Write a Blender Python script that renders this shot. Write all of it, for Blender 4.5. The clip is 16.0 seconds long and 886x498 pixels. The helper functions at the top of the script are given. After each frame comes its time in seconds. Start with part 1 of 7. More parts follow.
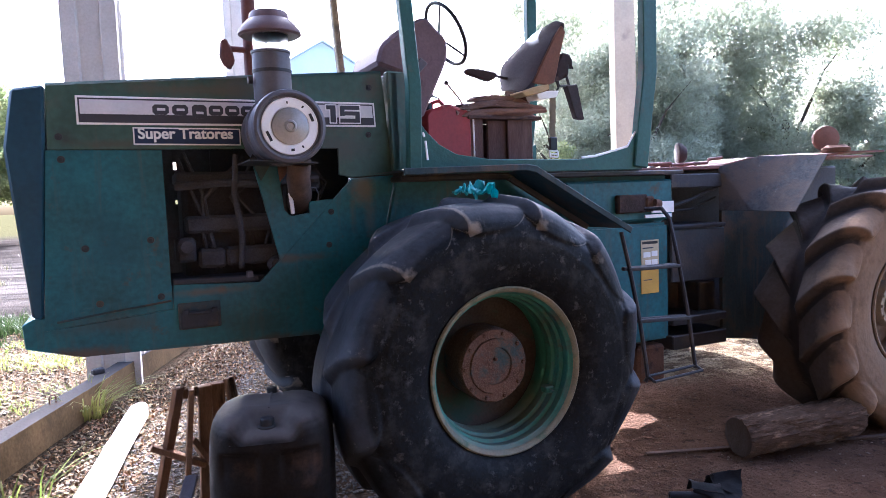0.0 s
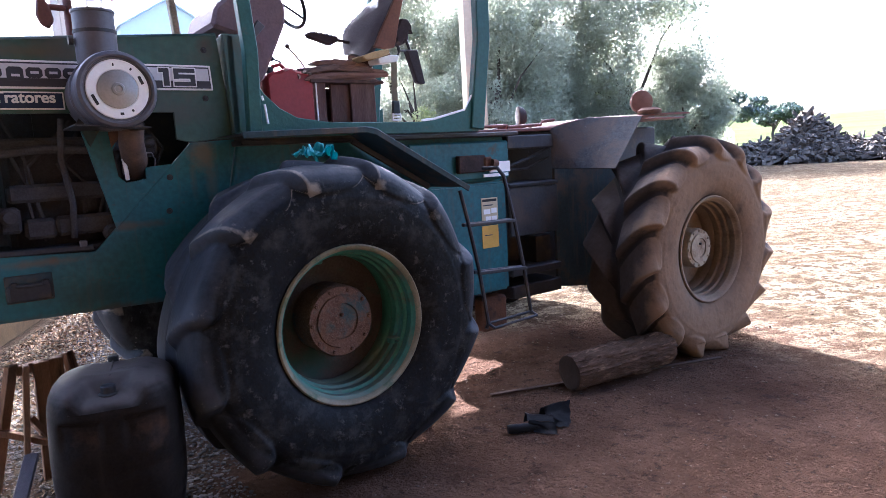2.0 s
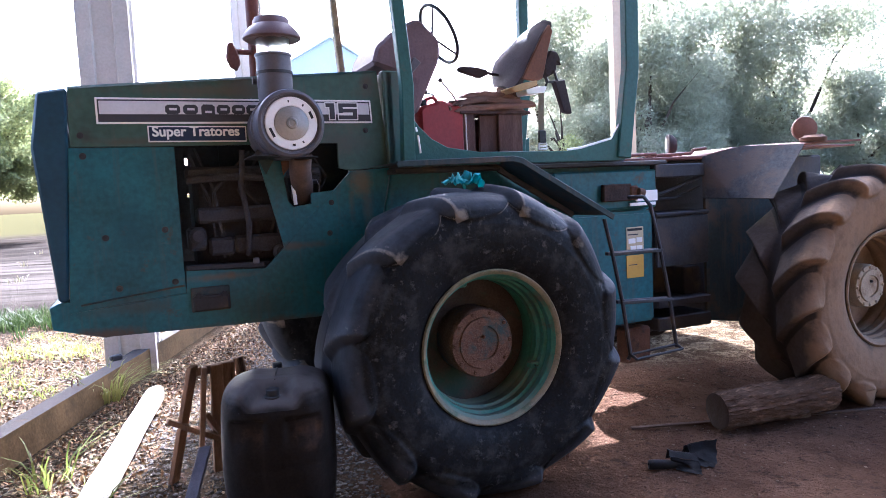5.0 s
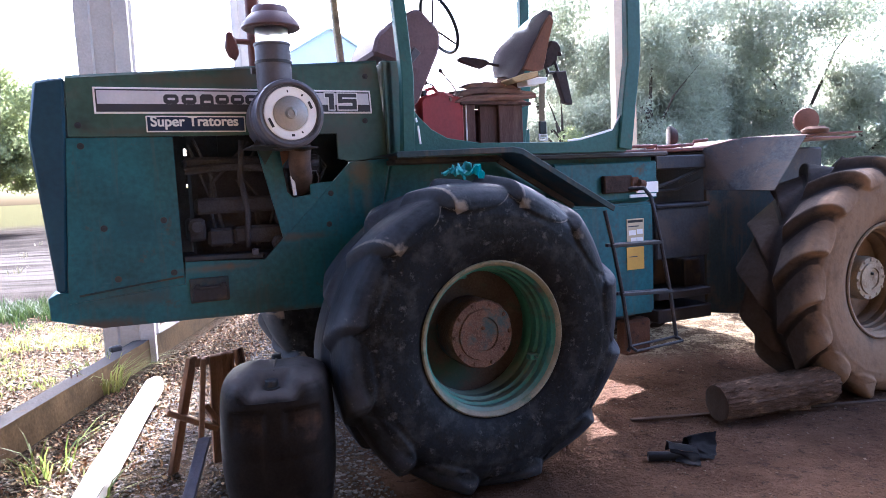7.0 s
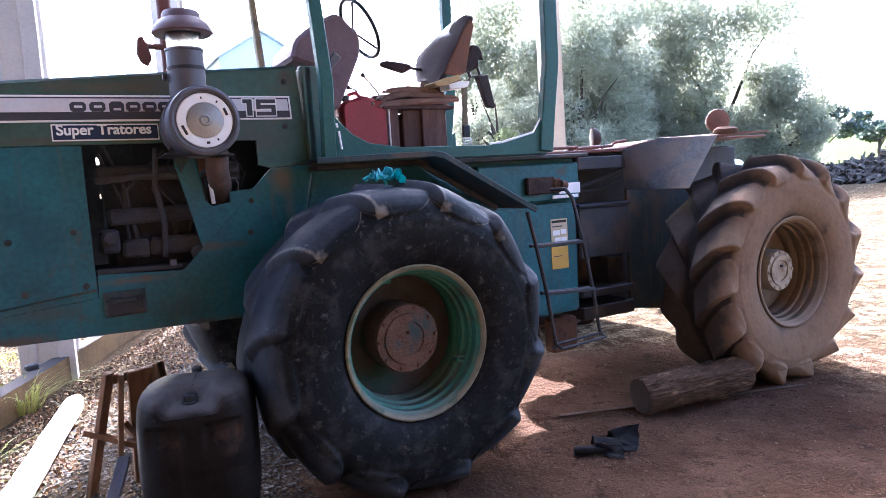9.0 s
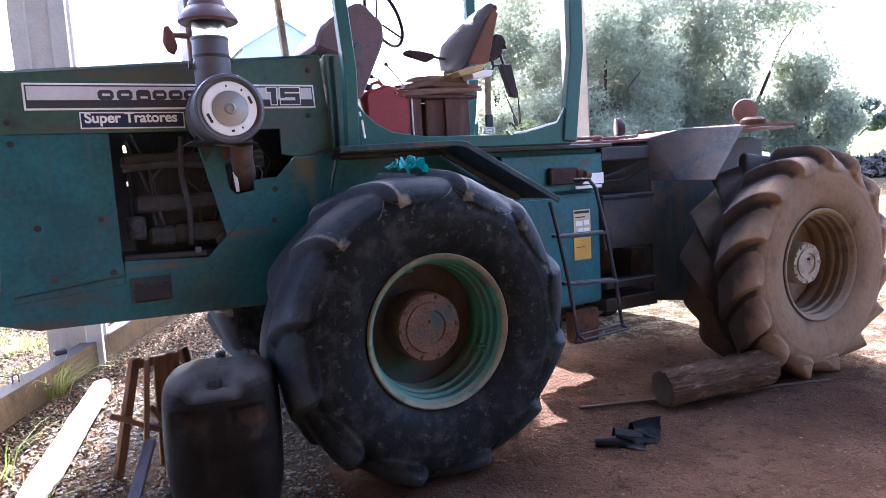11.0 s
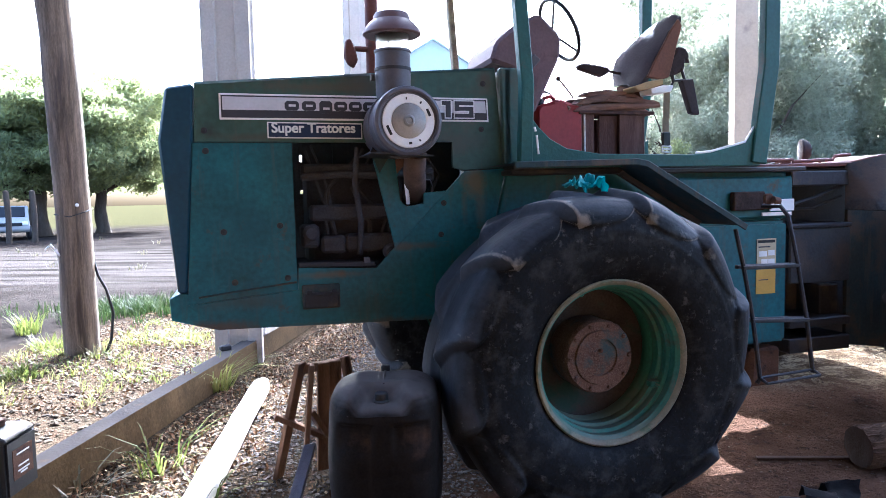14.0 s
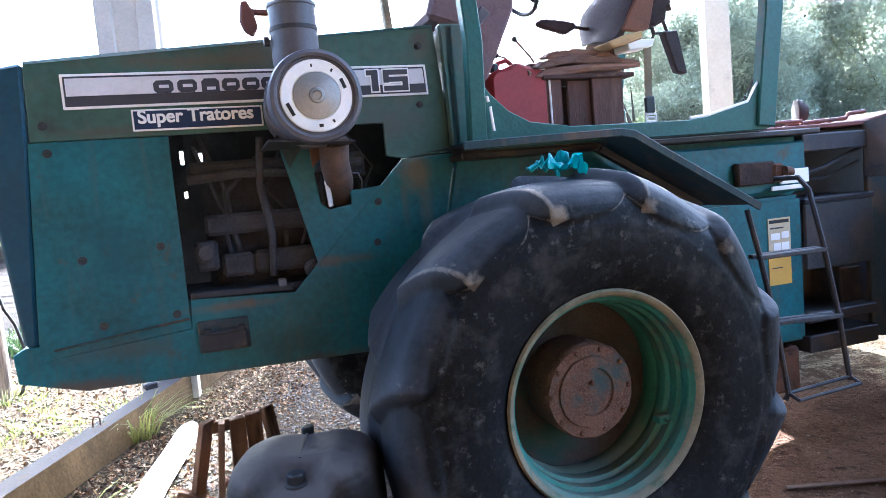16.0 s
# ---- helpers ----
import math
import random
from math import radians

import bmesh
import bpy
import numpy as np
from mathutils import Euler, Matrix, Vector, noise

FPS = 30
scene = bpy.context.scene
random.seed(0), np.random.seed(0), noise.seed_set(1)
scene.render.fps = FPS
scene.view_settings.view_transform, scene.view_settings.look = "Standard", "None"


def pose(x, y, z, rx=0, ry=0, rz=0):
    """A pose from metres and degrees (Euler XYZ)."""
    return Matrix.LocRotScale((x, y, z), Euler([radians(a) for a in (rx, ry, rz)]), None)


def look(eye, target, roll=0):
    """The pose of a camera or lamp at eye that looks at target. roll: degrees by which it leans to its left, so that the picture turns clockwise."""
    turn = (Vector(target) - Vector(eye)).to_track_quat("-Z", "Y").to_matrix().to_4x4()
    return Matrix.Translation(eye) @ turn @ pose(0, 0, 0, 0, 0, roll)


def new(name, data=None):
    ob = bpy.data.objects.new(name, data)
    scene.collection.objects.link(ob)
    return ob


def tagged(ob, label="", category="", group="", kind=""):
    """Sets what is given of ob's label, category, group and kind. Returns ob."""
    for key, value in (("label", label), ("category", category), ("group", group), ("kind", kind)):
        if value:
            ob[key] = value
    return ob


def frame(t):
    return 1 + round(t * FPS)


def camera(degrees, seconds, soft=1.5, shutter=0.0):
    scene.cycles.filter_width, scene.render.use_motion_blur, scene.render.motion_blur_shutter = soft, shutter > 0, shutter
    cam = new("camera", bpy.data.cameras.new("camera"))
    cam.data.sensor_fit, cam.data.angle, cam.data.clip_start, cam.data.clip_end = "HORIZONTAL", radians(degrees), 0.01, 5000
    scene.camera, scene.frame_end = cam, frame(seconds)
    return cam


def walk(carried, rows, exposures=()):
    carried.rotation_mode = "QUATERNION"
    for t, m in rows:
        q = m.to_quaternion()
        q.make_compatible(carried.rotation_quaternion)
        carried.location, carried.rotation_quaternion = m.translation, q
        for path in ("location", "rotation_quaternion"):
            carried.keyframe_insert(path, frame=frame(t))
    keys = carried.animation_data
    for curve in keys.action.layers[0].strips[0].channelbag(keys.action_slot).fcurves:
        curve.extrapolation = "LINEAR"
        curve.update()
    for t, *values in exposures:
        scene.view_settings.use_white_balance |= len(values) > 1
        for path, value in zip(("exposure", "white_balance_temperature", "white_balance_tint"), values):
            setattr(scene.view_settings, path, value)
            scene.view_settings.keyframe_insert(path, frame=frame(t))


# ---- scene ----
cam = camera(65.9, 16.0, soft=0.4)
PATH = [
    (0, (-1.609, -3.669, 1.654), (-0.772, -1.859, 1.504), -2.2),
    (0.5, (-1.685, -3.72, 1.639), (-0.751, -1.963, 1.436), -2.4),
    (1, (-1.67, -3.776, 1.638), (-0.584, -2.108, 1.442), -2.6),
    (1.5, (-1.619, -3.861, 1.646), (-0.475, -2.232, 1.449), -3.2),
    (2, (-1.578, -3.874, 1.622), (-0.42, -2.265, 1.357), -3.3),
    (2.5, (-1.596, -3.896, 1.626), (-0.545, -2.205, 1.438), -3.8),
    (3, (-1.616, -3.922, 1.625), (-0.671, -2.168, 1.449), -3.0),
    (3.5, (-1.62, -3.949, 1.626), (-0.717, -2.172, 1.459), -3.0),
    (4, (-1.627, -3.962, 1.625), (-0.774, -2.161, 1.45), -2.9),
    (4.5, (-1.633, -3.962, 1.625), (-0.824, -2.14, 1.462), -2.8),
    (7, (-1.627, -3.948, 1.619), (-0.82, -2.128, 1.432), -2.7),
    (7.5, (-1.62, -3.956, 1.615), (-0.833, -2.128, 1.421), -2.7),
    (8, (-1.592, -3.974, 1.622), (-0.734, -2.176, 1.437), -3.3),
    (8.5, (-1.558, -3.985, 1.626), (-0.61, -2.235, 1.43), -3.5),
    (8.7, (-1.548, -3.992, 1.626), (-0.586, -2.249, 1.436), -3.8),
    (10.8, (-1.541, -4.005, 1.612), (-0.594, -2.255, 1.412), -3.7),
    (11, (-1.551, -3.994, 1.614), (-0.646, -2.224, 1.403), -3.5),
    (11.5, (-1.582, -3.988, 1.615), (-0.787, -2.162, 1.432), -3.3),
    (12, (-1.598, -3.985, 1.609), (-0.884, -2.126, 1.42), -2.9),
    (12.5, (-1.616, -3.969, 1.608), (-0.968, -2.087, 1.413), -2.8),
    (13, (-1.623, -3.962, 1.611), (-0.987, -2.074, 1.438), -2.5),
    (13.5, (-1.646, -3.922, 1.619), (-1.142, -1.996, 1.431), -2.1),
    (14, (-1.681, -3.776, 1.629), (-1.128, -1.86, 1.48), -1.3),
    (14.5, (-1.701, -3.622, 1.635), (-1.08, -1.725, 1.507), -1.9),
    (15, (-1.561, -3.426, 1.635), (-0.925, -1.532, 1.548), -4.3),
    (15.5, (-1.379, -3.185, 1.64), (-0.699, -1.311, 1.485), -4.6),
    (16, (-1.285, -2.999, 1.63), (-0.661, -1.107, 1.456), -5.1),
]
walk(cam, [(t, look(eye, target, roll)) for t, eye, target, roll in PATH],
     [(0, 5.10, 4990, 20), (1.4, 5.20, 4990, 20), (2.0, 4.97, 4990, 20), (3, 5.22, 5000, 20), (4.5, 5.14, 5000, 20), (7, 5.22, 5000, 20), (13, 5.26, 4950, 17), (14.0, 5.03, 4810, 13), (15.5, 5.00, 4620, 8), (16, 5.70, 4720, 8)])

# ---- world and sun ----
SUN_EL, SUN_AZ = radians(36), radians(20)          # azimuth: from +y towards +x
world = bpy.data.worlds.new("world")
scene.world = world
world.use_nodes = True
wn = world.node_tree.nodes
sky = wn.new("ShaderNodeTexSky")
sky.sky_type, sky.sun_disc = "NISHITA", False
sky.sun_elevation, sky.sun_rotation = SUN_EL, SUN_AZ
sky.air_density, sky.dust_density, sky.ozone_density = 1.0, 8.0, 0.6
wn["Background"].inputs["Strength"].default_value = 0.06
world.node_tree.links.new(sky.outputs[0], wn["Background"].inputs["Color"])
sun = new("sun", bpy.data.lights.new("sun", "SUN"))
sun.data.energy, sun.data.angle, sun.data.color = 2.5, radians(0.6), (1.0, 0.94, 0.84)
sun_dir = Vector((math.sin(SUN_AZ) * math.cos(SUN_EL), math.cos(SUN_AZ) * math.cos(SUN_EL), math.sin(SUN_EL)))
sun.matrix_world = look(sun_dir * 60, (0, 0, 0))


# ---- materials ----
def mat(name, base, rough=0.6, metal=0.0, vary=0.25, scale=6.0, spots=None, spot_amount=0.0, spot_scale=3.0,
        bump=0.15, bump_scale=60.0, fine=None, coords="Object", stretch=(1, 1, 1), spec=0.3, rough_var=0.12, per_object=0.0, drips=None, drip_amount=0.3, scratch=None):
    """Base colour with coarse and fine variation, an optional second colour in patches, roughness variation and relief."""
    m = bpy.data.materials.new(name)
    m.use_nodes = True
    nt = m.node_tree
    n, l = nt.nodes, nt.links
    b = n["Principled BSDF"]
    tc = n.new("ShaderNodeTexCoord")
    mp = n.new("ShaderNodeMapping")
    mp.inputs["Scale"].default_value = stretch
    l.new(tc.outputs[coords], mp.inputs["Vector"])
    big = n.new("ShaderNodeTexNoise")
    big.inputs["Scale"].default_value, big.inputs["Detail"].default_value, big.inputs["Roughness"].default_value = scale, 6, 0.62
    l.new(mp.outputs[0], big.inputs["Vector"])
    small = n.new("ShaderNodeTexNoise")
    small.inputs["Scale"].default_value, small.inputs["Detail"].default_value = scale * 14, 5
    l.new(mp.outputs[0], small.inputs["Vector"])
    add = n.new("ShaderNodeMath")
    add.operation = "ADD"
    l.new(big.outputs[0], add.inputs[0])
    half = n.new("ShaderNodeMath")
    half.operation = "MULTIPLY"
    half.inputs[1].default_value = 0.6
    l.new(small.outputs[0], half.inputs[0])
    l.new(half.outputs[0], add.inputs[1])
    rng = n.new("ShaderNodeMapRange")
    rng.inputs["From Min"].default_value, rng.inputs["From Max"].default_value = 0.5, 1.1
    rng.inputs["To Min"].default_value, rng.inputs["To Max"].default_value = 1 - vary, 1 + vary
    l.new(add.outputs[0], rng.inputs["Value"])
    mul = n.new("ShaderNodeMix")
    mul.data_type, mul.blend_type = "RGBA", "MULTIPLY"
    mul.inputs["Factor"].default_value = 1.0
    mul.inputs["A"].default_value = (*base, 1)
    l.new(rng.outputs[0], mul.inputs["B"])
    out = mul.outputs["Result"]
    if fine:
        mixf = n.new("ShaderNodeMix")
        mixf.data_type = "RGBA"
        fr = n.new("ShaderNodeMapRange")
        fr.inputs["From Min"].default_value, fr.inputs["From Max"].default_value = 0.52, 0.62
        l.new(small.outputs[0], fr.inputs["Value"])
        l.new(fr.outputs[0], mixf.inputs["Factor"])
        l.new(out, mixf.inputs["A"])
        mixf.inputs["B"].default_value = (*fine, 1)
        out = mixf.outputs["Result"]
    if spots:
        sp = n.new("ShaderNodeTexNoise")
        sp.inputs["Scale"].default_value, sp.inputs["Detail"].default_value, sp.inputs["Roughness"].default_value = spot_scale, 9, 0.68
        l.new(mp.outputs[0], sp.inputs["Vector"])
        sr = n.new("ShaderNodeMapRange")
        edge = 0.72 - 0.42 * spot_amount
        sr.inputs["From Min"].default_value, sr.inputs["From Max"].default_value = edge - 0.04, edge + 0.08
        l.new(sp.outputs[0], sr.inputs["Value"])
        ms = n.new("ShaderNodeMix")
        ms.data_type = "RGBA"
        l.new(sr.outputs[0], ms.inputs["Factor"])
        l.new(out, ms.inputs["A"])
        ms.inputs["B"].default_value = (*spots, 1)
        out = ms.outputs["Result"]
    for colour, sx, amount, sc in ((drips, (1, 1, 0.10), drip_amount, 16.0), (scratch, (0.25, 1, 1.2), 0.10, 30.0)):
        if colour is None:
            continue
        dm = n.new("ShaderNodeMapping")
        dm.inputs["Scale"].default_value = sx
        l.new(tc.outputs[coords], dm.inputs["Vector"])
        dn = n.new("ShaderNodeTexNoise")
        dn.inputs["Scale"].default_value, dn.inputs["Detail"].default_value, dn.inputs["Roughness"].default_value = sc, 7, 0.6
        l.new(dm.outputs[0], dn.inputs["Vector"])
        dr = n.new("ShaderNodeMapRange")
        e = 0.74 - 0.4 * amount
        dr.inputs["From Min"].default_value, dr.inputs["From Max"].default_value = e - 0.06, e + 0.14
        dr.inputs["To Max"].default_value = 0.75
        l.new(dn.outputs[0], dr.inputs["Value"])
        dx = n.new("ShaderNodeMix")
        dx.data_type = "RGBA"
        l.new(dr.outputs[0], dx.inputs["Factor"])
        l.new(out, dx.inputs["A"])
        dx.inputs["B"].default_value = (*colour, 1)
        out = dx.outputs["Result"]
    if per_object:
        oi = n.new("ShaderNodeObjectInfo")
        orr = n.new("ShaderNodeMapRange")
        orr.inputs["To Min"].default_value, orr.inputs["To Max"].default_value = 1 - per_object, 1 + per_object
        l.new(oi.outputs["Random"], orr.inputs["Value"])
        mo = n.new("ShaderNodeMix")
        mo.data_type, mo.blend_type = "RGBA", "MULTIPLY"
        mo.inputs["Factor"].default_value = 1.0
        l.new(out, mo.inputs["A"])
        l.new(orr.outputs[0], mo.inputs["B"])
        out = mo.outputs["Result"]
    l.new(out, b.inputs["Base Color"])
    rr = n.new("ShaderNodeMapRange")
    rr.inputs["To Min"].default_value, rr.inputs["To Max"].default_value = max(0.03, rough - rough_var), min(1, rough + rough_var)
    l.new(big.outputs[0], rr.inputs["Value"])
    l.new(rr.outputs[0], b.inputs["Roughness"])
    b.inputs["Metallic"].default_value = metal
    b.inputs["Specular IOR Level"].default_value = spec
    if bump:
        bn = n.new("ShaderNodeTexNoise")
        bn.inputs["Scale"].default_value, bn.inputs["Detail"].default_value = bump_scale, 6
        l.new(mp.outputs[0], bn.inputs["Vector"])
        bp = n.new("ShaderNodeBump")
        bp.inputs["Strength"].default_value, bp.inputs["Distance"].default_value = bump, 0.01
        l.new(bn.outputs[0], bp.inputs["Height"])
        l.new(bp.outputs[0], b.inputs["Normal"])
    return m


def glass(name, tint=(0.9, 0.95, 0.95), rough=0.05):
    m = bpy.data.materials.new(name)
    m.use_nodes = True
    b = m.node_tree.nodes["Principled BSDF"]
    b.inputs["Base Color"].default_value = (*tint, 1)
    b.inputs["Roughness"].default_value = rough
    b.inputs["Transmission Weight"].default_value = 1.0
    b.inputs["IOR"].default_value = 1.2
    return m


def leaf_mat(name, base, base2, trans=0.35, scale=0.6, gloss=0.8):
    m = bpy.data.materials.new(name)
    m.use_nodes = True
    nt = m.node_tree
    n, l = nt.nodes, nt.links
    b = n["Principled BSDF"]
    geo = n.new("ShaderNodeNewGeometry")
    tc = n.new("ShaderNodeTexCoord")
    no = n.new("ShaderNodeTexNoise")
    no.inputs["Scale"].default_value, no.inputs["Detail"].default_value = scale, 3
    l.new(tc.outputs["Object"], no.inputs["Vector"])
    ad = n.new("ShaderNodeMath")
    ad.operation = "ADD"
    l.new(no.outputs[0], ad.inputs[0])
    sc = n.new("ShaderNodeMath")
    sc.operation = "MULTIPLY_ADD"
    sc.inputs[1].default_value, sc.inputs[2].default_value = 0.8, -0.4
    l.new(geo.outputs["Random Per Island"], sc.inputs[0])
    l.new(sc.outputs[0], ad.inputs[1])
    mx = n.new("ShaderNodeMix")
    mx.data_type = "RGBA"
    l.new(ad.outputs[0], mx.inputs["Factor"])
    mx.inputs["A"].default_value, mx.inputs["B"].default_value = (*base, 1), (*base2, 1)
    l.new(mx.outputs["Result"], b.inputs["Base Color"])
    b.inputs["Roughness"].default_value = 0.42
    b.inputs["Specular IOR Level"].default_value = gloss
    tr = n.new("ShaderNodeBsdfTranslucent")
    l.new(mx.outputs["Result"], tr.inputs["Color"])
    ms = n.new("ShaderNodeMixShader")
    ms.inputs[0].default_value = trans
    l.new(b.outputs[0], ms.inputs[1])
    l.new(tr.outputs[0], ms.inputs[2])
    l.new(ms.outputs[0], n["Material Output"].inputs["Surface"])
    return m


def layer_tint(m, colour, scale=16.0, layer="wear_glint", lo=0.36, hi=0.62):
    """Colours a mesh layer, broken up by noise: scuffs, stains, painted sheen and groove shade."""
    n, l = m.node_tree.nodes, m.node_tree.links
    b = n["Principled BSDF"]
    src = b.inputs["Base Color"].links[0].from_socket
    at = n.new("ShaderNodeAttribute")
    at.attribute_name = layer
    tc = n.new("ShaderNodeTexCoord")
    no = n.new("ShaderNodeTexNoise")
    no.inputs["Scale"].default_value, no.inputs["Detail"].default_value, no.inputs["Roughness"].default_value = scale, 8, 0.7
    l.new(tc.outputs["Object"], no.inputs["Vector"])
    ad = n.new("ShaderNodeMath")
    ad.operation = "MULTIPLY"
    l.new(at.outputs["Fac"], ad.inputs[0])
    l.new(no.outputs[0], ad.inputs[1])
    mr = n.new("ShaderNodeMapRange")
    mr.inputs["From Min"].default_value, mr.inputs["From Max"].default_value = lo, hi
    mr.inputs["To Max"].default_value = 0.85
    l.new(ad.outputs[0], mr.inputs["Value"])
    mx = n.new("ShaderNodeMix")
    mx.data_type = "RGBA"
    l.new(mr.outputs[0], mx.inputs["Factor"])
    l.new(src, mx.inputs["A"])
    mx.inputs["B"].default_value = (*colour, 1)
    l.new(mx.outputs["Result"], b.inputs["Base Color"])


def stain_patch(m, centre, size, colour, amount=0.8, scale=9.0):
    """A stain with ragged edges round one place of the surface."""
    n, l = m.node_tree.nodes, m.node_tree.links
    b = n["Principled BSDF"]
    src = b.inputs["Base Color"].links[0].from_socket
    tc = n.new("ShaderNodeTexCoord")
    mp = n.new("ShaderNodeMapping")
    mp.vector_type = "TEXTURE"
    mp.inputs["Location"].default_value, mp.inputs["Scale"].default_value = centre, size
    l.new(tc.outputs["Object"], mp.inputs["Vector"])
    ln = n.new("ShaderNodeVectorMath")
    ln.operation = "LENGTH"
    l.new(mp.outputs[0], ln.inputs[0])
    no = n.new("ShaderNodeTexNoise")
    no.inputs["Scale"].default_value, no.inputs["Detail"].default_value, no.inputs["Roughness"].default_value = scale, 9, 0.7
    l.new(tc.outputs["Object"], no.inputs["Vector"])
    ad = n.new("ShaderNodeMath")
    ad.operation = "MULTIPLY_ADD"
    ad.inputs[1].default_value = -2.2
    l.new(no.outputs[0], ad.inputs[0])
    l.new(ln.outputs["Value"], ad.inputs[2])
    mr = n.new("ShaderNodeMapRange")
    mr.inputs["From Min"].default_value, mr.inputs["From Max"].default_value, mr.inputs["To Min"].default_value, mr.inputs["To Max"].default_value = -0.9, -0.1, amount, 0.0
    l.new(ad.outputs[0], mr.inputs["Value"])
    mx = n.new("ShaderNodeMix")
    mx.data_type = "RGBA"
    l.new(mr.outputs[0], mx.inputs["Factor"])
    l.new(src, mx.inputs["A"])
    mx.inputs["B"].default_value = (*colour, 1)
    l.new(mx.outputs["Result"], b.inputs["Base Color"])


def top_tint(m, colour, amount=0.8):
    """Mixes dust and the tone of light from above into faces that look upwards."""
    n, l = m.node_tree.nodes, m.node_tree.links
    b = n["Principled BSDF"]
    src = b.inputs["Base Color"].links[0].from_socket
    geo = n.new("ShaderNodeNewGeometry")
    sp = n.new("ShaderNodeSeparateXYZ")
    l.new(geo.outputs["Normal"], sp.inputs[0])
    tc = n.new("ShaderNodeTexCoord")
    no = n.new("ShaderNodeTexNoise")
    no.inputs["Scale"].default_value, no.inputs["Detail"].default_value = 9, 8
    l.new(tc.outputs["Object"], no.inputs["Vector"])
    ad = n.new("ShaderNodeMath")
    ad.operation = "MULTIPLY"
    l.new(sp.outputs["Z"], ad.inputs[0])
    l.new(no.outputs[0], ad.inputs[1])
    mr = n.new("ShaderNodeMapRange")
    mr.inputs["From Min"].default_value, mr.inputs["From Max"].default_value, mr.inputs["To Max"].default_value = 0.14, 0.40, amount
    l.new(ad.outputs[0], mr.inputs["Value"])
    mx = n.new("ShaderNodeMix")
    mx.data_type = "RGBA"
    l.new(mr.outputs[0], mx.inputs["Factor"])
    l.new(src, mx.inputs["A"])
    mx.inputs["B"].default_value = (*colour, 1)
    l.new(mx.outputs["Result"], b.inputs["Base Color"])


M_TEAL = mat("teal_paint", (0.013, 0.088, 0.104), 0.45, vary=0.5, scale=2.6, spots=(0.06, 0.045, 0.033), spot_amount=0.2, spot_scale=7, bump=0.06, drips=(0.055, 0.075, 0.07), drip_amount=0.30, scratch=(0.10, 0.12, 0.11))
M_OLIVE = mat("faded_green_paint", (0.042, 0.090, 0.070), 0.5, vary=0.35, scale=2.0, spots=(0.075, 0.082, 0.062), spot_amount=0.45, spot_scale=1.6, bump=0.06, drips=(0.08, 0.085, 0.065), drip_amount=0.32, scratch=(0.12, 0.13, 0.10))
for c_, s_, k_, a_ in (((-0.40, 0, 1.72), (0.10, 1, 0.10), (0.15, 0.115, 0.08), 0.7), ((-0.36, 0, 1.58), (0.035, 1, 0.16), (0.11, 0.095, 0.07), 0.5), ((-0.46, 0, 1.60), (0.02, 1, 0.14), (0.10, 0.085, 0.06), 0.45),
                       ((-1.2, 0, 0.925), (1.0, 1, 0.045), (0.075, 0.042, 0.03), 0.8), ((-1.83, 0, 0.97), (0.22, 1, 0.05), (0.085, 0.045, 0.03), 0.8), ((-1.66, 0, 1.50), (0.16, 1, 0.22), (0.006, 0.045, 0.06), 0.6),
                       ((-1.70, 0, 1.10), (0.25, 1, 0.06), (0.05, 0.055, 0.05), 0.6), ((-0.78, 0, 1.36), (0.22, 1, 0.03), (0.09, 0.06, 0.04), 0.7), ((-1.25, 0, 1.22), (0.25, 1, 0.025), (0.11, 0.075, 0.05), 0.7), ((-1.0, 0, 1.02), (0.3, 1, 0.09), (0.012, 0.04, 0.05), 0.5)):
    stain_patch(M_TEAL, c_, s_, k_, a_)
for c_, s_, k_, a_ in (((-1.84, 0, 2.0), (0.05, 1, 0.05), (0.03, 0.03, 0.028), 0.7), ((-0.5, 0, 1.95), (0.25, 1, 0.08), (0.06, 0.07, 0.06), 0.6), ((-1.2, 0, 2.24), (0.6, 1, 0.035), (0.085, 0.075, 0.05), 0.7), ((-1.6, 0, 1.97), (0.3, 1, 0.03), (0.07, 0.055, 0.04), 0.6), ((-0.33, 0, 2.30), (0.06, 1, 0.06), (0.07, 0.05, 0.04), 0.7)):
    stain_patch(M_OLIVE, c_, s_, k_, a_)
M_NAVY = mat("dark_blue_paint", (0.010, 0.045, 0.07), 0.5, vary=0.25, scale=2.5, spots=(0.03, 0.03, 0.03), spot_amount=0.2, bump=0.08)
M_CAB = mat("cab_green_paint", (0.018, 0.075, 0.06), 0.5, vary=0.3, scale=3, spots=(0.06, 0.06, 0.045), spot_amount=0.25, spot_scale=4)
M_GUARDDARK = mat("dirty_bay_panel", (0.030, 0.034, 0.038), 0.7, vary=0.45, scale=4, spots=(0.055, 0.044, 0.038), spot_amount=0.4, drips=(0.05, 0.045, 0.042), drip_amount=0.35)
M_GUARD = mat("scuffed_guard_paint", (0.040, 0.044, 0.047), 0.7, spec=0.15, vary=0.6, scale=4, spots=(0.075, 0.058, 0.048), spot_amount=0.52, spot_scale=2.2, drips=(0.085, 0.075, 0.07), drip_amount=0.35, scratch=(0.16, 0.15, 0.15))
M_DUSTYTEAL = mat("dusty_teal_paint", (0.032, 0.050, 0.053), 0.7, spec=0.15, vary=0.35, scale=3, spots=(0.08, 0.06, 0.045), spot_amount=0.45, spot_scale=2.5, drips=(0.10, 0.075, 0.055), drip_amount=0.4)
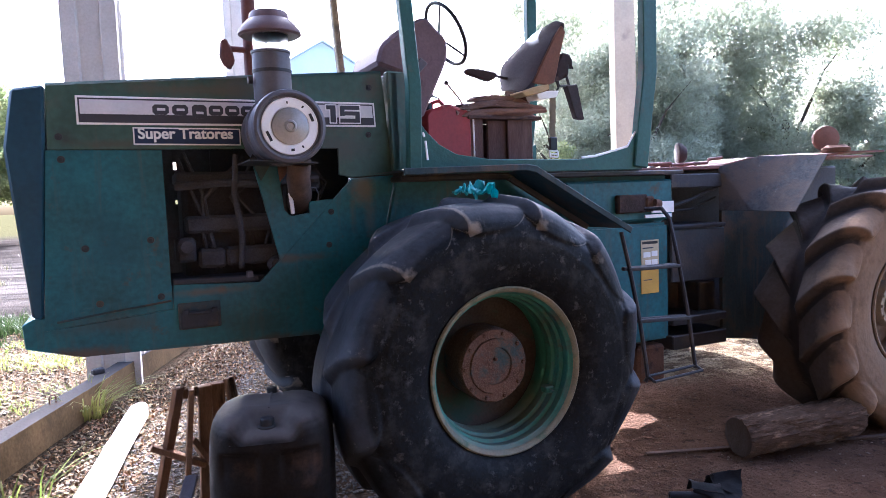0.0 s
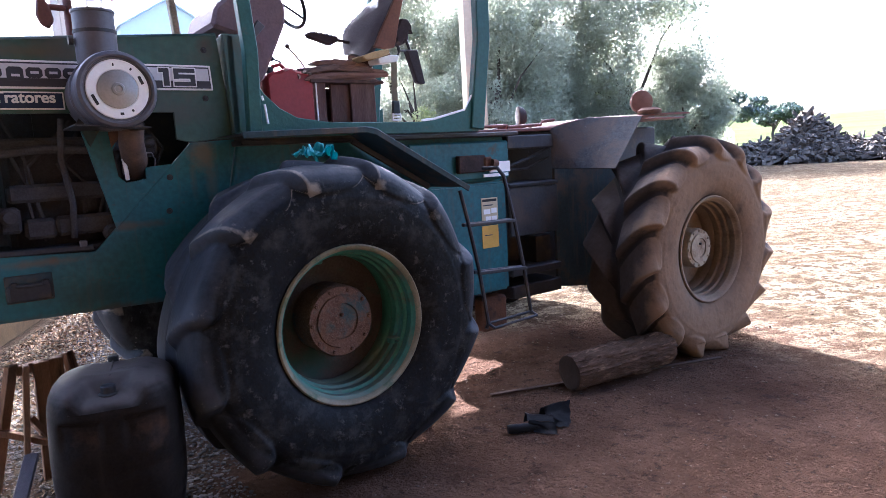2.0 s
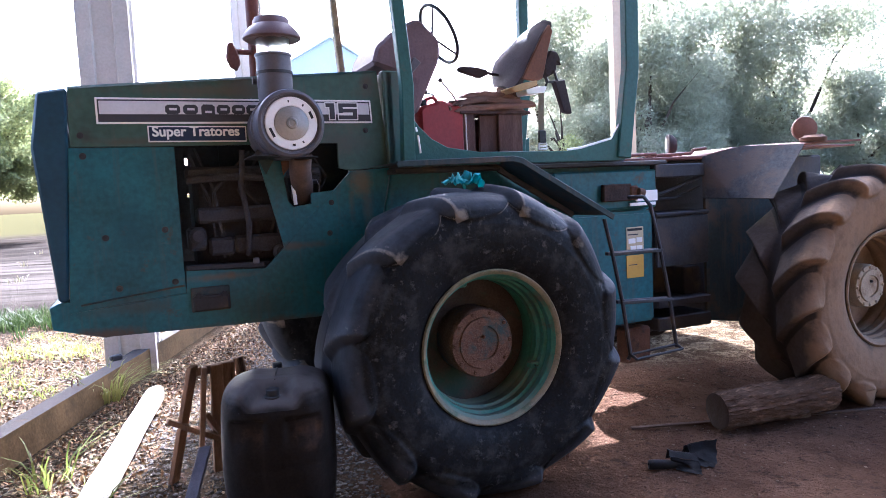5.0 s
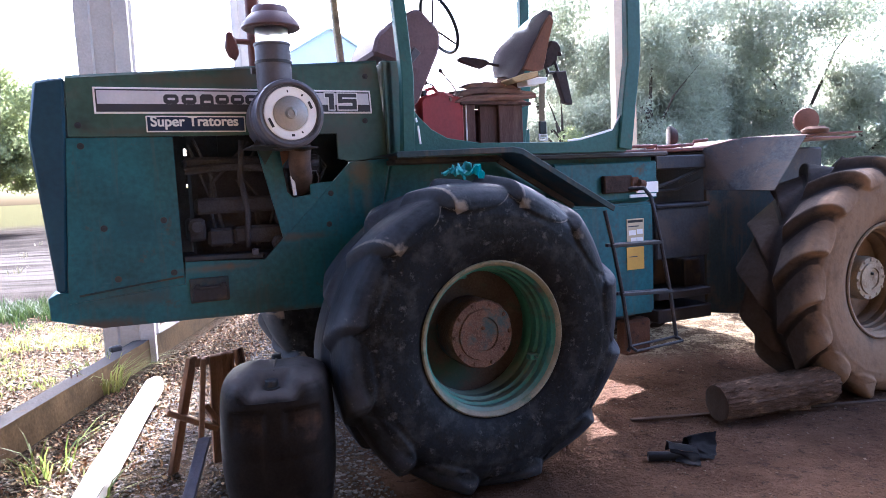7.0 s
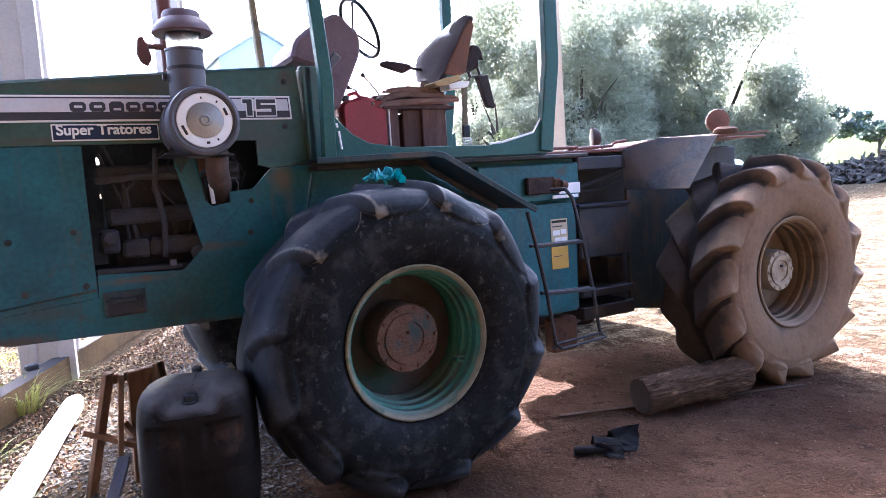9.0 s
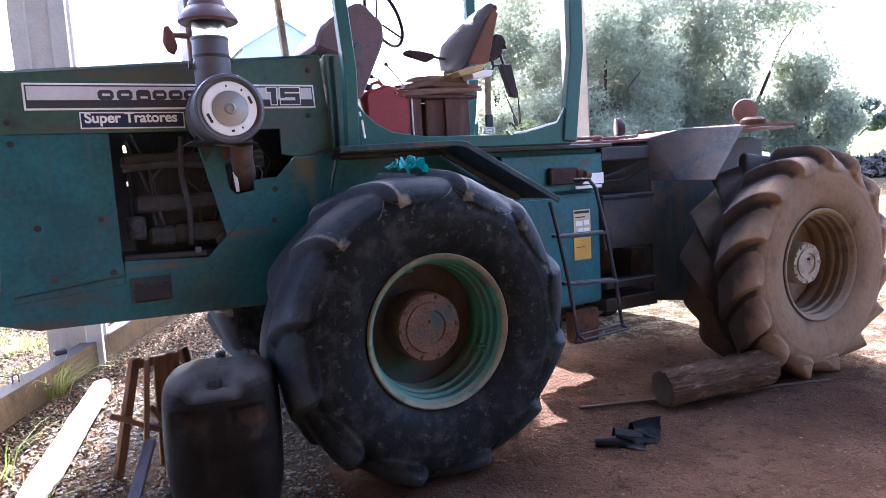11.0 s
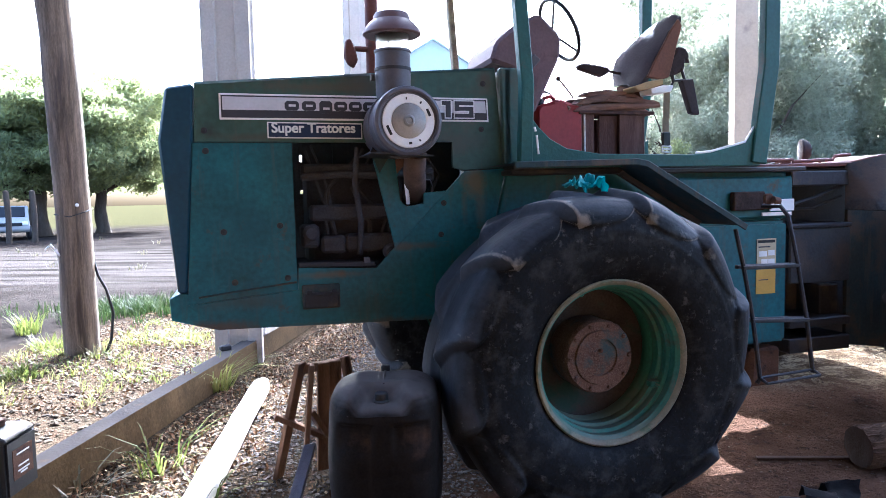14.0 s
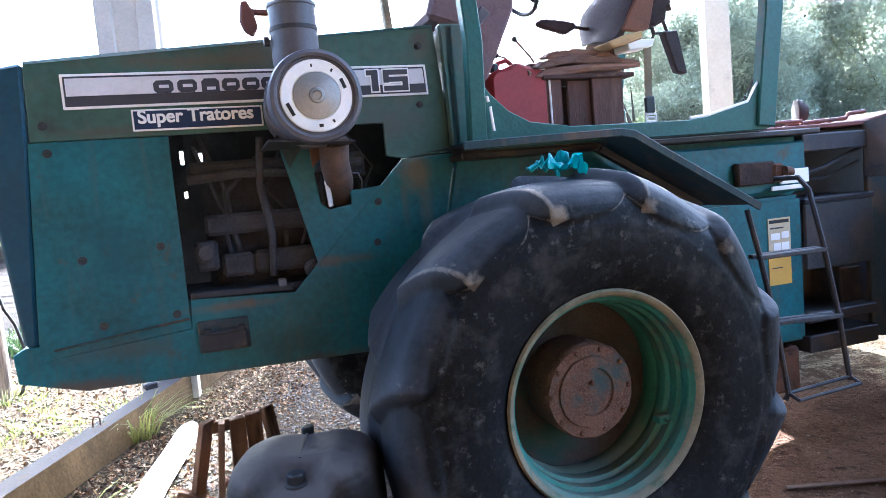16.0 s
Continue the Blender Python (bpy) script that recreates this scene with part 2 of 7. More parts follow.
M_DARKSTEEL = mat("dirty_dark_steel", (0.028, 0.027, 0.03), 0.65, vary=0.4, scale=4, spots=(0.07, 0.05, 0.035), spot_amount=0.35, spot_scale=3)
M_GREASE = mat("greasy_engine_iron", (0.055, 0.053, 0.058), 0.8, spec=0.05, vary=0.4, scale=8, spots=(0.055, 0.045, 0.04), spot_amount=0.3, spot_scale=7, bump=0.4)
M_RUST = mat("rusty_steel", (0.11, 0.06, 0.04), 0.8, vary=0.4, scale=7, spots=(0.05, 0.035, 0.03), spot_amount=0.35, spot_scale=9, bump=0.35, spec=0.1)
M_RUSTDARK = mat("dark_rusted_box", (0.040, 0.030, 0.027), 0.8, vary=0.5, scale=8, spots=(0.075, 0.045, 0.033), spot_amount=0.35, spot_scale=6, spec=0.1, bump=0.3)
M_REDOX = mat("red_oxide_paint", (0.125, 0.042, 0.03), 0.65, vary=0.3, scale=6, spots=(0.06, 0.03, 0.025), spot_amount=0.3, spot_scale=6)
M_RUBBER = mat("worn_black_rubber", (0.0045, 0.0050, 0.0060), 0.60, vary=0.9, scale=5, spots=(0.013, 0.012, 0.012), spot_amount=0.18, spot_scale=5.5, bump=0.22, bump_scale=30, spec=0.12, scratch=(0.040, 0.040, 0.042))
# bluish sky sheen of the lug tops painted as colour, with some wear
layer_tint(M_RUBBER, (0.046, 0.050, 0.058), 5.0, "pad", 0.16, 0.62)
layer_tint(M_RUBBER, (0.11, 0.10, 0.09), 42.0, "pad", 0.56, 0.66)
layer_tint(M_RUBBER, (0.030, 0.029, 0.027), 7.0, "wall", 0.50, 0.66)
layer_tint(M_RUBBER, (0.060, 0.056, 0.050), 19.0, "wall", 0.585, 0.68)
layer_tint(M_RUBBER, (0.20, 0.18, 0.16), 70.0, "wall", 0.68, 0.73)
layer_tint(M_RUBBER, (0.19, 0.162, 0.128), 7.0, "wear_glint", 0.36, 0.60)


def dusty_tyre(name):
    """Dark rubber; pale dust lies thick on the outer wall and thins out across the tread."""
    m = mat(name, (0.030, 0.026, 0.024), 0.8, vary=0.45, scale=3, bump=0.5, bump_scale=22, spec=0.06)
    n, l = m.node_tree.nodes, m.node_tree.links
    b = n["Principled BSDF"]
    src = b.inputs["Base Color"].links[0].from_socket
    tc = n.new("ShaderNodeTexCoord")
    sx = n.new("ShaderNodeSeparateXYZ")
    l.new(tc.outputs["Object"], sx.inputs[0])
    no = n.new("ShaderNodeTexNoise")
    no.inputs["Scale"].default_value, no.inputs["Detail"].default_value, no.inputs["Roughness"].default_value = 5, 8, 0.65
    l.new(tc.outputs["Object"], no.inputs["Vector"])
    ad = n.new("ShaderNodeMath")
    ad.operation = "MULTIPLY_ADD"
    ad.inputs[1].default_value = 0.35
    l.new(no.outputs[0], ad.inputs[0])
    l.new(sx.outputs["Y"], ad.inputs[2])
    mr = n.new("ShaderNodeMapRange")
    mr.inputs["From Min"].default_value, mr.inputs["From Max"].default_value = -0.02, -0.13
    mr.inputs["To Min"].default_value, mr.inputs["To Max"].default_value = 0.10, 1.0
    l.new(ad.outputs[0], mr.inputs["Value"])
    mx = n.new("ShaderNodeMix")
    mx.data_type = "RGBA"
    l.new(mr.outputs[0], mx.inputs["Factor"])
    l.new(src, mx.inputs["A"])
    du = n.new("ShaderNodeMix")
    du.data_type = "RGBA"
    l.new(no.outputs[0], du.inputs["Factor"])
    du.inputs["A"].default_value, du.inputs["B"].default_value = (0.020, 0.012, 0.008, 1), (0.36, 0.232, 0.140, 1)
    l.new(du.outputs["Result"], mx.inputs["B"])
    l.new(mx.outputs["Result"], b.inputs["Base Color"])
    b.inputs["Roughness"].default_value = 0.9
    return m


M_RUBBERDUST = dusty_tyre("dusty_rubber")
# near-black shade painted into the grooves between the lugs
layer_tint(M_RUBBERDUST, (0.016, 0.014, 0.014), 7.0, "groove", 0.12, 0.42)
M_RIMGREEN = mat("green_rim_paint", (0.032, 0.135, 0.098), 0.6, vary=0.4, scale=4, spots=(0.075, 0.062, 0.046), spot_amount=0.3, spot_scale=3.0, drips=(0.09, 0.11, 0.085), drip_amount=0.25)
# dust together with beige reflected light, put into the rim's upward faces
top_tint(M_RIMGREEN, (0.16, 0.155, 0.118), 0.7)
M_RIMEDGE = mat("scuffed_rim_edge", (0.16, 0.14, 0.09), 0.6, vary=0.35, scale=7, spots=(0.07, 0.10, 0.06), spot_amount=0.4, spot_scale=8)
M_HUB = mat("muddy_rusty_hub", (0.115, 0.066, 0.046), 0.85, vary=0.45, scale=9, spots=(0.045, 0.07, 0.072), spot_amount=0.42, spot_scale=5, fine=(0.145, 0.092, 0.067), bump=0.7, bump_scale=40, spec=0.1)
M_RIMDUST = mat("dusty_rim_paint", (0.19, 0.135, 0.09), 0.85, vary=0.25, scale=5, spots=(0.11, 0.075, 0.05), spot_amount=0.35, spec=0.1)
M_DISC = mat("dark_rusty_disc", (0.045, 0.034, 0.028), 0.85, vary=0.5, scale=6, spots=(0.02, 0.045, 0.035), spot_amount=0.35, spot_scale=4, bump=0.4)
M_HUBCREAM = mat("dusty_cream_hub", (0.30, 0.25, 0.18), 0.8, vary=0.25, scale=8, spots=(0.15, 0.10, 0.06), spot_amount=0.35)
M_GREYMETAL = mat("grey_filter_paint", (0.085, 0.08, 0.09), 0.5, vary=0.2, scale=6, spots=(0.06, 0.05, 0.05), spot_amount=0.3, bump=0.08)
M_HOSE = mat("dusty_intake_hose", (0.075, 0.05, 0.04), 0.8, vary=0.4, scale=8, spots=(0.13, 0.085, 0.06), spot_amount=0.35, bump=0.2)
M_CAP = mat("faded_plum_cap", (0.12, 0.075, 0.075), 0.55, vary=0.2, scale=8, bump=0.08)
M_SILVER = mat("brushed_plate", (0.60, 0.58, 0.61), 0.45, metal=0.0, vary=0.12, scale=5, bump=0.03)
M_LABELWHITE = mat("white_label", (0.80, 0.79, 0.78), 0.5, vary=0.08, scale=9, bump=0.02)
M_LABELNAVY = mat("navy_label", (0.010, 0.025, 0.07), 0.4, vary=0.15, scale=6, bump=0.02)
M_CHAR = mat("charcoal_print", (0.045, 0.045, 0.055), 0.5, vary=0.15, scale=9, bump=0.02)
M_YELLOW = mat("yellow_label", (0.55, 0.33, 0.06), 0.5, vary=0.15, scale=9, bump=0.02)
M_CREAMLABEL = mat("cream_label", (0.50, 0.42, 0.27), 0.5, vary=0.15, scale=9, bump=0.02)
M_CONCRETE = mat("weathered_concrete", (0.47, 0.42, 0.36), 0.85, vary=0.15, scale=3, spots=(0.38, 0.35, 0.32), spot_amount=0.35, spot_scale=2.2, bump=0.3, bump_scale=50)
# side brown matched to the shaded face; greyer top mixed in by facing
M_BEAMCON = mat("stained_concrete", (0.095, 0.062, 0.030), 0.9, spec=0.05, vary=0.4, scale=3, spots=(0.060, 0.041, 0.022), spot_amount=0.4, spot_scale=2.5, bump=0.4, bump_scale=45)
top_tint(M_BEAMCON, (0.058, 0.055, 0.054), 0.85)
M_POSTBEIGE = mat("beige_post_concrete", (0.46, 0.36, 0.24), 0.85, vary=0.15, scale=2, spots=(0.33, 0.25, 0.18), spot_amount=0.3, bump=0.2)
M_WOODPOLE = mat("weathered_pole_wood", (0.15, 0.112, 0.080), 0.85, drips=(0.045, 0.034, 0.026), drip_amount=0.5, vary=0.65, scale=5, stretch=(4, 4, 0.35), spots=(0.085, 0.065, 0.055), spot_amount=0.4, spot_scale=4, bump=0.5, bump_scale=25, spec=0.1)
M_WOOD = mat("old_brown_plank", (0.215, 0.125, 0.075), 0.8, vary=0.4, scale=5, stretch=(3, 3, 0.4), spots=(0.06, 0.04, 0.03), spot_amount=0.3, bump=0.3, spec=0.1)
M_WOODGREY = mat("grey_plank", (0.12, 0.11, 0.12), 0.8, vary=0.3, scale=5, stretch=(3, 3, 0.4), bump=0.3, spec=0.1)
M_WHITEWOOD = mat("whitewashed_wood", (0.85, 0.80, 0.73), 0.75, vary=0.12, scale=3, spots=(0.5, 0.42, 0.34), spot_amount=0.14, spot_scale=5, bump=0.2)
M_DIRTWOOD = mat("earth_stained_batten", (0.055, 0.036, 0.026), 0.9, vary=0.35, scale=6, bump=0.3, spec=0.1)
M_BARK = mat("rough_log_bark", (0.062, 0.037, 0.023), 0.95, vary=0.7, scale=9, stretch=(0.5, 2.5, 2.5), spots=(0.19, 0.12, 0.075), spot_amount=0.3, spot_scale=8, bump=0.9, bump_scale=28, spec=0.1)
M_LOGEND = mat("sawn_log_end", (0.032, 0.019, 0.014), 0.85, vary=0.35, scale=14, bump=0.3)
M_TRUNK = mat("tree_bark", (0.058, 0.045, 0.034), 0.9, spec=0.05, vary=0.4, scale=3, stretch=(3, 3, 0.6), bump=0.6, bump_scale=14)
M_DRUM = mat("grimy_black_plastic", (0.0095, 0.0072, 0.006), 0.6, vary=0.7, scale=6, spots=(0.040, 0.023, 0.015), spot_amount=0.30, spot_scale=2.6, bump=0.15, bump_scale=30, spec=0.08, drips=(0.020, 0.014, 0.011), drip_amount=0.3)
# paler drum top: dust and painted top light, masked by facing
top_tint(M_DRUM, (0.075, 0.064, 0.058), 0.75)
layer_tint(M_DRUM, (0.062, 0.034, 0.021), 6.5, "stain", 0.40, 0.66)
M_BLACK = mat("black_plastic", (0.012, 0.012, 0.013), 0.45, vary=0.3, scale=5, spots=(0.05, 0.045, 0.04), spot_amount=0.2, bump=0.08)
M_SEAT = mat("worn_seat_vinyl", (0.044, 0.033, 0.036), 0.8, spec=0.15, vary=0.3, scale=5, spots=(0.10, 0.055, 0.035), spot_amount=0.18, spot_scale=4, bump=0.2)
M_SEATBACK = mat("rusty_seat_shell", (0.14, 0.06, 0.035), 0.75, vary=0.3, scale=5, spots=(0.07, 0.04, 0.03), spot_amount=0.35)
M_DASH = mat("faded_plum_dash", (0.135, 0.088, 0.095), 0.7, vary=0.25, scale=5, spots=(0.07, 0.04, 0.045), spot_amount=0.3)
M_CRATE = mat("dark_crate_wood", (0.085, 0.045, 0.037), 0.8, vary=0.35, scale=6, stretch=(3, 3, 0.5), spots=(0.13, 0.08, 0.065), spot_amount=0.3, bump=0.3, per_object=0.25)
M_REDCAN = mat("faded_red_plastic", (0.26, 0.028, 0.03), 0.5, vary=0.2, scale=4, spots=(0.24, 0.035, 0.03), spot_amount=0.35, bump=0.06)
M_STRAP = mat("khaki_strap", (0.16, 0.13, 0.09), 0.85, vary=0.2, scale=20)
M_FOAM = mat("yellowed_foam", (0.42, 0.30, 0.15), 0.9, vary=0.25, scale=14, bump=0.4)
M_RAG = mat("turquoise_plastic_sheet", (0.05, 0.36, 0.38), 0.45, vary=0.25, scale=14, bump=0.2)
M_CLOTH = mat("black_rubber_sheet", (0.009, 0.009, 0.010), 0.6, spec=0.12, vary=0.4, scale=8, spots=(0.032, 0.028, 0.025), spot_amount=0.25, bump=0.2)
M_WHITE = mat("white_enamel", (0.72, 0.72, 0.72), 0.35, vary=0.08, scale=4, bump=0.03)
M_CARPAINT = mat("silver_car_paint", (0.30, 0.29, 0.28), 0.35, vary=0.06, scale=4, bump=0.0)
M_DARKGLASS = mat("dark_window_glass", (0.015, 0.016, 0.017), 0.08, vary=0.1, scale=2, bump=0.0, spec=0.15)
M_POSTTEAL = mat("teal_post_paint", (0.028, 0.050, 0.048), 0.6, vary=0.2, scale=4)
M_FARPILLAR = mat("yellowed_primer", (0.30, 0.25, 0.17), 0.7, vary=0.4, scale=5, spots=(0.06, 0.05, 0.045), spot_amount=0.4, spot_scale=2, spec=0.1)
M_LAMPBACK = mat("faded_red_lamp", (0.17, 0.085, 0.06), 0.6, vary=0.3, scale=14, spots=(0.14, 0.08, 0.06), spot_amount=0.35)
M_GLASS = glass("clear_bowl", (0.95, 0.96, 0.97), 0.35)
# veiling haze put into a pale base; plain blue metal would render darker
M_FARBLUE = mat("hazy_blue_roof", (0.52, 0.57, 0.62), 0.8, vary=0.06, scale=0.4, bump=0.0)
M_CABLE = mat("black_cable", (0.012, 0.012, 0.013), 0.5, vary=0.2, scale=8, bump=0.0)
M_GRASS = leaf_mat("grass_blades", (0.075, 0.100, 0.020), (0.16, 0.165, 0.038), 0.45, 3, 0.08)
# darker grass copy, with the patch's partial shade in its colour
M_SHADEGRASS = leaf_mat("shade_dark_grass", (0.018, 0.034, 0.010), (0.042, 0.056, 0.017), 0.3, 3, 0.03)
M_DRYGRASS = leaf_mat("dry_grass", (0.13, 0.108, 0.062), (0.085, 0.083, 0.040), 0.3, 3, 0.2)
# next two leaf colours paled to put haze and backlight into them
M_LEAF_A = leaf_mat("broadleaf_foliage", (0.195, 0.225, 0.115), (0.31, 0.325, 0.14), 0.78, 0.5, 0.08)
M_LEAF_B = leaf_mat("eucalypt_foliage", (0.25, 0.265, 0.18), (0.335, 0.34, 0.235), 0.80, 0.3, 0.5)
M_LEAF_C = leaf_mat("far_foliage", (0.03, 0.05, 0.035), (0.06, 0.08, 0.045), 0.25, 0.3)


# ---- mesh helpers ----
def link(name, bm, material, parent=None, label="", smooth=35, tri=False):
    bmesh.ops.recalc_face_normals(bm, faces=bm.faces)
    me = bpy.data.meshes.new(name)
    bm.to_mesh(me)
    bm.free()
    mats = material if isinstance(material, (list, tuple)) else [material]
    for m in mats:
        me.materials.append(m)
    if smooth:
        me.polygons.foreach_set("use_smooth", [True] * len(me.polygons))
        me.set_sharp_from_angle(angle=radians(smooth))
    ob = new(name, me)
    if parent is not None:
        ob.parent = parent
    if label:
        ob["label"] = label
    return ob


part = link


def thing(name, at, label, category, group="", kind=""):
    ob = new(name)
    ob.empty_display_size = 0.1
    ob.location = at
    return tagged(ob, label, category, group, kind)


def box(bm, c, s, rot=(0, 0, 0), bevel=0.0, seg=1):
    m = pose(*c, *rot) @ Matrix.Diagonal((*s, 1))
    vs = bmesh.ops.create_cube(bm, size=1.0, matrix=m)["verts"]
    if bevel:
        es = list({e for v in vs for e in v.link_edges})
        bmesh.ops.bevel(bm, geom=es, offset=bevel, segments=seg, affect="EDGES", clamp_overlap=True)
    return bm


def prism(bm, poly, y0, y1, m=None, bevel=0.0):
    """Polygon in x, z drawn out from y0 to y1."""
    a = [bm.verts.new((x, y0, z)) for x, z in poly]
    b = [bm.verts.new((x, y1, z)) for x, z in poly]
    n = len(poly)
    fs = [bm.faces.new(a), bm.faces.new(list(reversed(b)))]
    for i in range(n):
        fs.append(bm.faces.new((a[i], b[i], b[(i + 1) % n], a[(i + 1) % n])))
    if m is not None:
        bmesh.ops.transform(bm, matrix=m, verts=a + b)
    if bevel:
        bmesh.ops.recalc_face_normals(bm, faces=fs)
        es = list({e for f in fs for e in f.edges})
        bmesh.ops.bevel(bm, geom=es, offset=bevel, segments=1, affect="EDGES", clamp_overlap=True)
    return bm


def tube(bm, pts, r, seg=10, caps=True, squash=None):
    """A round bar along a polyline; r may be a list, one for each point."""
    pts = [Vector(p) for p in pts]
    rs = r if isinstance(r, (list, tuple)) else [r] * len(pts)
    rings, up = [], None
    for i, p in enumerate(pts):
        d = (pts[min(i + 1, len(pts) - 1)] - pts[max(i - 1, 0)]).normalized()
        if up is None:
            up = d.orthogonal().normalized()
        up = (up - d * up.dot(d)).normalized()
        side = d.cross(up)
        ring = []
        for k in range(seg):
            a = 2 * math.pi * k / seg
            ring.append(bm.verts.new(p + rs[i] * (math.cos(a) * up + math.sin(a) * side)))
        rings.append(ring)
    for a, b in zip(rings, rings[1:]):
        for k in range(seg):
            bm.faces.new((a[k], a[(k + 1) % seg], b[(k + 1) % seg], b[k]))
    if caps:
        bm.faces.new(list(reversed(rings[0])))
        bm.faces.new(rings[-1])
    return bm


def lathe(bm, prof, m=None, seg=48, closed=False, cap_ends=False):
    """Profile of (radius, height) turned round the local z axis."""
    rings, made = [], []
    for r, h in prof:
        if r < 1e-5:
            ring = [bm.verts.new((0, 0, h))]
        else:
            ring = [bm.verts.new((r * math.cos(2 * math.pi * k / seg), r * math.sin(2 * math.pi * k / seg), h)) for k in range(seg)]
        rings.append(ring)
        made += ring
    pairs = list(zip(rings, rings[1:])) + ([(rings[-1], rings[0])] if closed else [])
    for a, b in pairs:
        for k in range(seg):
            k2 = (k + 1) % seg
            if len(a) == 1 and len(b) == 1:
                continue
            if len(a) == 1:
                bm.faces.new((a[0], b[k], b[k2]))
            elif len(b) == 1:
                bm.faces.new((a[k], a[k2], b[0]))
            else:
                bm.faces.new((a[k], a[k2], b[k2], b[k]))
    if cap_ends:
        if len(rings[0]) > 2:
            bm.faces.new(list(reversed(rings[0])))
        if len(rings[-1]) > 2:
            bm.faces.new(rings[-1])
    if m is not None:
        bmesh.ops.transform(bm, matrix=m, verts=made)
    return bm


def rough_up(bm, amount, scale, seed=0.0):
    for v in bm.verts:
        v.co += amount * noise.noise_vector(v.co * scale + Vector((seed, seed * 1.7, seed * 0.3)))
    return bm


def text_mesh(name, body, size, m, material, parent, label="", squeeze=1.0, bold=0.0, depth=0.0015, weight=0.0):
    cu = bpy.data.curves.new(name, "FONT")
    cu.body, cu.size, cu.align_x, cu.align_y, cu.extrude, cu.offset = body, size, "LEFT", "BOTTOM", depth, bold
    tmp = bpy.data.objects.new(name + "_curve", cu)
    scene.collection.objects.link(tmp)
    me = bpy.data.meshes.new_from_object(tmp.evaluated_get(bpy.context.evaluated_depsgraph_get()))
    bpy.data.objects.remove(tmp)
    bpy.data.curves.remove(cu)
    bm = bmesh.new()
    for dx, dy, dz in ((0, 0, 0), (weight, 0, 0.0002), (0, weight * 0.6, 0.0004), (weight, weight * 0.6, 0.0006)) if weight else ((0, 0, 0),):
        copy = me.copy()
        copy.transform(m @ Matrix.Translation((dx, dy, dz)) @ Matrix.Diagonal((squeeze, 1, 1, 1)))
        bm.from_mesh(copy)
        bpy.data.meshes.remove(copy)
    bm.to_mesh(me)
    bm.free()
    me.materials.clear()
    me.materials.append(material)
    ob = new(name, me)
    ob.parent = parent
    if label:
        ob["label"] = label
    return ob


AXIS_Y = pose(0, 0, 0, 90, 0, 0)          # turns local z to -y (towards the open side of the shed)

# ---- setting: ground, beam, columns, unseen roof and wall ----
U, V = Vector((0.40, 0.9165, 0)), Vector((0.9165, -0.40, 0))      # axes of the shed: along its columns, and across


def hill(x, y):
    s = max(0.0, x * 0.88 + y * 0.47 - 75)
    return (0.034 * s if s < 500 else 17 + 0.01 * (s - 500)) * max(0.0, min(1.0, x / 60.0))


def ground_z(x, y):
    d = math.hypot(x, y)
    z = hill(x, y)
    if d < 40:
        p = Vector((x, y, 0))
        z += 0.012 * noise.noise(p * 0.9) + 0.006 * noise.noise(p * 3.1) + 0.004 * noise.noise(p * 8)
        side = p.dot(V)
        z += 0.035 * max(0.0, min(1.0, (-1.2 - side) / 0.8))
    return z


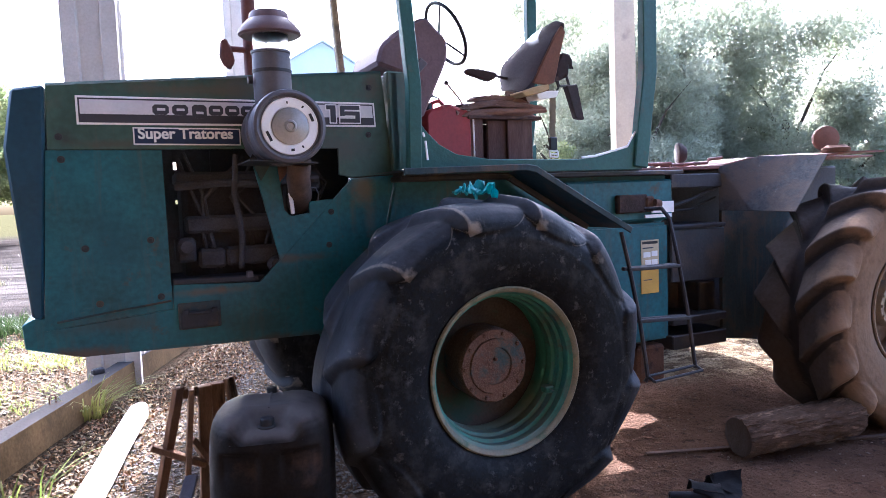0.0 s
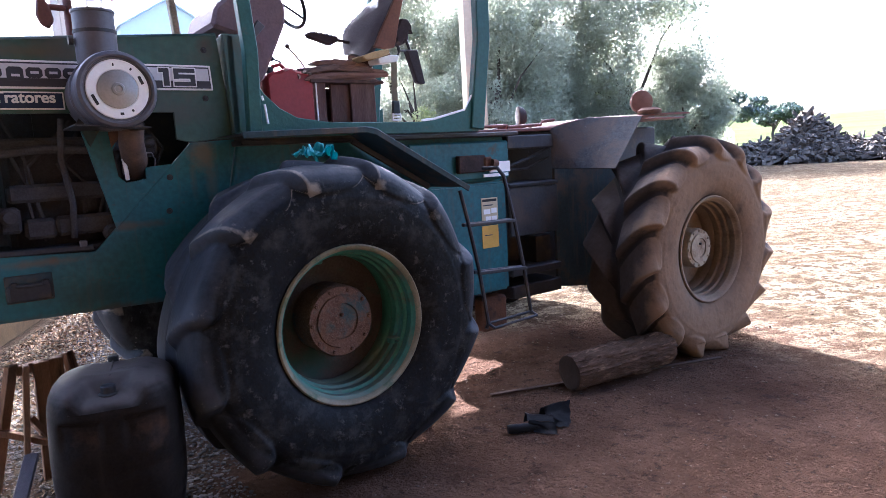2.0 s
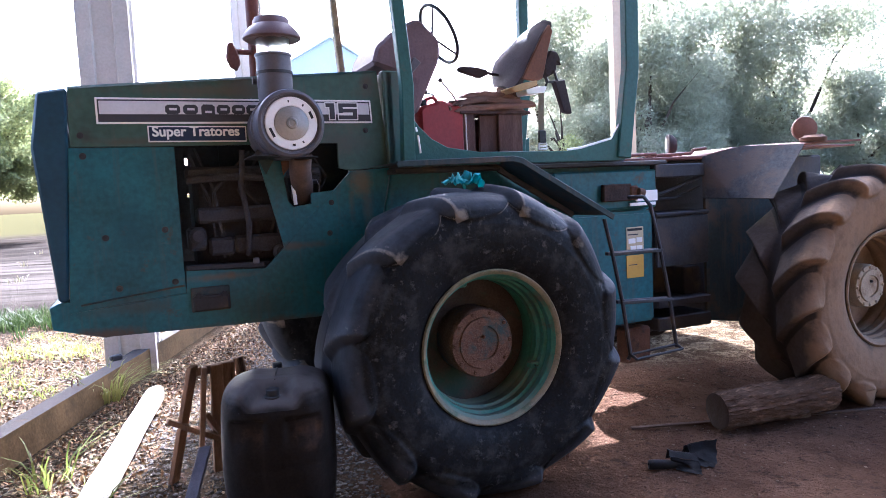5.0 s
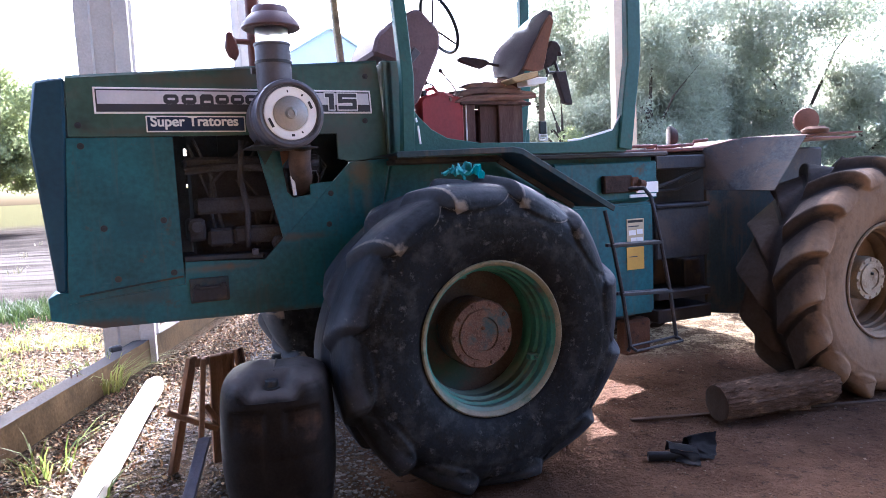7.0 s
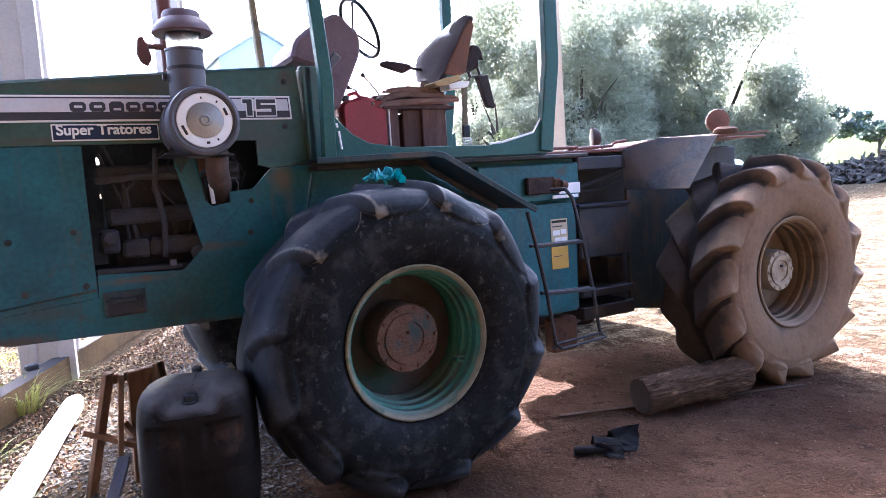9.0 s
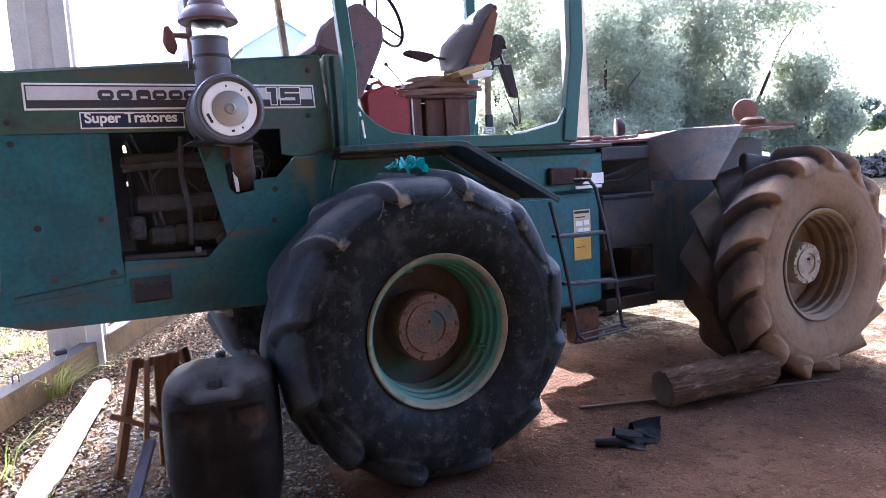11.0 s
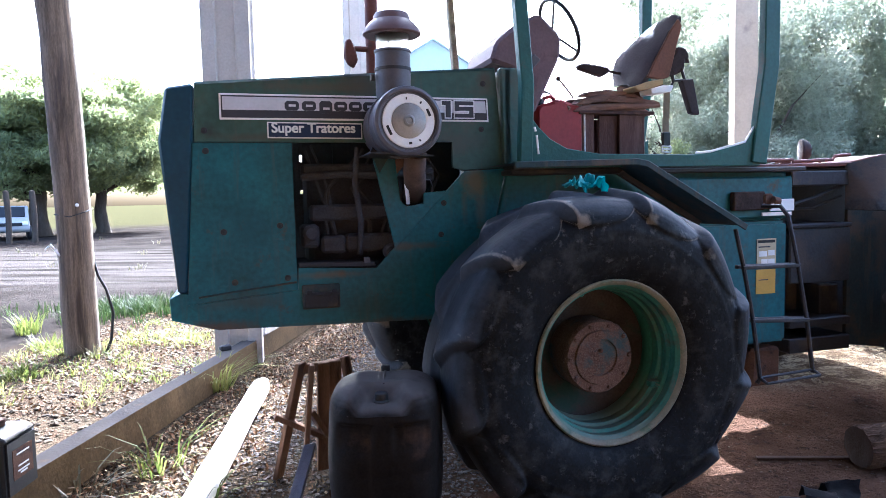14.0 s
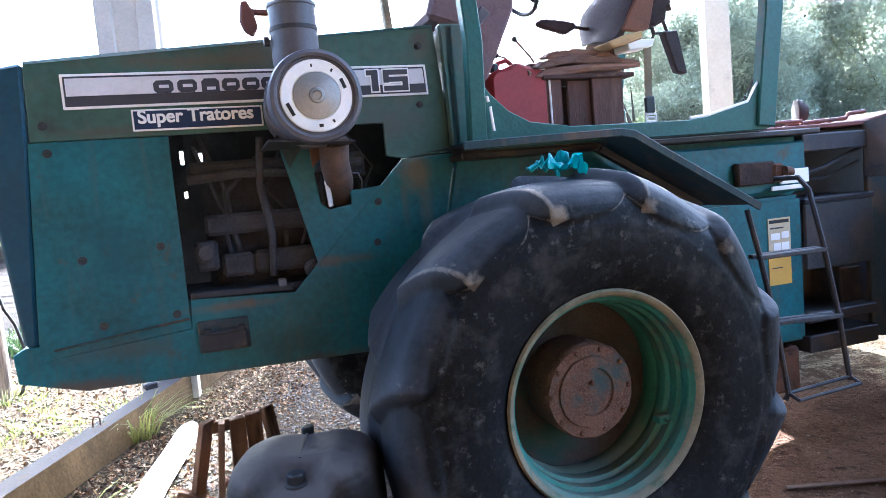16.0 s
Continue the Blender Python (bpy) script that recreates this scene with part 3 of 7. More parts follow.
def ground_material():
    m = bpy.data.materials.new("earth_and_gravel")
    m.use_nodes = True
    nt = m.node_tree
    n, l = nt.nodes, nt.links
    b = n["Principled BSDF"]
    geo = n.new("ShaderNodeNewGeometry")

    def tex(scale, detail=6, rough=0.6):
        t = n.new("ShaderNodeTexNoise")
        t.inputs["Scale"].default_value, t.inputs["Detail"].default_value, t.inputs["Roughness"].default_value = scale, detail, rough
        l.new(geo.outputs["Position"], t.inputs["Vector"])
        return t.outputs[0]

    def ramp(src, lo, hi):
        r = n.new("ShaderNodeMapRange")
        r.inputs["From Min"].default_value, r.inputs["From Max"].default_value = lo, hi
        l.new(src, r.inputs["Value"])
        return r.outputs[0]

    def mix(f, a, c):
        x = n.new("ShaderNodeMix")
        x.data_type = "RGBA"
        l.new(f, x.inputs["Factor"])
        for sock, val in (("A", a), ("B", c)):
            if isinstance(val, tuple):
                x.inputs[sock].default_value = (*val, 1)
            else:
                l.new(val, x.inputs[sock])
        return x.outputs["Result"]

    def math_node(op, a, c):
        x = n.new("ShaderNodeMath")
        x.operation = op
        for i, val in enumerate((a, c)):
            if isinstance(val, (int, float)):
                x.inputs[i].default_value = val
            else:
                l.new(val, x.inputs[i])
        return x.outputs[0]

    def along(v):
        d = n.new("ShaderNodeVectorMath")
        d.operation = "DOT_PRODUCT"
        l.new(geo.outputs["Position"], d.inputs[0])
        d.inputs[1].default_value = v
        return d.outputs["Value"]

    side, fwd = along(V), along(U)
    wob = math_node("MULTIPLY", math_node("SUBTRACT", tex(0.8, 4), 0.5), 1.2)
    dirt = mix(ramp(tex(1.6, 8), 0.35, 0.65), (0.047, 0.0255, 0.0165), (0.083, 0.048, 0.031))
    dirt = mix(ramp(tex(30, 8, 0.7), 0.60, 0.70), dirt, (0.115, 0.076, 0.052))
    dirt = mix(ramp(tex(13, 8, 0.7), 0.56, 0.63), dirt, (0.034, 0.021, 0.015))
    dirt = mix(ramp(tex(4.5, 8, 0.7), 0.56, 0.66), dirt, (0.034, 0.021, 0.016))
    gravel = mix(ramp(tex(60, 4), 0.4, 0.6), (0.036, 0.027, 0.018), (0.080, 0.060, 0.039))
    gravel = mix(ramp(tex(9, 8, 0.75), 0.5, 0.6), gravel, (0.06, 0.038, 0.024))
    sand = mix(ramp(tex(0.9, 9, 0.7), 0.4, 0.62), (0.165, 0.135, 0.085), (0.085, 0.062, 0.035))
    sand = mix(ramp(tex(5, 9, 0.75), 0.49, 0.54), sand, (0.038, 0.026, 0.016))
    sand = mix(ramp(tex(24, 8, 0.7), 0.52, 0.57), sand, (0.036, 0.024, 0.016))
    rut = n.new("ShaderNodeCombineXYZ")
    l.new(math_node("MULTIPLY", side, 0.35), rut.inputs[0])
    l.new(math_node("MULTIPLY", fwd, 1.7), rut.inputs[1])
    ruts = n.new("ShaderNodeTexNoise")
    ruts.inputs["Scale"].default_value, ruts.inputs["Detail"].default_value, ruts.inputs["Roughness"].default_value = 2.2, 9, 0.72
    l.new(rut.outputs[0], ruts.inputs["Vector"])
    sand = mix(ramp(ruts.outputs[0], 0.50, 0.60), sand, (0.050, 0.034, 0.020))
    grass = mix(ramp(tex(0.05, 6), 0.4, 0.6), (0.048, 0.062, 0.022), (0.065, 0.074, 0.030))
    grass = mix(ramp(tex(1.5, 6), 0.5, 0.65), grass, (0.034, 0.046, 0.016))
    grass = mix(ramp(math_node("ADD", side, math_node("MULTIPLY", wob, 8.0)), 4.0, -8.0), grass, (0.034, 0.031, 0.015))
    left = ramp(math_node("ADD", side, wob), -0.2, -0.7)
    col = mix(left, dirt, gravel)
    beyond = math_node("MULTIPLY", ramp(math_node("ADD", fwd, math_node("MULTIPLY", wob, 0.6)), 1.5, 2.1), ramp(side, 0.6, 1.3))
    col = mix(beyond, col, sand)
    open_yard = ramp(math_node("ADD", side, math_node("MULTIPLY", wob, 0.8)), 3.2, 4.6)
    col = mix(open_yard, col, sand)
    back = ramp(math_node("ADD", fwd, math_node("MULTIPLY", wob, 2.0)), 4.6, 6.2)
    col = mix(back, col, sand)
    dist = n.new("ShaderNodeVectorMath")
    dist.operation = "LENGTH"
    l.new(geo.outputs["Position"], dist.inputs[0])
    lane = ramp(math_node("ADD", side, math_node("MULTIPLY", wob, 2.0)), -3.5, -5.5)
    # dark yard soil: the trees' long shade is partly put into its colour
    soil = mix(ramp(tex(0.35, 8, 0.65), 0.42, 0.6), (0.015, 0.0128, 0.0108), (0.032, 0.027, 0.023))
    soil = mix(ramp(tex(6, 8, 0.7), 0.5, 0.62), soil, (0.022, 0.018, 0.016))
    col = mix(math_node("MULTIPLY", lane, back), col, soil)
    strip = n.new("ShaderNodeCombineXYZ")
    l.new(math_node("MULTIPLY", side, 0.10), strip.inputs[0])
    l.new(math_node("MULTIPLY", fwd, 1.1), strip.inputs[1])
    tracks = n.new("ShaderNodeTexNoise")
    tracks.inputs["Scale"].default_value, tracks.inputs["Detail"].default_value = 1.6, 6
    l.new(strip.outputs[0], tracks.inputs["Vector"])
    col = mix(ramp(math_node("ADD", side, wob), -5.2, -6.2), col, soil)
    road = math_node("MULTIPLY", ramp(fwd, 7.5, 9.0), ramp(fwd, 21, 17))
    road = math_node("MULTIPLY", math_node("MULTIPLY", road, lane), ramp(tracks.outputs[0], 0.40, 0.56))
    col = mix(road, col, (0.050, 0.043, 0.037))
    far = ramp(math_node("ADD", dist.outputs["Value"], math_node("MULTIPLY", wob, 6.0)), 48, 60)
    col = mix(far, col, grass)
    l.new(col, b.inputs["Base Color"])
    b.inputs["Roughness"].default_value = 0.95
    b.inputs["Specular IOR Level"].default_value = 0.0
    h = math_node("ADD", math_node("MULTIPLY", tex(5, 8, 0.65), 1.0), math_node("MULTIPLY", tex(45, 5, 0.6), 0.3))
    bp = n.new("ShaderNodeBump")
    bp.inputs["Strength"].default_value, bp.inputs["Distance"].default_value = 0.9, 0.10
    l.new(h, bp.inputs["Height"])
    l.new(bp.outputs[0], b.inputs["Normal"])
    return m


def build_ground():
    bm = bmesh.new()
    cx, cy, segs, radius, rings = -0.3, -0.6, 150, 0.06, []
    while radius < 2200:
        rings.append([bm.verts.new((cx + radius * math.cos(2 * math.pi * k / segs), cy + radius * math.sin(2 * math.pi * k / segs), 0)) for k in range(segs)])
        radius *= 1.055 if radius > 0.8 else 1.25
    for ring in rings:
        for v in ring:
            v.co.z = ground_z(v.co.x, v.co.y)
    bm.faces.new(rings[0])
    for a, b in zip(rings, rings[1:]):
        for k in range(segs):
            k2 = (k + 1) % segs
            bm.faces.new((a[k], a[k2], b[k2], b[k]))
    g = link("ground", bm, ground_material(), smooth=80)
    tagged(g, "bare brown earth with gravel and pale sandy yard", "ground", kind="structure")


build_ground()


def shed_box(name, centre, width, depth, z0, z1, material, label, category, groove=True, turn=None):
    """An upright box turned to the shed's axes."""
    bm = bmesh.new()
    w, d = width / 2, depth / 2
    poly = [(-w, -d), (w, -d), (w, d), (-w, d)]
    if groove:      # precast post with a shallow channel down two faces
        g = 0.025
        poly = [(-w, -d), (-w * 0.45, -d), (-w * 0.38, -d + g), (w * 0.38, -d + g), (w * 0.45, -d), (w, -d),
                (w, -d * 0.45), (w - g, -d * 0.38), (w - g, d * 0.38), (w, d * 0.45), (w, d), (-w, d)]
    steps = 14
    rings = [[bm.verts.new((x, y, z0 + (z1 - z0) * i / steps)) for x, y in poly] for i in range(steps + 1)]
    for a, b in zip(rings, rings[1:]):
        for k in range(len(poly)):
            k2 = (k + 1) % len(poly)
            bm.faces.new((a[k], a[k2], b[k2], b[k]))
    bm.faces.new(list(reversed(rings[0])))
    bm.faces.new(rings[-1])
    rough_up(bm, 0.004, 2.3)
    ob = link(name, bm, material, smooth=25)
    ob.matrix_world = pose(centre[0], centre[1], 0, 0, 0, math.degrees(math.atan2(V.y, V.x)) if turn is None else turn)
    return tagged(ob, label, category, kind="structure")


shed_box("column_1", (-1.76, 3.40), 0.45, 0.42, 0.0, 7.3, M_CONCRETE, "pale precast concrete shed column, weathered", "column", turn=-8)
shed_box("column_2", (0.31, 8.10), 0.42, 0.42, 0.0, 7.3, M_CONCRETE, "pale precast concrete shed column, weathered", "column")
shed_box("column_3", (5.72, 5.12), 0.33, 0.30, 0.0, 7.3, M_POSTBEIGE, "beige concrete post standing behind the tractor", "column", groove=False)

# ground beam along the column row
bm = bmesh.new()
NB = 60
rings = []
for i in range(NB + 1):
    p = -2.5 + i * 0.16
    c = U * p + V * (-2.725 - 0.045 * p)
    w = 0.082 + 0.003 * noise.noise(Vector((p * 3, 0, 0)))
    top = 0.262 + 0.004 * noise.noise(Vector((p * 4, 5, 0)))
    pts = [c - V * w, c - V * w * 0.9, c + V * w * 0.9, c + V * w]
    rings.append([bm.verts.new((q.x, q.y, z)) for q, z in zip(pts, (-0.2, top, top, -0.2))])
for a, b in zip(rings, rings[1:]):
    for k in range(4):
        bm.faces.new((a[k], a[(k + 1) % 4], b[(k + 1) % 4], b[k]))
bm.faces.new(rings[0])
bm.faces.new(rings[-1])
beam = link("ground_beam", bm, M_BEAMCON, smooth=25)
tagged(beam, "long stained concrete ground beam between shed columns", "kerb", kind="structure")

# unseen roof pieces, added to cast shade, over the columns and the bay behind the viewer; unseen back wall added to dim
# light from behind
TURN = math.degrees(math.atan2(V.y, V.x))
bm = bmesh.new()
for u, v, lu, lv in ((2.5, -1.02, 25.0, 2.76), (-5.75, -6.4, 8.5, 7.96), (-5.75, 5.4, 8.5, 10.04), (8.75, 4.2, 2.1, 7.66), (13.35, -2.70, 3.3, 0.60)):
    c = U * u + V * v
    box(bm, (c.x, c.y, 7.45), (lv, lu, 0.08), rot=(0, 0, TURN))
roof = link("ceiling", bm, M_DARKSTEEL, smooth=0)
tagged(roof, "unseen roof pieces added to cast shade", "roof", kind="structure")
bm = bmesh.new()
c = U * -10.1 + V * 0.0
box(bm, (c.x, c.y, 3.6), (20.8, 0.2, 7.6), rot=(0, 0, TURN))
tagged(link("wall_back", bm, M_BEAMCON, smooth=0), "plain unseen wall added to dim light from behind", "wall", kind="structure")

# ---- the tractor ----
tractor = thing("tractor", (0, 0.42, 0), "old teal articulated farm tractor, dusty and rusted, parked in shade", "tractor")
TRAC_INV = Matrix.Translation((0, -0.42, 0))


def tpart(name, bm, material, label="", smooth=35, parent=None):
    ob = link(name, bm, material, parent or tractor, label, smooth)
    if parent is None:
        ob.matrix_parent_inverse = TRAC_INV
    return ob


CY = 0.42                 # centre line of the tractor
NEAR, FAR = 0.0, 0.84     # hood sides


# wheels
def smooth(x, a, b):
    t = max(0.0, min(1.0, (x - a) / (b - a)))
    return t * t * (3 - 2 * t)


SCUFFS = (0.7, 0.5, 0.4, 0.45, 0.4, 0.5, 0.4, 0.5, 0.8, 1.1, 1.15, 1.1)       # how far each bar is scuffed


def tyre_bm(lug_h, phase, low, drop, fine=1, lugs=12, end=0.995, sweep=0.75):
    """Ply tyre round the local z axis, outer side at -z. Broad overlapping lugs sweep from the shoulders to the middle of the
    tread, each scooped out, rising to a crest and dropping off sharply, with a rounded tongue on the side wall."""
    bm = bmesh.new()
    wear_glint, pad, groove, wall = (bm.verts.layers.float.new(k) for k in ("wear_glint", "pad", "groove", "wall"))
    coarse = [(0.395, 0.235), (0.42, 0.262), (0.47, 0.285), (0.54, 0.301), (0.61, 0.305), (0.65, 0.303), (0.675, 0.299), (0.695, 0.294), (0.715, 0.287),
              (0.735, 0.279), (0.751, 0.266), (0.763, 0.252), (0.773, 0.235), (0.781, 0.215), (0.787, 0.192), (0.791, 0.165), (0.794, 0.135), (0.797, 0.10), (0.799, 0.065), (0.80, 0.03), (0.80, 0.01)]
    half = []
    for (r0, w0), (r1, w1) in zip(coarse, coarse[1:]):
        k = max(1, round(math.hypot(r1 - r0, w1 - w0) / (0.0075 if 0.64 < r0 < 0.8 else 0.016) * fine))
        half += [(r0 + (r1 - r0) * i / k, w0 + (w1 - w0) * i / k) for i in range(k)]
    half.append(coarse[-1])
    prof = [(r, -w) for r, w in half] + [(r, w) for r, w in reversed(half)]
    n = len(prof)
    seg = lugs * int((46 if lugs > 12 else 62) * fine)
    pitch = 2 * math.pi / lugs
    rings = []
    for i in range(seg):
        th = 2 * math.pi * i / seg
        ring = []
        for r, w in prof:
            side = -1 if w < 0 else 1
            across = abs(w) / 0.279 if r > 0.735 else 1.0
            turns = -(th + phase) / pitch - sweep * (1.0 - across) ** 1.35 + (0.5 if side > 0 else 0.0)
            ph, scuffed = turns % 1.0, SCUFFS[math.floor(turns) % len(SCUFFS)]
            f = low + (1 - low) * (min(ph / drop, 1.0) ** 1.5 if ph < drop else 1 - smooth(ph, drop, end))
            u = (ph - 0.50) / 0.46
            reach = 0.664 + 0.06 * min(1.2, abs(u)) ** 3
            on = smooth(r, reach, reach + 0.022)
            mid = smooth(abs(w), 0.012, 0.06)
            grow = 0.34 + 0.66 * smooth(r, 0.685, 0.785)          # thin tongue on the wall, full height on the tread
            h = lug_h * f * on * mid * grow
            scoop = 0.016 * (1 - f) * smooth(r, 0.70, 0.74) * (1 - smooth(r, 0.765, 0.785))
            out = 0.25 + 0.75 * smooth(r, 0.735, 0.80)
            rr = r + h * out
            ww = w + side * (h * math.sqrt(1 - out * out) - scoop)
            if 0.45 < r < 0.655:
                ww += side * (0.004 * smooth(r, 0.632, 0.640) * (1 - smooth(r, 0.645, 0.652)) + 0.003 * smooth(r, 0.50, 0.505) * (1 - smooth(r, 0.51, 0.515)))
            v = bm.verts.new((rr * math.cos(th), rr * math.sin(th), ww))
            tip = smooth(r, 0.675, 0.69) * (1 - smooth(across, 0.93, 0.80) if r > 0.735 else 1.0)
            # scuffed tips and tongue rims, plus crest lines painted as edge highlights
            v[wear_glint] = scuffed * max(1.0 * tip * (1 - smooth(r, 0.72, 0.77)) * smooth(ph, drop - 0.30, drop - 0.06) * (1 - smooth(ph, drop + 0.02, drop + 0.06)), 0.9 * tip * smooth(r, reach - 0.004, reach + 0.008) * (1 - smooth(r, reach + 0.012, reach + 0.022)),
                          0.85 * mid * on * smooth(ph, drop - 0.09, drop - 0.01) * (1 - smooth(ph, drop + 0.01, drop + 0.04)))
            v[wall] = 1.0 - 0.25 * smooth(r, 0.74, 0.78)
            # lug tops, carry the painted sky sheen
            v[pad] = (0.5 + 0.5 * f) * on * smooth(r, 0.69, 0.74)
            # recess between lugs, carries the painted groove shade
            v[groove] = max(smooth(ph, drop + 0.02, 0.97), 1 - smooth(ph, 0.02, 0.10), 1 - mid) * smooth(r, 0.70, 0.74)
            ring.append(v)
        rings.append(ring)
    for i in range(seg):
        a, b = rings[i], rings[(i + 1) % seg]
        for j in range(n - 1):
            bm.faces.new((a[j], b[j], b[j + 1], a[j + 1]))
    return bm


AXLE_Z, TYRE_R = 0.815, 0.86


def settle(ob, squash):
    """Presses the tyre's foot flat on the ground, with its bars worn back to the side wall."""
    for v in ob.data.vertices:
        z = v.co.z
        if z < -squash + 0.16:
            v.co.y = math.copysign(min(abs(v.co.y), 0.300), v.co.y)
        if z < -squash:
            v.co.z = -squash + (z + squash) * 0.2


def wheel(name, x, y, outward, tyre_mat, rim_mats, hub_mat, turn, rear, label):
    """A wheel with its outer face towards -y (outward = -1) or +y."""
    w = new(name)
    w.parent = tractor
    w.matrix_parent_inverse = TRAC_INV
    w["label"] = label
    w.matrix_basis = pose(x, y, AXLE_Z, 0, 0, 0 if outward < 0 else 180)
    face = AXIS_Y      # local z to -y
    tb = tyre_bm(0.078 if rear else 0.052, radians(turn), 0.05 if rear else 0.20, 0.76 if rear else 0.84, 1 if outward < 0 else 0.5, 15 if rear else 12, 0.96 if rear else 0.995, 0.9 if rear else 0.42)
    bmesh.ops.transform(tb, matrix=face @ pose(0, 0, 0, 180), verts=tb.verts)
    rough_up(tb, 0.004, 3.0, 2.0 + x)
    ty = part("tyre", tb, tyre_mat, w, "dusty tan tractor tyre with deep lugs" if rear else "worn black tractor tyre with rounded lugs", 55)
    settle(ty, 0.845 if rear else 0.815)
    # rim: outer lip, stepped barrel, dish
    f0 = 0.262
    bm = lathe(bmesh.new(), [(0.388, f0 - 0.02), (0.405, f0 - 0.012), (0.410, f0), (0.402, f0 + 0.008), (0.388, f0 + 0.004), (0.380, f0 - 0.012)], face, 64)
    part("rim_lip", bm, rim_mats[1], w, "scuffed rim lip", 50)
    bm = lathe(bmesh.new(), [(0.382, f0 - 0.01), (0.374, f0 - 0.028), (0.366, f0 - 0.034), (0.365, f0 - 0.070), (0.371, f0 - 0.077), (0.369, f0 - 0.084), (0.353, f0 - 0.090), (0.351, f0 - 0.125), (0.357, f0 - 0.131), (0.355, f0 - 0.138),
                             (0.340, f0 - 0.145), (0.337, f0 - 0.190), (0.343, f0 - 0.197), (0.335, f0 - 0.206), (0.335, f0 - 0.262), (0.345, f0 - 0.27), (0.345, f0 - 0.30)], face, 72)
    part("rim", bm, rim_mats[0], w, "", 50)
    bm = lathe(bmesh.new(), [(0.345, f0 - 0.299), (0.30, f0 - 0.325), (0.27, f0 - 0.318), (0.20, f0 - 0.335), (0.0, f0 - 0.335)], face, 64)
    rough_up(bm, 0.003, 12)
    part("wheel_disc", bm, rim_mats[0] if rear else M_DISC, w, "", 50)
    hub_r, hub_f = (0.155, 0.150) if rear else (0.188, 0.125)
    bm = lathe(bmesh.new(), [(hub_r * 0.98, f0 - 0.335), (hub_r, hub_f - 0.03), (hub_r * 0.985, hub_f - 0.012), (hub_r * 0.95, hub_f),
                             (hub_r * 0.74, hub_f), (hub_r * 0.72, hub_f + 0.01), (hub_r * 0.5, hub_f + 0.012), (hub_r * 0.48, hub_f + 0.002),
                             (hub_r * 0.16, hub_f + 0.004), (0, hub_f + 0.004)], face, 56)
    rough_up(bm, 0.003, 20)
    rough_up(bm, 0.003, 55)
    part("hub", bm, hub_mat, w, "", 40)
    bolt_me = None
    for k in range(12 if rear else 10):
        a = 2 * math.pi * k / (12 if rear else 10)
        r = hub_r * 0.87
        if bolt_me is None:
            bb = lathe(bmesh.new(), [(0.012, -0.004), (0.012, 0.006), (0.008, 0.009), (0, 0.009)], None, 6)
            ob = part("bolt", bb, hub_mat, w, "", 30)
            bolt_me = ob.data
        else:
            ob = new("bolt", bolt_me)
            ob.parent = w
        ob.matrix_basis = face @ pose(r * math.cos(a), r * math.sin(a), hub_f)
    bb = lathe(bmesh.new(), [(0.010, 0), (0.010, 0.012), (0.005, 0.016), (0, 0.016)], None, 10)
    nut = part("centre_nut", bb, M_RUST if not rear else M_BLACK, w)
    nut.matrix_basis = face @ pose(0.0, 0.035, hub_f + 0.006)
    if not rear:     # lugs that clamp the rim, and the valve bracket
        for k, a in enumerate((118, 98)):
            bb = bmesh.new()
            box(bb, (0, 0, 0), (0.05, 0.045, 0.05), bevel=0.008)
            tube(bb, [(0, 0, 0), (0, 0, 0.04)], 0.012, 8)
            c = part("rim_clamp", bb, rim_mats[0], w)
            c.matrix_basis = face @ pose(0.315 * math.cos(radians(a)), 0.315 * math.sin(radians(a)), f0 - 0.28)
        bb = bmesh.new()
        box(bb, (0, 0, 0), (0.055, 0.035, 0.05), bevel=0.006)
        tube(bb, [(0, 0, 0.0), (-0.005, 0.0, 0.05), (-0.012, 0, 0.07)], 0.007, 8)
        v = part("valve", bb, rim_mats[0], w)
        v.matrix_basis = face @ pose(0.335 * math.cos(radians(-28)), 0.335 * math.sin(radians(-28)), f0 - 0.12)
    return w


G, GE = M_RIMGREEN, M_RIMEDGE
wheel("wheel", 0.0, -0.62, -1, M_RUBBER, (G, GE), M_HUB, 141, False, "front wheel, green rim and muddy hub")
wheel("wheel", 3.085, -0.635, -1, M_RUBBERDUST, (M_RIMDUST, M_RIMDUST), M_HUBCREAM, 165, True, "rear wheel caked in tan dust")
wheel("wheel", 0.0, 2 * CY + 0.62, 1, M_RUBBER, (G, GE), M_HUB, 13, False, "far front wheel")
wheel("wheel", 3.085, 2 * CY + 1.08, 1, M_RUBBERDUST, (M_RIMDUST, M_RIMDUST), M_HUBCREAM, 2, True, "far rear wheel")

# axles
for x, yf in ((0.0, 1.19), (3.085, 1.65)):
    bm = bmesh.new()
    tube(bm, [(x, -0.35, AXLE_Z), (x, 0.1, AXLE_Z), (x, 0.18, AXLE_Z), (x, 0.66, AXLE_Z), (x, 0.74, AXLE_Z), (x, yf, AXLE_Z)], [0.12, 0.12, 0.22, 0.22, 0.12, 0.12], 16)
    tpart("axle", bm, M_DARKSTEEL)

# hood: near side in panels round the engine opening, 18 mm sheet, top and far side
T = 0.018


def panel(name, poly, material, y=NEAR, t=T, label="", bevel=0.003):
    return tpart(name, prism(bmesh.new(), poly, y, y + t, bevel=bevel), material, label)


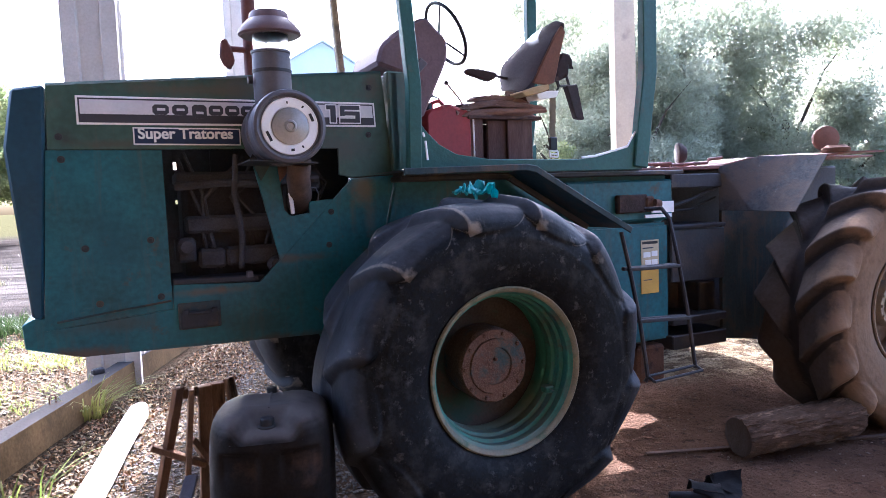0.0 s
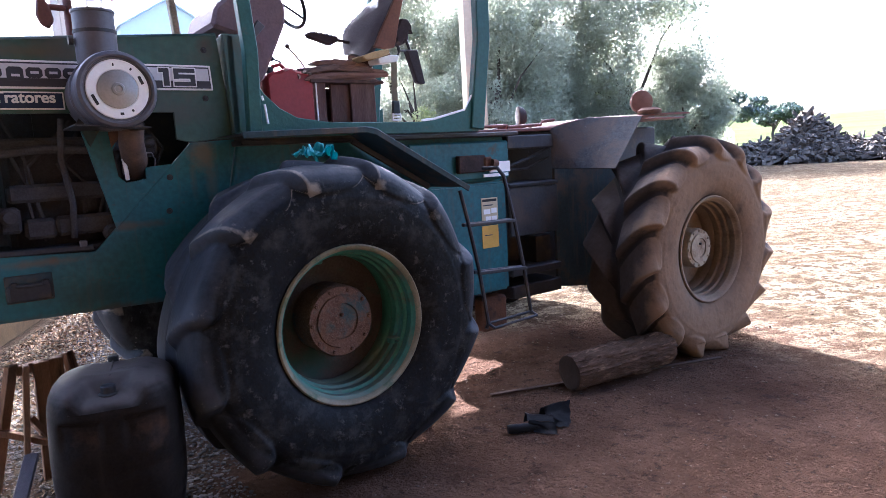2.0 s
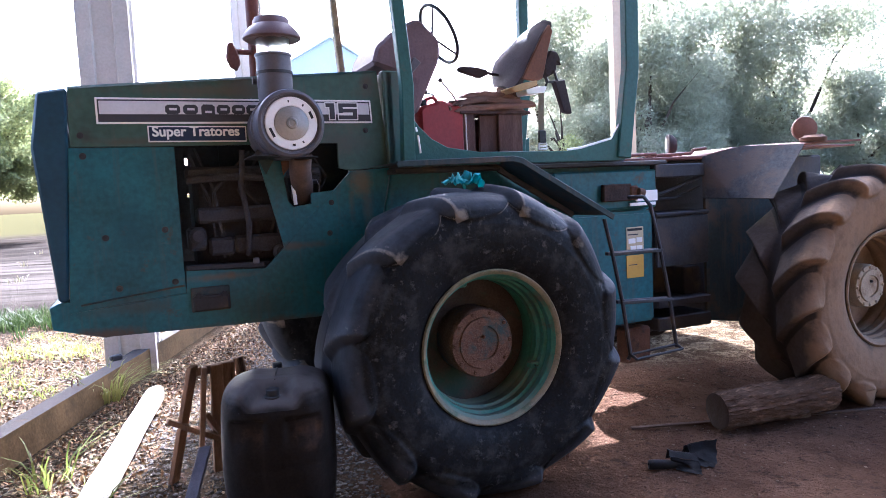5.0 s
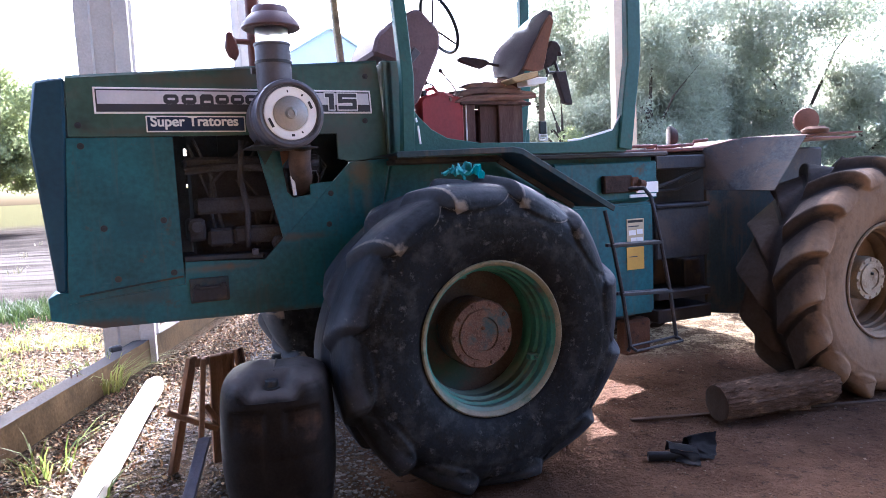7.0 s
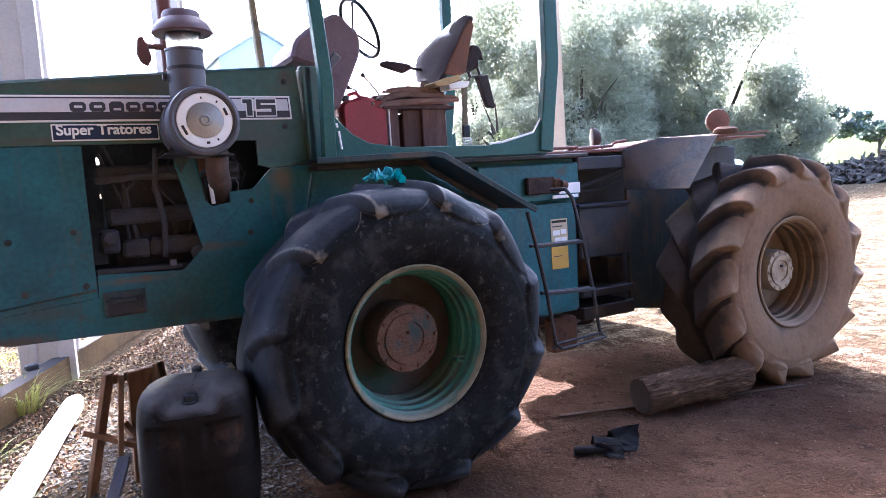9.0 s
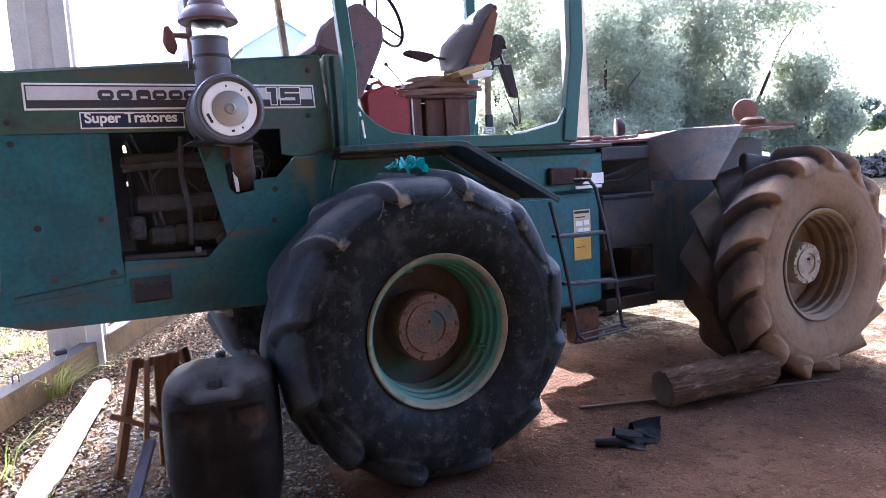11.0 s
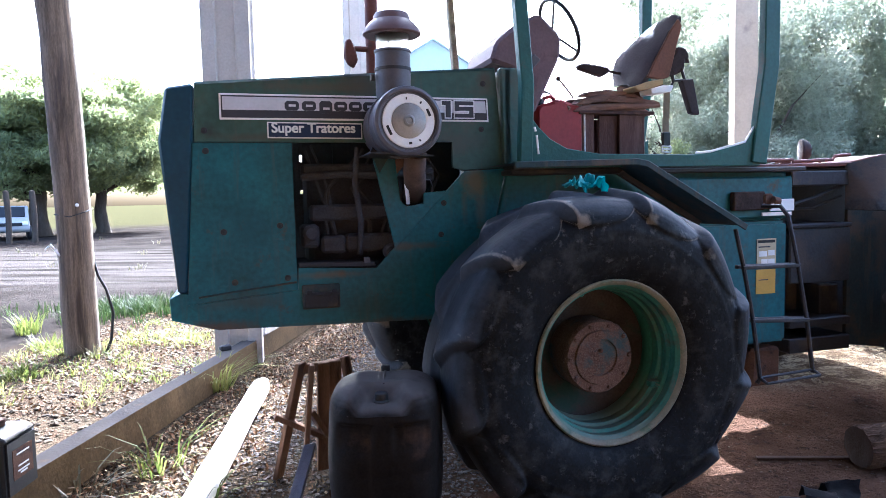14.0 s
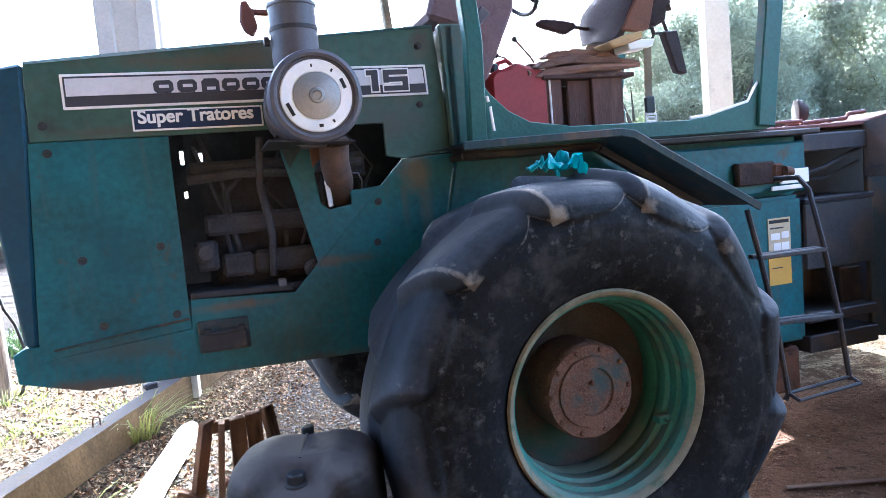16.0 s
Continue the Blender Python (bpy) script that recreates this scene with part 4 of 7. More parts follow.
panel("hood_side", [(-1.905, 2.244), (-1.915, 1.945), (-0.524, 1.945), (-0.524, 1.80), (-0.455, 1.785), (-0.205, 1.80), (-0.255, 2.365)], M_OLIVE, label="faded green hood side")
panel("side_panel", [(-1.925, 1.943), (-1.98, 1.16), (-1.985, 1.098), (-1.42, 1.1475), (-1.422, 1.941)], M_TEAL, y=0.002, label="teal side panel", bevel=0.001)
panel("lower_panel", [(-1.985, 1.097), (-1.83, 0.957), (-0.35, 0.925), (-0.30, 1.35), (-0.20, 1.793), (-0.452, 1.780), (-0.985, 1.245), (-1.41, 1.268), (-1.417, 1.146)], M_TEAL, label="teal lower frame panel with a diagonal edge", bevel=0.001)
for x0, x1 in ((-1.93, -1.414), (-1.396, -1.322), (-1.304, -0.25)):
    panel("far_hood_side", [(x0, 2.24), (x0, 1.16), (x1, 1.16), (x1, 2.24)], M_GREASE, y=FAR - T, label="far hood side, dark grey inside")
for x, zs in ((-1.405, ((2.24, 1.945), (1.875, 1.735), (1.70, 1.16))), (-1.313, ((2.24, 1.93), (1.885, 1.70), (1.675, 1.16)))):
    for z1, z0 in zs:
        panel("far_hood_strip", [(x - 0.009, z1), (x - 0.009, z0), (x + 0.009, z0), (x + 0.009, z1)], M_GREASE, y=FAR - T, bevel=0)
bm = bmesh.new()
sec = [(-1.905, 2.250), (-1.2, 2.305), (-0.255, 2.372)]
rows = []
for x, z in sec:
    rows.append([bm.verts.new((x, y, z + dz)) for y, dz in ((NEAR - 0.004, -0.012), (NEAR + 0.012, 0.004), (0.15, 0.02), (CY, 0.035), (0.69, 0.02), (FAR - 0.012, 0.004), (FAR + 0.004, -0.012))])
for a, b in zip(rows, rows[1:]):
    for k in range(6):
        bm.faces.new((a[k], a[k + 1], b[k + 1], b[k]))
bmesh.ops.solidify(bm, geom=bm.faces[:], thickness=0.012)
tpart("hood_top", bm, M_OLIVE, "faded green hood top")
# nose
nose = [(-2.045, 2.222), (-2.09, 1.95), (-2.03, 1.16), (-1.984, 1.16), (-1.924, 1.945), (-1.909, 2.246)]
bm = bmesh.new()
n_lo, n_hi = NEAR - 0.003, FAR + 0.003
prism(bm, nose, n_lo, n_hi, bevel=0.012)
tpart("nose", bm, M_NAVY, "dark blue radiator surround")
bm = prism(bmesh.new(), [(-2.075, 1.135), (-2.068, 1.022), (-1.832, 0.9535), (-1.76, 0.9585), (-1.93, 1.115), (-1.975, 1.158), (-2.03, 1.158)], NEAR + 0.003, FAR + 0.006, bevel=0.003)
tpart("bumper", bm, M_TEAL, "chipped teal nose bottom")
for k in range(9):
    bm = bmesh.new()
    box(bm, (-2.055 + abs(k - 2) * 0.006, CY, 2.0 - k * 0.095), (0.03, 0.62, 0.03), bevel=0.004)
    tpart("grille_bar", bm, M_DARKSTEEL)
# backing strips added to block light through the seams, crease, seams and screws
panel("inner_frame", [(-1.98, 1.12), (-1.975, 1.05), (-1.84, 0.965), (-1.70, 0.965), (-1.70, 1.10)], M_TEAL, y=0.021, t=0.01, bevel=0)
panel("inner_frame", [(-1.975, 1.22), (-1.975, 1.05), (-1.416, 1.09), (-1.416, 1.262)], M_TEAL, y=0.033, t=0.01, bevel=0)
bm = bmesh.new()
tube(bm, [(-1.93, -0.004, 1.135), (-1.70, -0.006, 1.162), (-1.425, -0.004, 1.19)], 0.006, 6)
tpart("crease", bm, M_DUSTYTEAL)
for i, (x, z) in enumerate(((-1.865, 2.005), (-1.862, 1.90), (-1.79, 1.475), (-1.745, 1.205), (-1.47, 1.215), (-0.33, 2.28), (-0.345, 2.02), (-0.58, 1.60), (-0.60, 1.42), (-1.50, 1.50))):
    bm = lathe(bmesh.new(), [(0.0, -0.008), (0.008, -0.007), (0.010, -0.003), (0.016, -0.003), (0.018, 0.004)], pose(x, 0, z, -90), 12)
    tpart("screw", bm, M_DARKSTEEL)
# rusty tow bracket plate
bm = bmesh.new()
box(bm, (-1.295, -0.006, 1.105), (0.205, 0.02, 0.135), bevel=0.006)
plate = tpart("bracket_plate", bm, M_DUSTYTEAL, "small dirty bracket plate")
bm = bmesh.new()
box(bm, (-1.295, -0.022, 1.085), (0.19, 0.03, 0.085), bevel=0.01)
box(bm, (-1.295, -0.035, 1.122), (0.12, 0.025, 0.018), bevel=0.005)
box(bm, (-1.36, -0.03, 1.128), (0.03, 0.02, 0.03), bevel=0.005)
box(bm, (-1.225, -0.03, 1.128), (0.03, 0.02, 0.03), bevel=0.005)
link("bracket", bm, M_DARKSTEEL, plate, "rusted bracket")
# sill tube under the engine opening
bm = bmesh.new()
box(bm, (-1.20, 0.02, 1.275), (0.42, 0.05, 0.03), rot=(0, 1.5, 0), bevel=0.006)
tpart("opening_sill", bm, M_DARKSTEEL)
bm = bmesh.new()
box(bm, (-1.035, 0.0, 1.293), (0.035, 0.03, 0.035), bevel=0.005)
tpart("sill_clip", bm, M_GREYMETAL)

# name plate (two lengths with a filter between) and sticker
bm = bmesh.new()
prism(bm, [(-1.785, 2.198), (-1.785, 2.062), (-0.300, 2.062), (-0.306, 2.196)], -0.007, 0.001, bevel=0.002)
np_ob = tpart("name_plate", bm, M_LABELWHITE, "silver and charcoal name plate with a white edge")
bm = prism(bmesh.new(), [(-1.775, 2.188), (-1.775, 2.072), (-0.310, 2.072), (-0.316, 2.186)], -0.009, -0.006)
link("plate_field", bm, M_CHAR, np_ob, smooth=0)
bm = prism(bmesh.new(), [(-1.768, 2.180), (-1.768, 2.112), (-0.318, 2.112), (-0.322, 2.178)], -0.0115, -0.008)
link("plate_band", bm, M_SILVER, np_ob, smooth=0)
# maker's mark as plain rounded shapes
for k, (x, w, h) in enumerate(((-1.415, 0.075, 0.05), (-1.325, 0.075, 0.05), (-1.235, 0.07, 0.066), (-1.155, 0.07, 0.05), (-1.075, 0.07, 0.05), (-0.995, 0.075, 0.05))):
    bm = bmesh.new()
    z = 2.112 if k != 2 else 2.098
    prism(bm, [(x - w / 2, z + 0.012), (x - w / 2 + 0.012, z), (x + w / 2 - 0.012, z), (x + w / 2, z + 0.012), (x + w / 2, z + h - 0.012), (x + w / 2 - 0.012, z + h), (x - w / 2 + 0.012, z + h), (x - w / 2, z + h - 0.012)], -0.0135, -0.011)
    mk = link("mark", bm, M_CHAR, np_ob, "plain charcoal shape", smooth=0)
    bm = prism(bmesh.new(), [(x - w * 0.22, z + 0.020), (x + w * 0.28, z + 0.020), (x + w * 0.28, z + 0.032), (x - w * 0.22, z + 0.032)], -0.0145, -0.013)
    link("mark_slot", bm, M_SILVER, np_ob, smooth=0)
FLAT = pose(0, 0, 0, 90, 0, 0)
DIGIT_ONE = ((-0.546, 2.130, 0.030, 0.092), (-0.571, 2.165, 0.024, 0.022))
DIGIT_FIVE = ((-0.451, 2.165, 0.112, 0.022), (-0.494, 2.145, 0.026, 0.05), (-0.451, 2.134, 0.112, 0.022), (-0.408, 2.112, 0.026, 0.05), (-0.451, 2.095, 0.112, 0.022))
for digit in (DIGIT_ONE, DIGIT_FIVE):
    for grow, y, material, label in ((0.012, -0.0128, M_LABELWHITE, "pale edge of the model number"), (0.0, -0.0143, M_CHAR, "charcoal model number")):
        bm = bmesh.new()
        for q, (x, z, w, h) in enumerate(digit):
            box(bm, (x, y - 0.0001 * q, z), (w + grow, 0.002, h + grow))
        link("model_digit", bm, material, np_ob, label, smooth=0)
bm = prism(bmesh.new(), [(-1.547, 2.052), (-1.547, 1.966), (-1.040, 1.962), (-1.040, 2.048)], -0.006, 0.001, bevel=0.002)
st = tpart("sticker", bm, M_LABELWHITE, "navy sticker with a white border")
bm = prism(bmesh.new(), [(-1.540, 2.045), (-1.540, 1.973), (-1.047, 1.969), (-1.047, 2.041)], -0.008, -0.005)
link("sticker_field", bm, M_LABELNAVY, st, smooth=0)
text_mesh("lettering", "Super Tratores", 0.074, Matrix.Translation((-1.527, -0.0085, 1.981)) @ FLAT, M_LABELWHITE, st, "white letters", 0.98, 0.0008, weight=0.0028)
for ob in (np_ob, st):
    for ch in ob.children:
        ch.matrix_parent_inverse = Matrix.Identity(4)

# air filter, its pre-cleaner and bracket
FX, FZ = -0.868, 2.02
m = Matrix.Translation((FX, 0, FZ)) @ AXIS_Y
bm = lathe(bmesh.new(), [(0.0, -0.06), (0.165, -0.06), (0.172, 0.05), (0.172, 0.20), (0.180, 0.205), (0.180, 0.225), (0.172, 0.23), (0.168, 0.33), (0.175, 0.335),
                         (0.178, 0.37), (0.172, 0.395), (0.158, 0.402), (0.148, 0.398), (0.146, 0.385), (0.0, 0.385)], m, 56)
filt = tpart("air_filter", bm, M_GREYMETAL, "grey air filter canister")
bm = lathe(bmesh.new(), [(0.0, 0.387), (0.090, 0.387), (0.092, 0.391), (0.132, 0.391), (0.136, 0.387)], m, 48)
link("label_ring", bm, M_LABELWHITE, filt, "white printed ring")
bm = lathe(bmesh.new(), [(0.088, 0.386), (0.088, 0.394), (0.070, 0.398), (0.030, 0.402), (0.026, 0.410), (0.018, 0.412), (0.014, 0.405), (0, 0.405)], m, 40)
link("cover_dish", bm, mat("dull_zinc", (0.26, 0.25, 0.24), 0.4, metal=0.5, vary=0.2, scale=8, bump=0.05), filt, "dull zinc cover with a wing nut")
for a, w in ((205, 26), (22, 20), (-60, 4), (55, 4), (95, 3), (-88, 5), (-84, 3)):
    bm = bmesh.new()
    box(bm, (0, 0, 0.3925), (0.012 if w < 10 else 0.013, 0.112 * radians(w), 0.003))
    bmesh.ops.transform(bm, matrix=m @ pose(0, 0, 0, 0, 0, a) @ Matrix.Translation((0.112, 0, 0)), verts=bm.verts)
    link("print_bar", bm, M_BLACK, filt, smooth=0)
PX, PY = -0.905, -0.22
bm = lathe(bmesh.new(), [(0.088, FZ + 0.13), (0.092, FZ + 0.16), (0.092, 2.385), (0.097, 2.388), (0.097, 2.40), (0.085, 2.402), (0, 2.402)], pose(PX, PY, 0), 40)
pre = tpart("intake_pipe", bm, M_GREYMETAL, "grey intake pipe")
bm = bmesh.new()
tube(bm, [(PX - 0.098, PY, 2.26), (PX - 0.118, PY, 2.26)], 0.02, 10)
link("clamp_bolt", bm, M_DARKSTEEL, pre)
bm = lathe(bmesh.new(), [(0.096, 2.292), (0.096, 2.308)], pose(PX, PY, 0), 40)
bmesh.ops.solidify(bm, geom=bm.faces[:], thickness=0.003)
link("clamp_band", bm, M_DARKSTEEL, pre)
bm = lathe(bmesh.new(), [(0.083, 2.400), (0.086, 2.48), (0.080, 2.484), (0.078, 2.404)], pose(PX, PY, 0), 40, closed=True)
bowl = link("glass_bowl", bm, M_GLASS, pre, "clear dust bowl")
bowl.visible_shadow = False
for k in range(5):
    a = 2 * math.pi * k / 5 + 0.3
    bm = bmesh.new()
    tube(bm, [(PX + 0.05 * math.cos(a), PY + 0.05 * math.sin(a), 2.40), (PX + 0.064 * math.cos(a + 0.3), PY + 0.064 * math.sin(a + 0.3), 2.485)], 0.004, 6)
    link("vane", bm, M_BLACK, pre)
bm = lathe(bmesh.new(), [(0.084, 2.478), (0.140, 2.472), (0.152, 2.480), (0.150, 2.496), (0.120, 2.535), (0.098, 2.552), (0.094, 2.575), (0.086, 2.588), (0.0, 2.592)], pose(PX, PY, 0), 48)
link("rain_cap", bm, M_CAP, pre, "faded plum rain cap")
for ob in (filt, pre):
    for ch in ob.children:
        ch.matrix_parent_inverse = Matrix.Identity(4)
bm = bmesh.new()
prism(bm, [(-1.06, 1.868), (-0.73, 1.852), (-0.73, 1.845), (-1.06, 1.861)], -0.36, 0.02)
prism(bm, [(-1.03, 1.865), (-0.985, 1.94), (-0.98, 1.865)], -0.10, -0.09)
prism(bm, [(-0.76, 1.855), (-0.77, 1.94), (-0.81, 1.855)], -0.10, -0.09)
tpart("filter_bracket", bm, M_DARKSTEEL)
bm = bmesh.new()
prism(bm, [(-0.985, 1.855), (-0.872, 1.350), (-0.555, 1.672), (-0.70, 1.66), (-0.70, 1.60), (-0.80, 1.585), (-0.835, 1.62), (-0.85, 1.75), (-0.80, 1.852)], -0.004, 0.012, bevel=0.002)
tpart("strut_plate", bm, M_TEAL, "teal strut plate under the filter")
bm = bmesh.new()
tube(bm, [(-0.78, -0.16, 1.87), (-0.775, -0.10, 1.78), (-0.745, 0.0, 1.70), (-0.73, 0.12, 1.65)], 0.062, 14)
tpart("intake_hose", bm, M_HOSE, "rusty intake elbow")
# pale bar added in place of a bright slit of daylight
bm = bmesh.new()
tube(bm, [(-0.805, -0.02, 1.71), (-0.80, -0.03, 1.65), (-0.795, -0.02, 1.60)], 0.011, 10)
tpart("hose_collar", bm, M_SILVER)
bm = bmesh.new()
tube(bm, [(-0.72, -0.01, 1.735), (-0.66, 0.0, 1.735), (-0.645, 0.0, 1.70), (-0.655, 0.0, 1.63), (-0.70, 0.0, 1.615)], 0.004, 6)
tpart("wire_clip", bm, M_GREYMETAL)
bm = prism(bmesh.new(), [(-0.985, 1.858), (-0.900, 1.860), (-0.952, 1.775)], -0.022, -0.012, bevel=0.001)
tpart("gusset", bm, M_DUSTYTEAL)
bm = prism(bmesh.new(), [(-0.870, 1.858), (-0.785, 1.856), (-0.860, 1.768)], -0.05, -0.04, bevel=0.001)
tpart("gusset", bm, M_RUST)

# engine inside the opening
bm = bmesh.new()
box(bm, (-0.95, 0.45, 1.50), (0.75, 0.34, 0.62), bevel=0.03)
box(bm, (-1.0, 0.30, 1.22), (0.95, 0.5, 0.12), bevel=0.02)
eng = tpart("engine_block", bm, M_GREASE, "greasy black engine block")
for args in (((-1.33, 0.20, 1.43), (0.10, 0.16, 0.13)), ((-1.20, 0.17, 1.38), (0.14, 0.12, 0.10)), ((-1.05, 0.2, 1.56), (0.55, 0.12, 0.09)), ((-0.78, 0.2, 1.48), (0.2, 0.14, 0.14)),
             ((-1.06, 0.18, 1.80), (0.62, 0.14, 0.07)), ((-0.93, 0.16, 1.385), (0.40, 0.12, 0.10)), ((-0.66, 0.2, 1.78), (0.14, 0.1, 0.12))):
    bm = bmesh.new()
    box(bm, *args, bevel=0.015)
    link("engine_part", bm, M_GREASE, eng)
for x, z in ((-1.33, 1.45), (-0.88, 1.33)):
    bm = lathe(bmesh.new(), [(0, 0), (0.035, 0), (0.045, 0.01), (0.045, 0.06), (0.03, 0.075), (0, 0.075)], Matrix.Translation((x, 0.12, z)) @ AXIS_Y, 16)
    link("engine_cap", bm, M_GREASE, eng)
rng = random.Random(4)
for k in range(9):
    x0, z0 = -1.36 + 0.75 * rng.random(), 1.30 + 0.1 * rng.random()
    pts = [(x0, 0.19, z0), (x0 + rng.uniform(-0.06, 0.06), 0.17, z0 + 0.18), (x0 + rng.uniform(-0.12, 0.12), 0.18, z0 + 0.38), (x0 + rng.uniform(-0.18, 0.18), 0.2, z0 + 0.60)]
    bm = bmesh.new()
    tube(bm, pts, rng.choice((0.008, 0.010, 0.014)), 7)
    link("hose", bm, M_GREASE, eng)
bm = bmesh.new()
tube(bm, [(-1.37, 0.09, 1.76), (-1.15, 0.07, 1.775), (-0.95, 0.08, 1.765), (-0.62, 0.10, 1.79)], 0.022, 10)
tube(bm, [(-1.06, 0.06, 1.92), (-1.08, 0.06, 1.72), (-1.05, 0.07, 1.50), (-1.06, 0.09, 1.32)], 0.016, 10)
link("engine_pipe", bm, M_GREASE, eng)
for ch in eng.children:
    ch.matrix_parent_inverse = Matrix.Identity(4)
bm = bmesh.new()
box(bm, (-0.70, 0.66, 1.55), (0.85, 0.02, 1.2))
tpart("engine_shroud", bm, M_DARKSTEEL)

# exhaust stack with its mirror arm
bm = bmesh.new()
tube(bm, [(-0.885, 0.45, 2.28), (-0.885, 0.45, 3.25)], 0.04, 20)
ex = tpart("exhaust_pipe", bm, M_REDOX, "red oxide exhaust pipe")
bm = bmesh.new()
tube(bm, [(-0.90, 0.44, 2.545), (-1.00, 0.43, 2.545), (-1.015, 0.43, 2.56)], 0.017, 8)
link("flap_arm", bm, M_REDOX, ex)
bm = bmesh.new()
prism(bm, [(-1.055, 2.585), (-1.02, 2.595), (-1.0, 2.55), (-0.985, 2.47), (-1.01, 2.42), (-1.045, 2.44), (-1.065, 2.50)], 0.40, 0.43, bevel=0.008)
rough_up(bm, 0.008, 18)
link("rain_flap", bm, M_REDOX, ex, "rusted rain flap")
for ch in ex.children:
    ch.matrix_parent_inverse = Matrix.Identity(4)

# ---- cab ----
CN, CF = -0.21, 1.02       # near and far side of the cab


def bar(name, pts, w, d, material, label=""):
    """Square tube along a polyline in x, z; w in the plane, d across."""
    bm = bmesh.new()
    y = pts[0][1]
    rings = []
    P = [Vector((p[0], 0, p[2])) for p in pts]
    for i, p in enumerate(P):
        dr = (P[min(i + 1, len(P) - 1)] - P[max(i - 1, 0)]).normalized()
        nrm = Vector((-dr.z, 0, dr.x))
        yy = pts[i][1]
        rings.append([bm.verts.new((p + nrm * a + Vector((0, yy + b, 0)))) for a, b in ((-w / 2, -d / 2), (w / 2, -d / 2), (w / 2, d / 2), (-w / 2, d / 2))])
    for a, b in zip(rings, rings[1:]):
        for k in range(4):
            bm.faces.new((a[k], a[(k + 1) % 4], b[(k + 1) % 4], b[k]))
    bm.faces.new(rings[0])
    bm.faces.new(list(reversed(rings[-1])))
    bmesh.ops.bevel(bm, geom=bm.edges[:], offset=0.006, segments=1, affect="EDGES")
    return tpart(name, bm, material, label)


for y in (CN, CF):
    yy = y
    dx = 0.0 if y == CN else -0.09
    bar("front_pillar", [(-0.165, yy, 1.80), (-0.15, yy, 2.25), (-0.185, yy, 2.70), (-0.22, yy, 3.25)], 0.075 if y == CN else 0.045, 0.06, M_CAB if y == CN else M_FARPILLAR, "green front cab pillar" if y == CN else "yellowed bare front cab pillar")
    bar("rear_pillar", [(1.39 + dx, yy, 1.80), (1.43 + dx, yy, 2.10), (1.475 + dx, yy, 2.40), (1.485 + dx, yy, 3.25)], 0.11 if y == CN else 0.085, 0.06, M_CAB, "green rear cab pillar")
bm = bmesh.new()
prism(bm, [(-0.22, 1.815), (-0.235, 2.372), (-0.115, 2.372), (-0.10, 1.83)], NEAR - 0.03, NEAR + 0.03, bevel=0.01)
tpart("cowl_side", bm, M_OLIVE, "green cowl side")
bm = bmesh.new()
box(bm, (-0.19, CY, 2.09), (0.05, 0.9, 0.56), bevel=0.01)
tpart("firewall", bm, M_OLIVE)
bm = bmesh.new()
tube(bm, [(-0.118, CN - 0.034, 2.01), (-0.112, CN - 0.034, 1.985)], 0.006, 6)
tube(bm, [(-0.106, CN - 0.034, 1.965), (-0.096, CN - 0.034, 1.86)], 0.006, 6)
tpart("door_hinge", bm, M_LABELWHITE)
# door sill with its swept corners, near and far
for y in (CN, CF):
    bm = bmesh.new()
    prism(bm, [(-0.13, 1.785), (-0.135, 2.08), (-0.09, 2.02), (-0.01, 1.945), (0.09, 1.893), (0.30, 1.862), (0.93, 1.856), (1.05, 1.866), (1.30, 1.925), (1.375, 2.03), (1.41, 2.05), (1.41, 1.785)],
          y - 0.012, y + 0.012, bevel=0.003)
    tpart("door_sill", bm, M_CAB, "green swept door sill")
    # strip along the sill; the near one white to paint its sunlit edge
    bm = bmesh.new()
    tube(bm, [(0.95, y, 1.866), (1.05, y, 1.874), (1.305, y, 1.932), (1.335, y, 1.975), (1.378, y, 2.035)], 0.008, 6)
    tpart("sill_bead", bm, M_LABELWHITE if y == CN else M_CAB)
bm = bmesh.new()
box(bm, (0.62, CY, 1.795), (1.66, 1.15, 0.035), bevel=0.005)
tpart("cab_floor", bm, M_DARKSTEEL)
bm = bmesh.new()
box(bm, (0.63, CY, 3.28), (1.85, 1.3, 0.07), bevel=0.03, seg=2)
tpart("cab_roof", bm, M_CAB)

# body between hood and tank, under the cab
bm = bmesh.new()
prism(bm, [(-0.19, 1.775), (-0.29, 1.35), (-0.34, 0.93), (0.6, 0.93), (0.72, 1.2), (1.30, 1.2), (1.82, 1.45), (1.82, 1.755)], 0.004, FAR, bevel=0.01)
tpart("cab_base", bm, M_TEAL, "teal frame under the cab")
bm = bmesh.new()
box(bm, (0.80, -0.075, 1.765), (2.05, 0.17, 0.03), bevel=0.006)
tpart("cab_rail", bm, M_DARKSTEEL)
# front fender: flat plate that steps down behind the wheel
bm = bmesh.new()
path = [(-0.34, 1.800), (0.37, 1.812), (0.43, 1.800), (1.07, 1.432)]
rows = [[bm.verts.new((x, y, z)) for y in (-0.50, -0.02)] for x, z in path]
for a, b in zip(rows, rows[1:]):
    bm.faces.new((a[0], a[1], b[1], b[0]))
bmesh.ops.solidify(bm, geom=bm.faces[:], thickness=0.008)
fend = tpart("front_fender", bm, M_DUSTYTEAL, "flat dusty fender plate")
bm = bmesh.new()
prism(bm, [(-0.34, 1.806), (0.37, 1.818), (0.435, 1.806), (1.085, 1.436), (1.07, 1.405), (0.425, 1.772), (0.365, 1.784), (-0.34, 1.772)], -0.508, -0.495, bevel=0.003)
ch = link("fender_lip", bm, M_DUSTYTEAL, fend)
bm = prism(bmesh.new(), [(0.40, 1.76), (0.93, 1.455), (0.91, 1.43), (0.38, 1.735)], -0.30, -0.28, bevel=0.003)
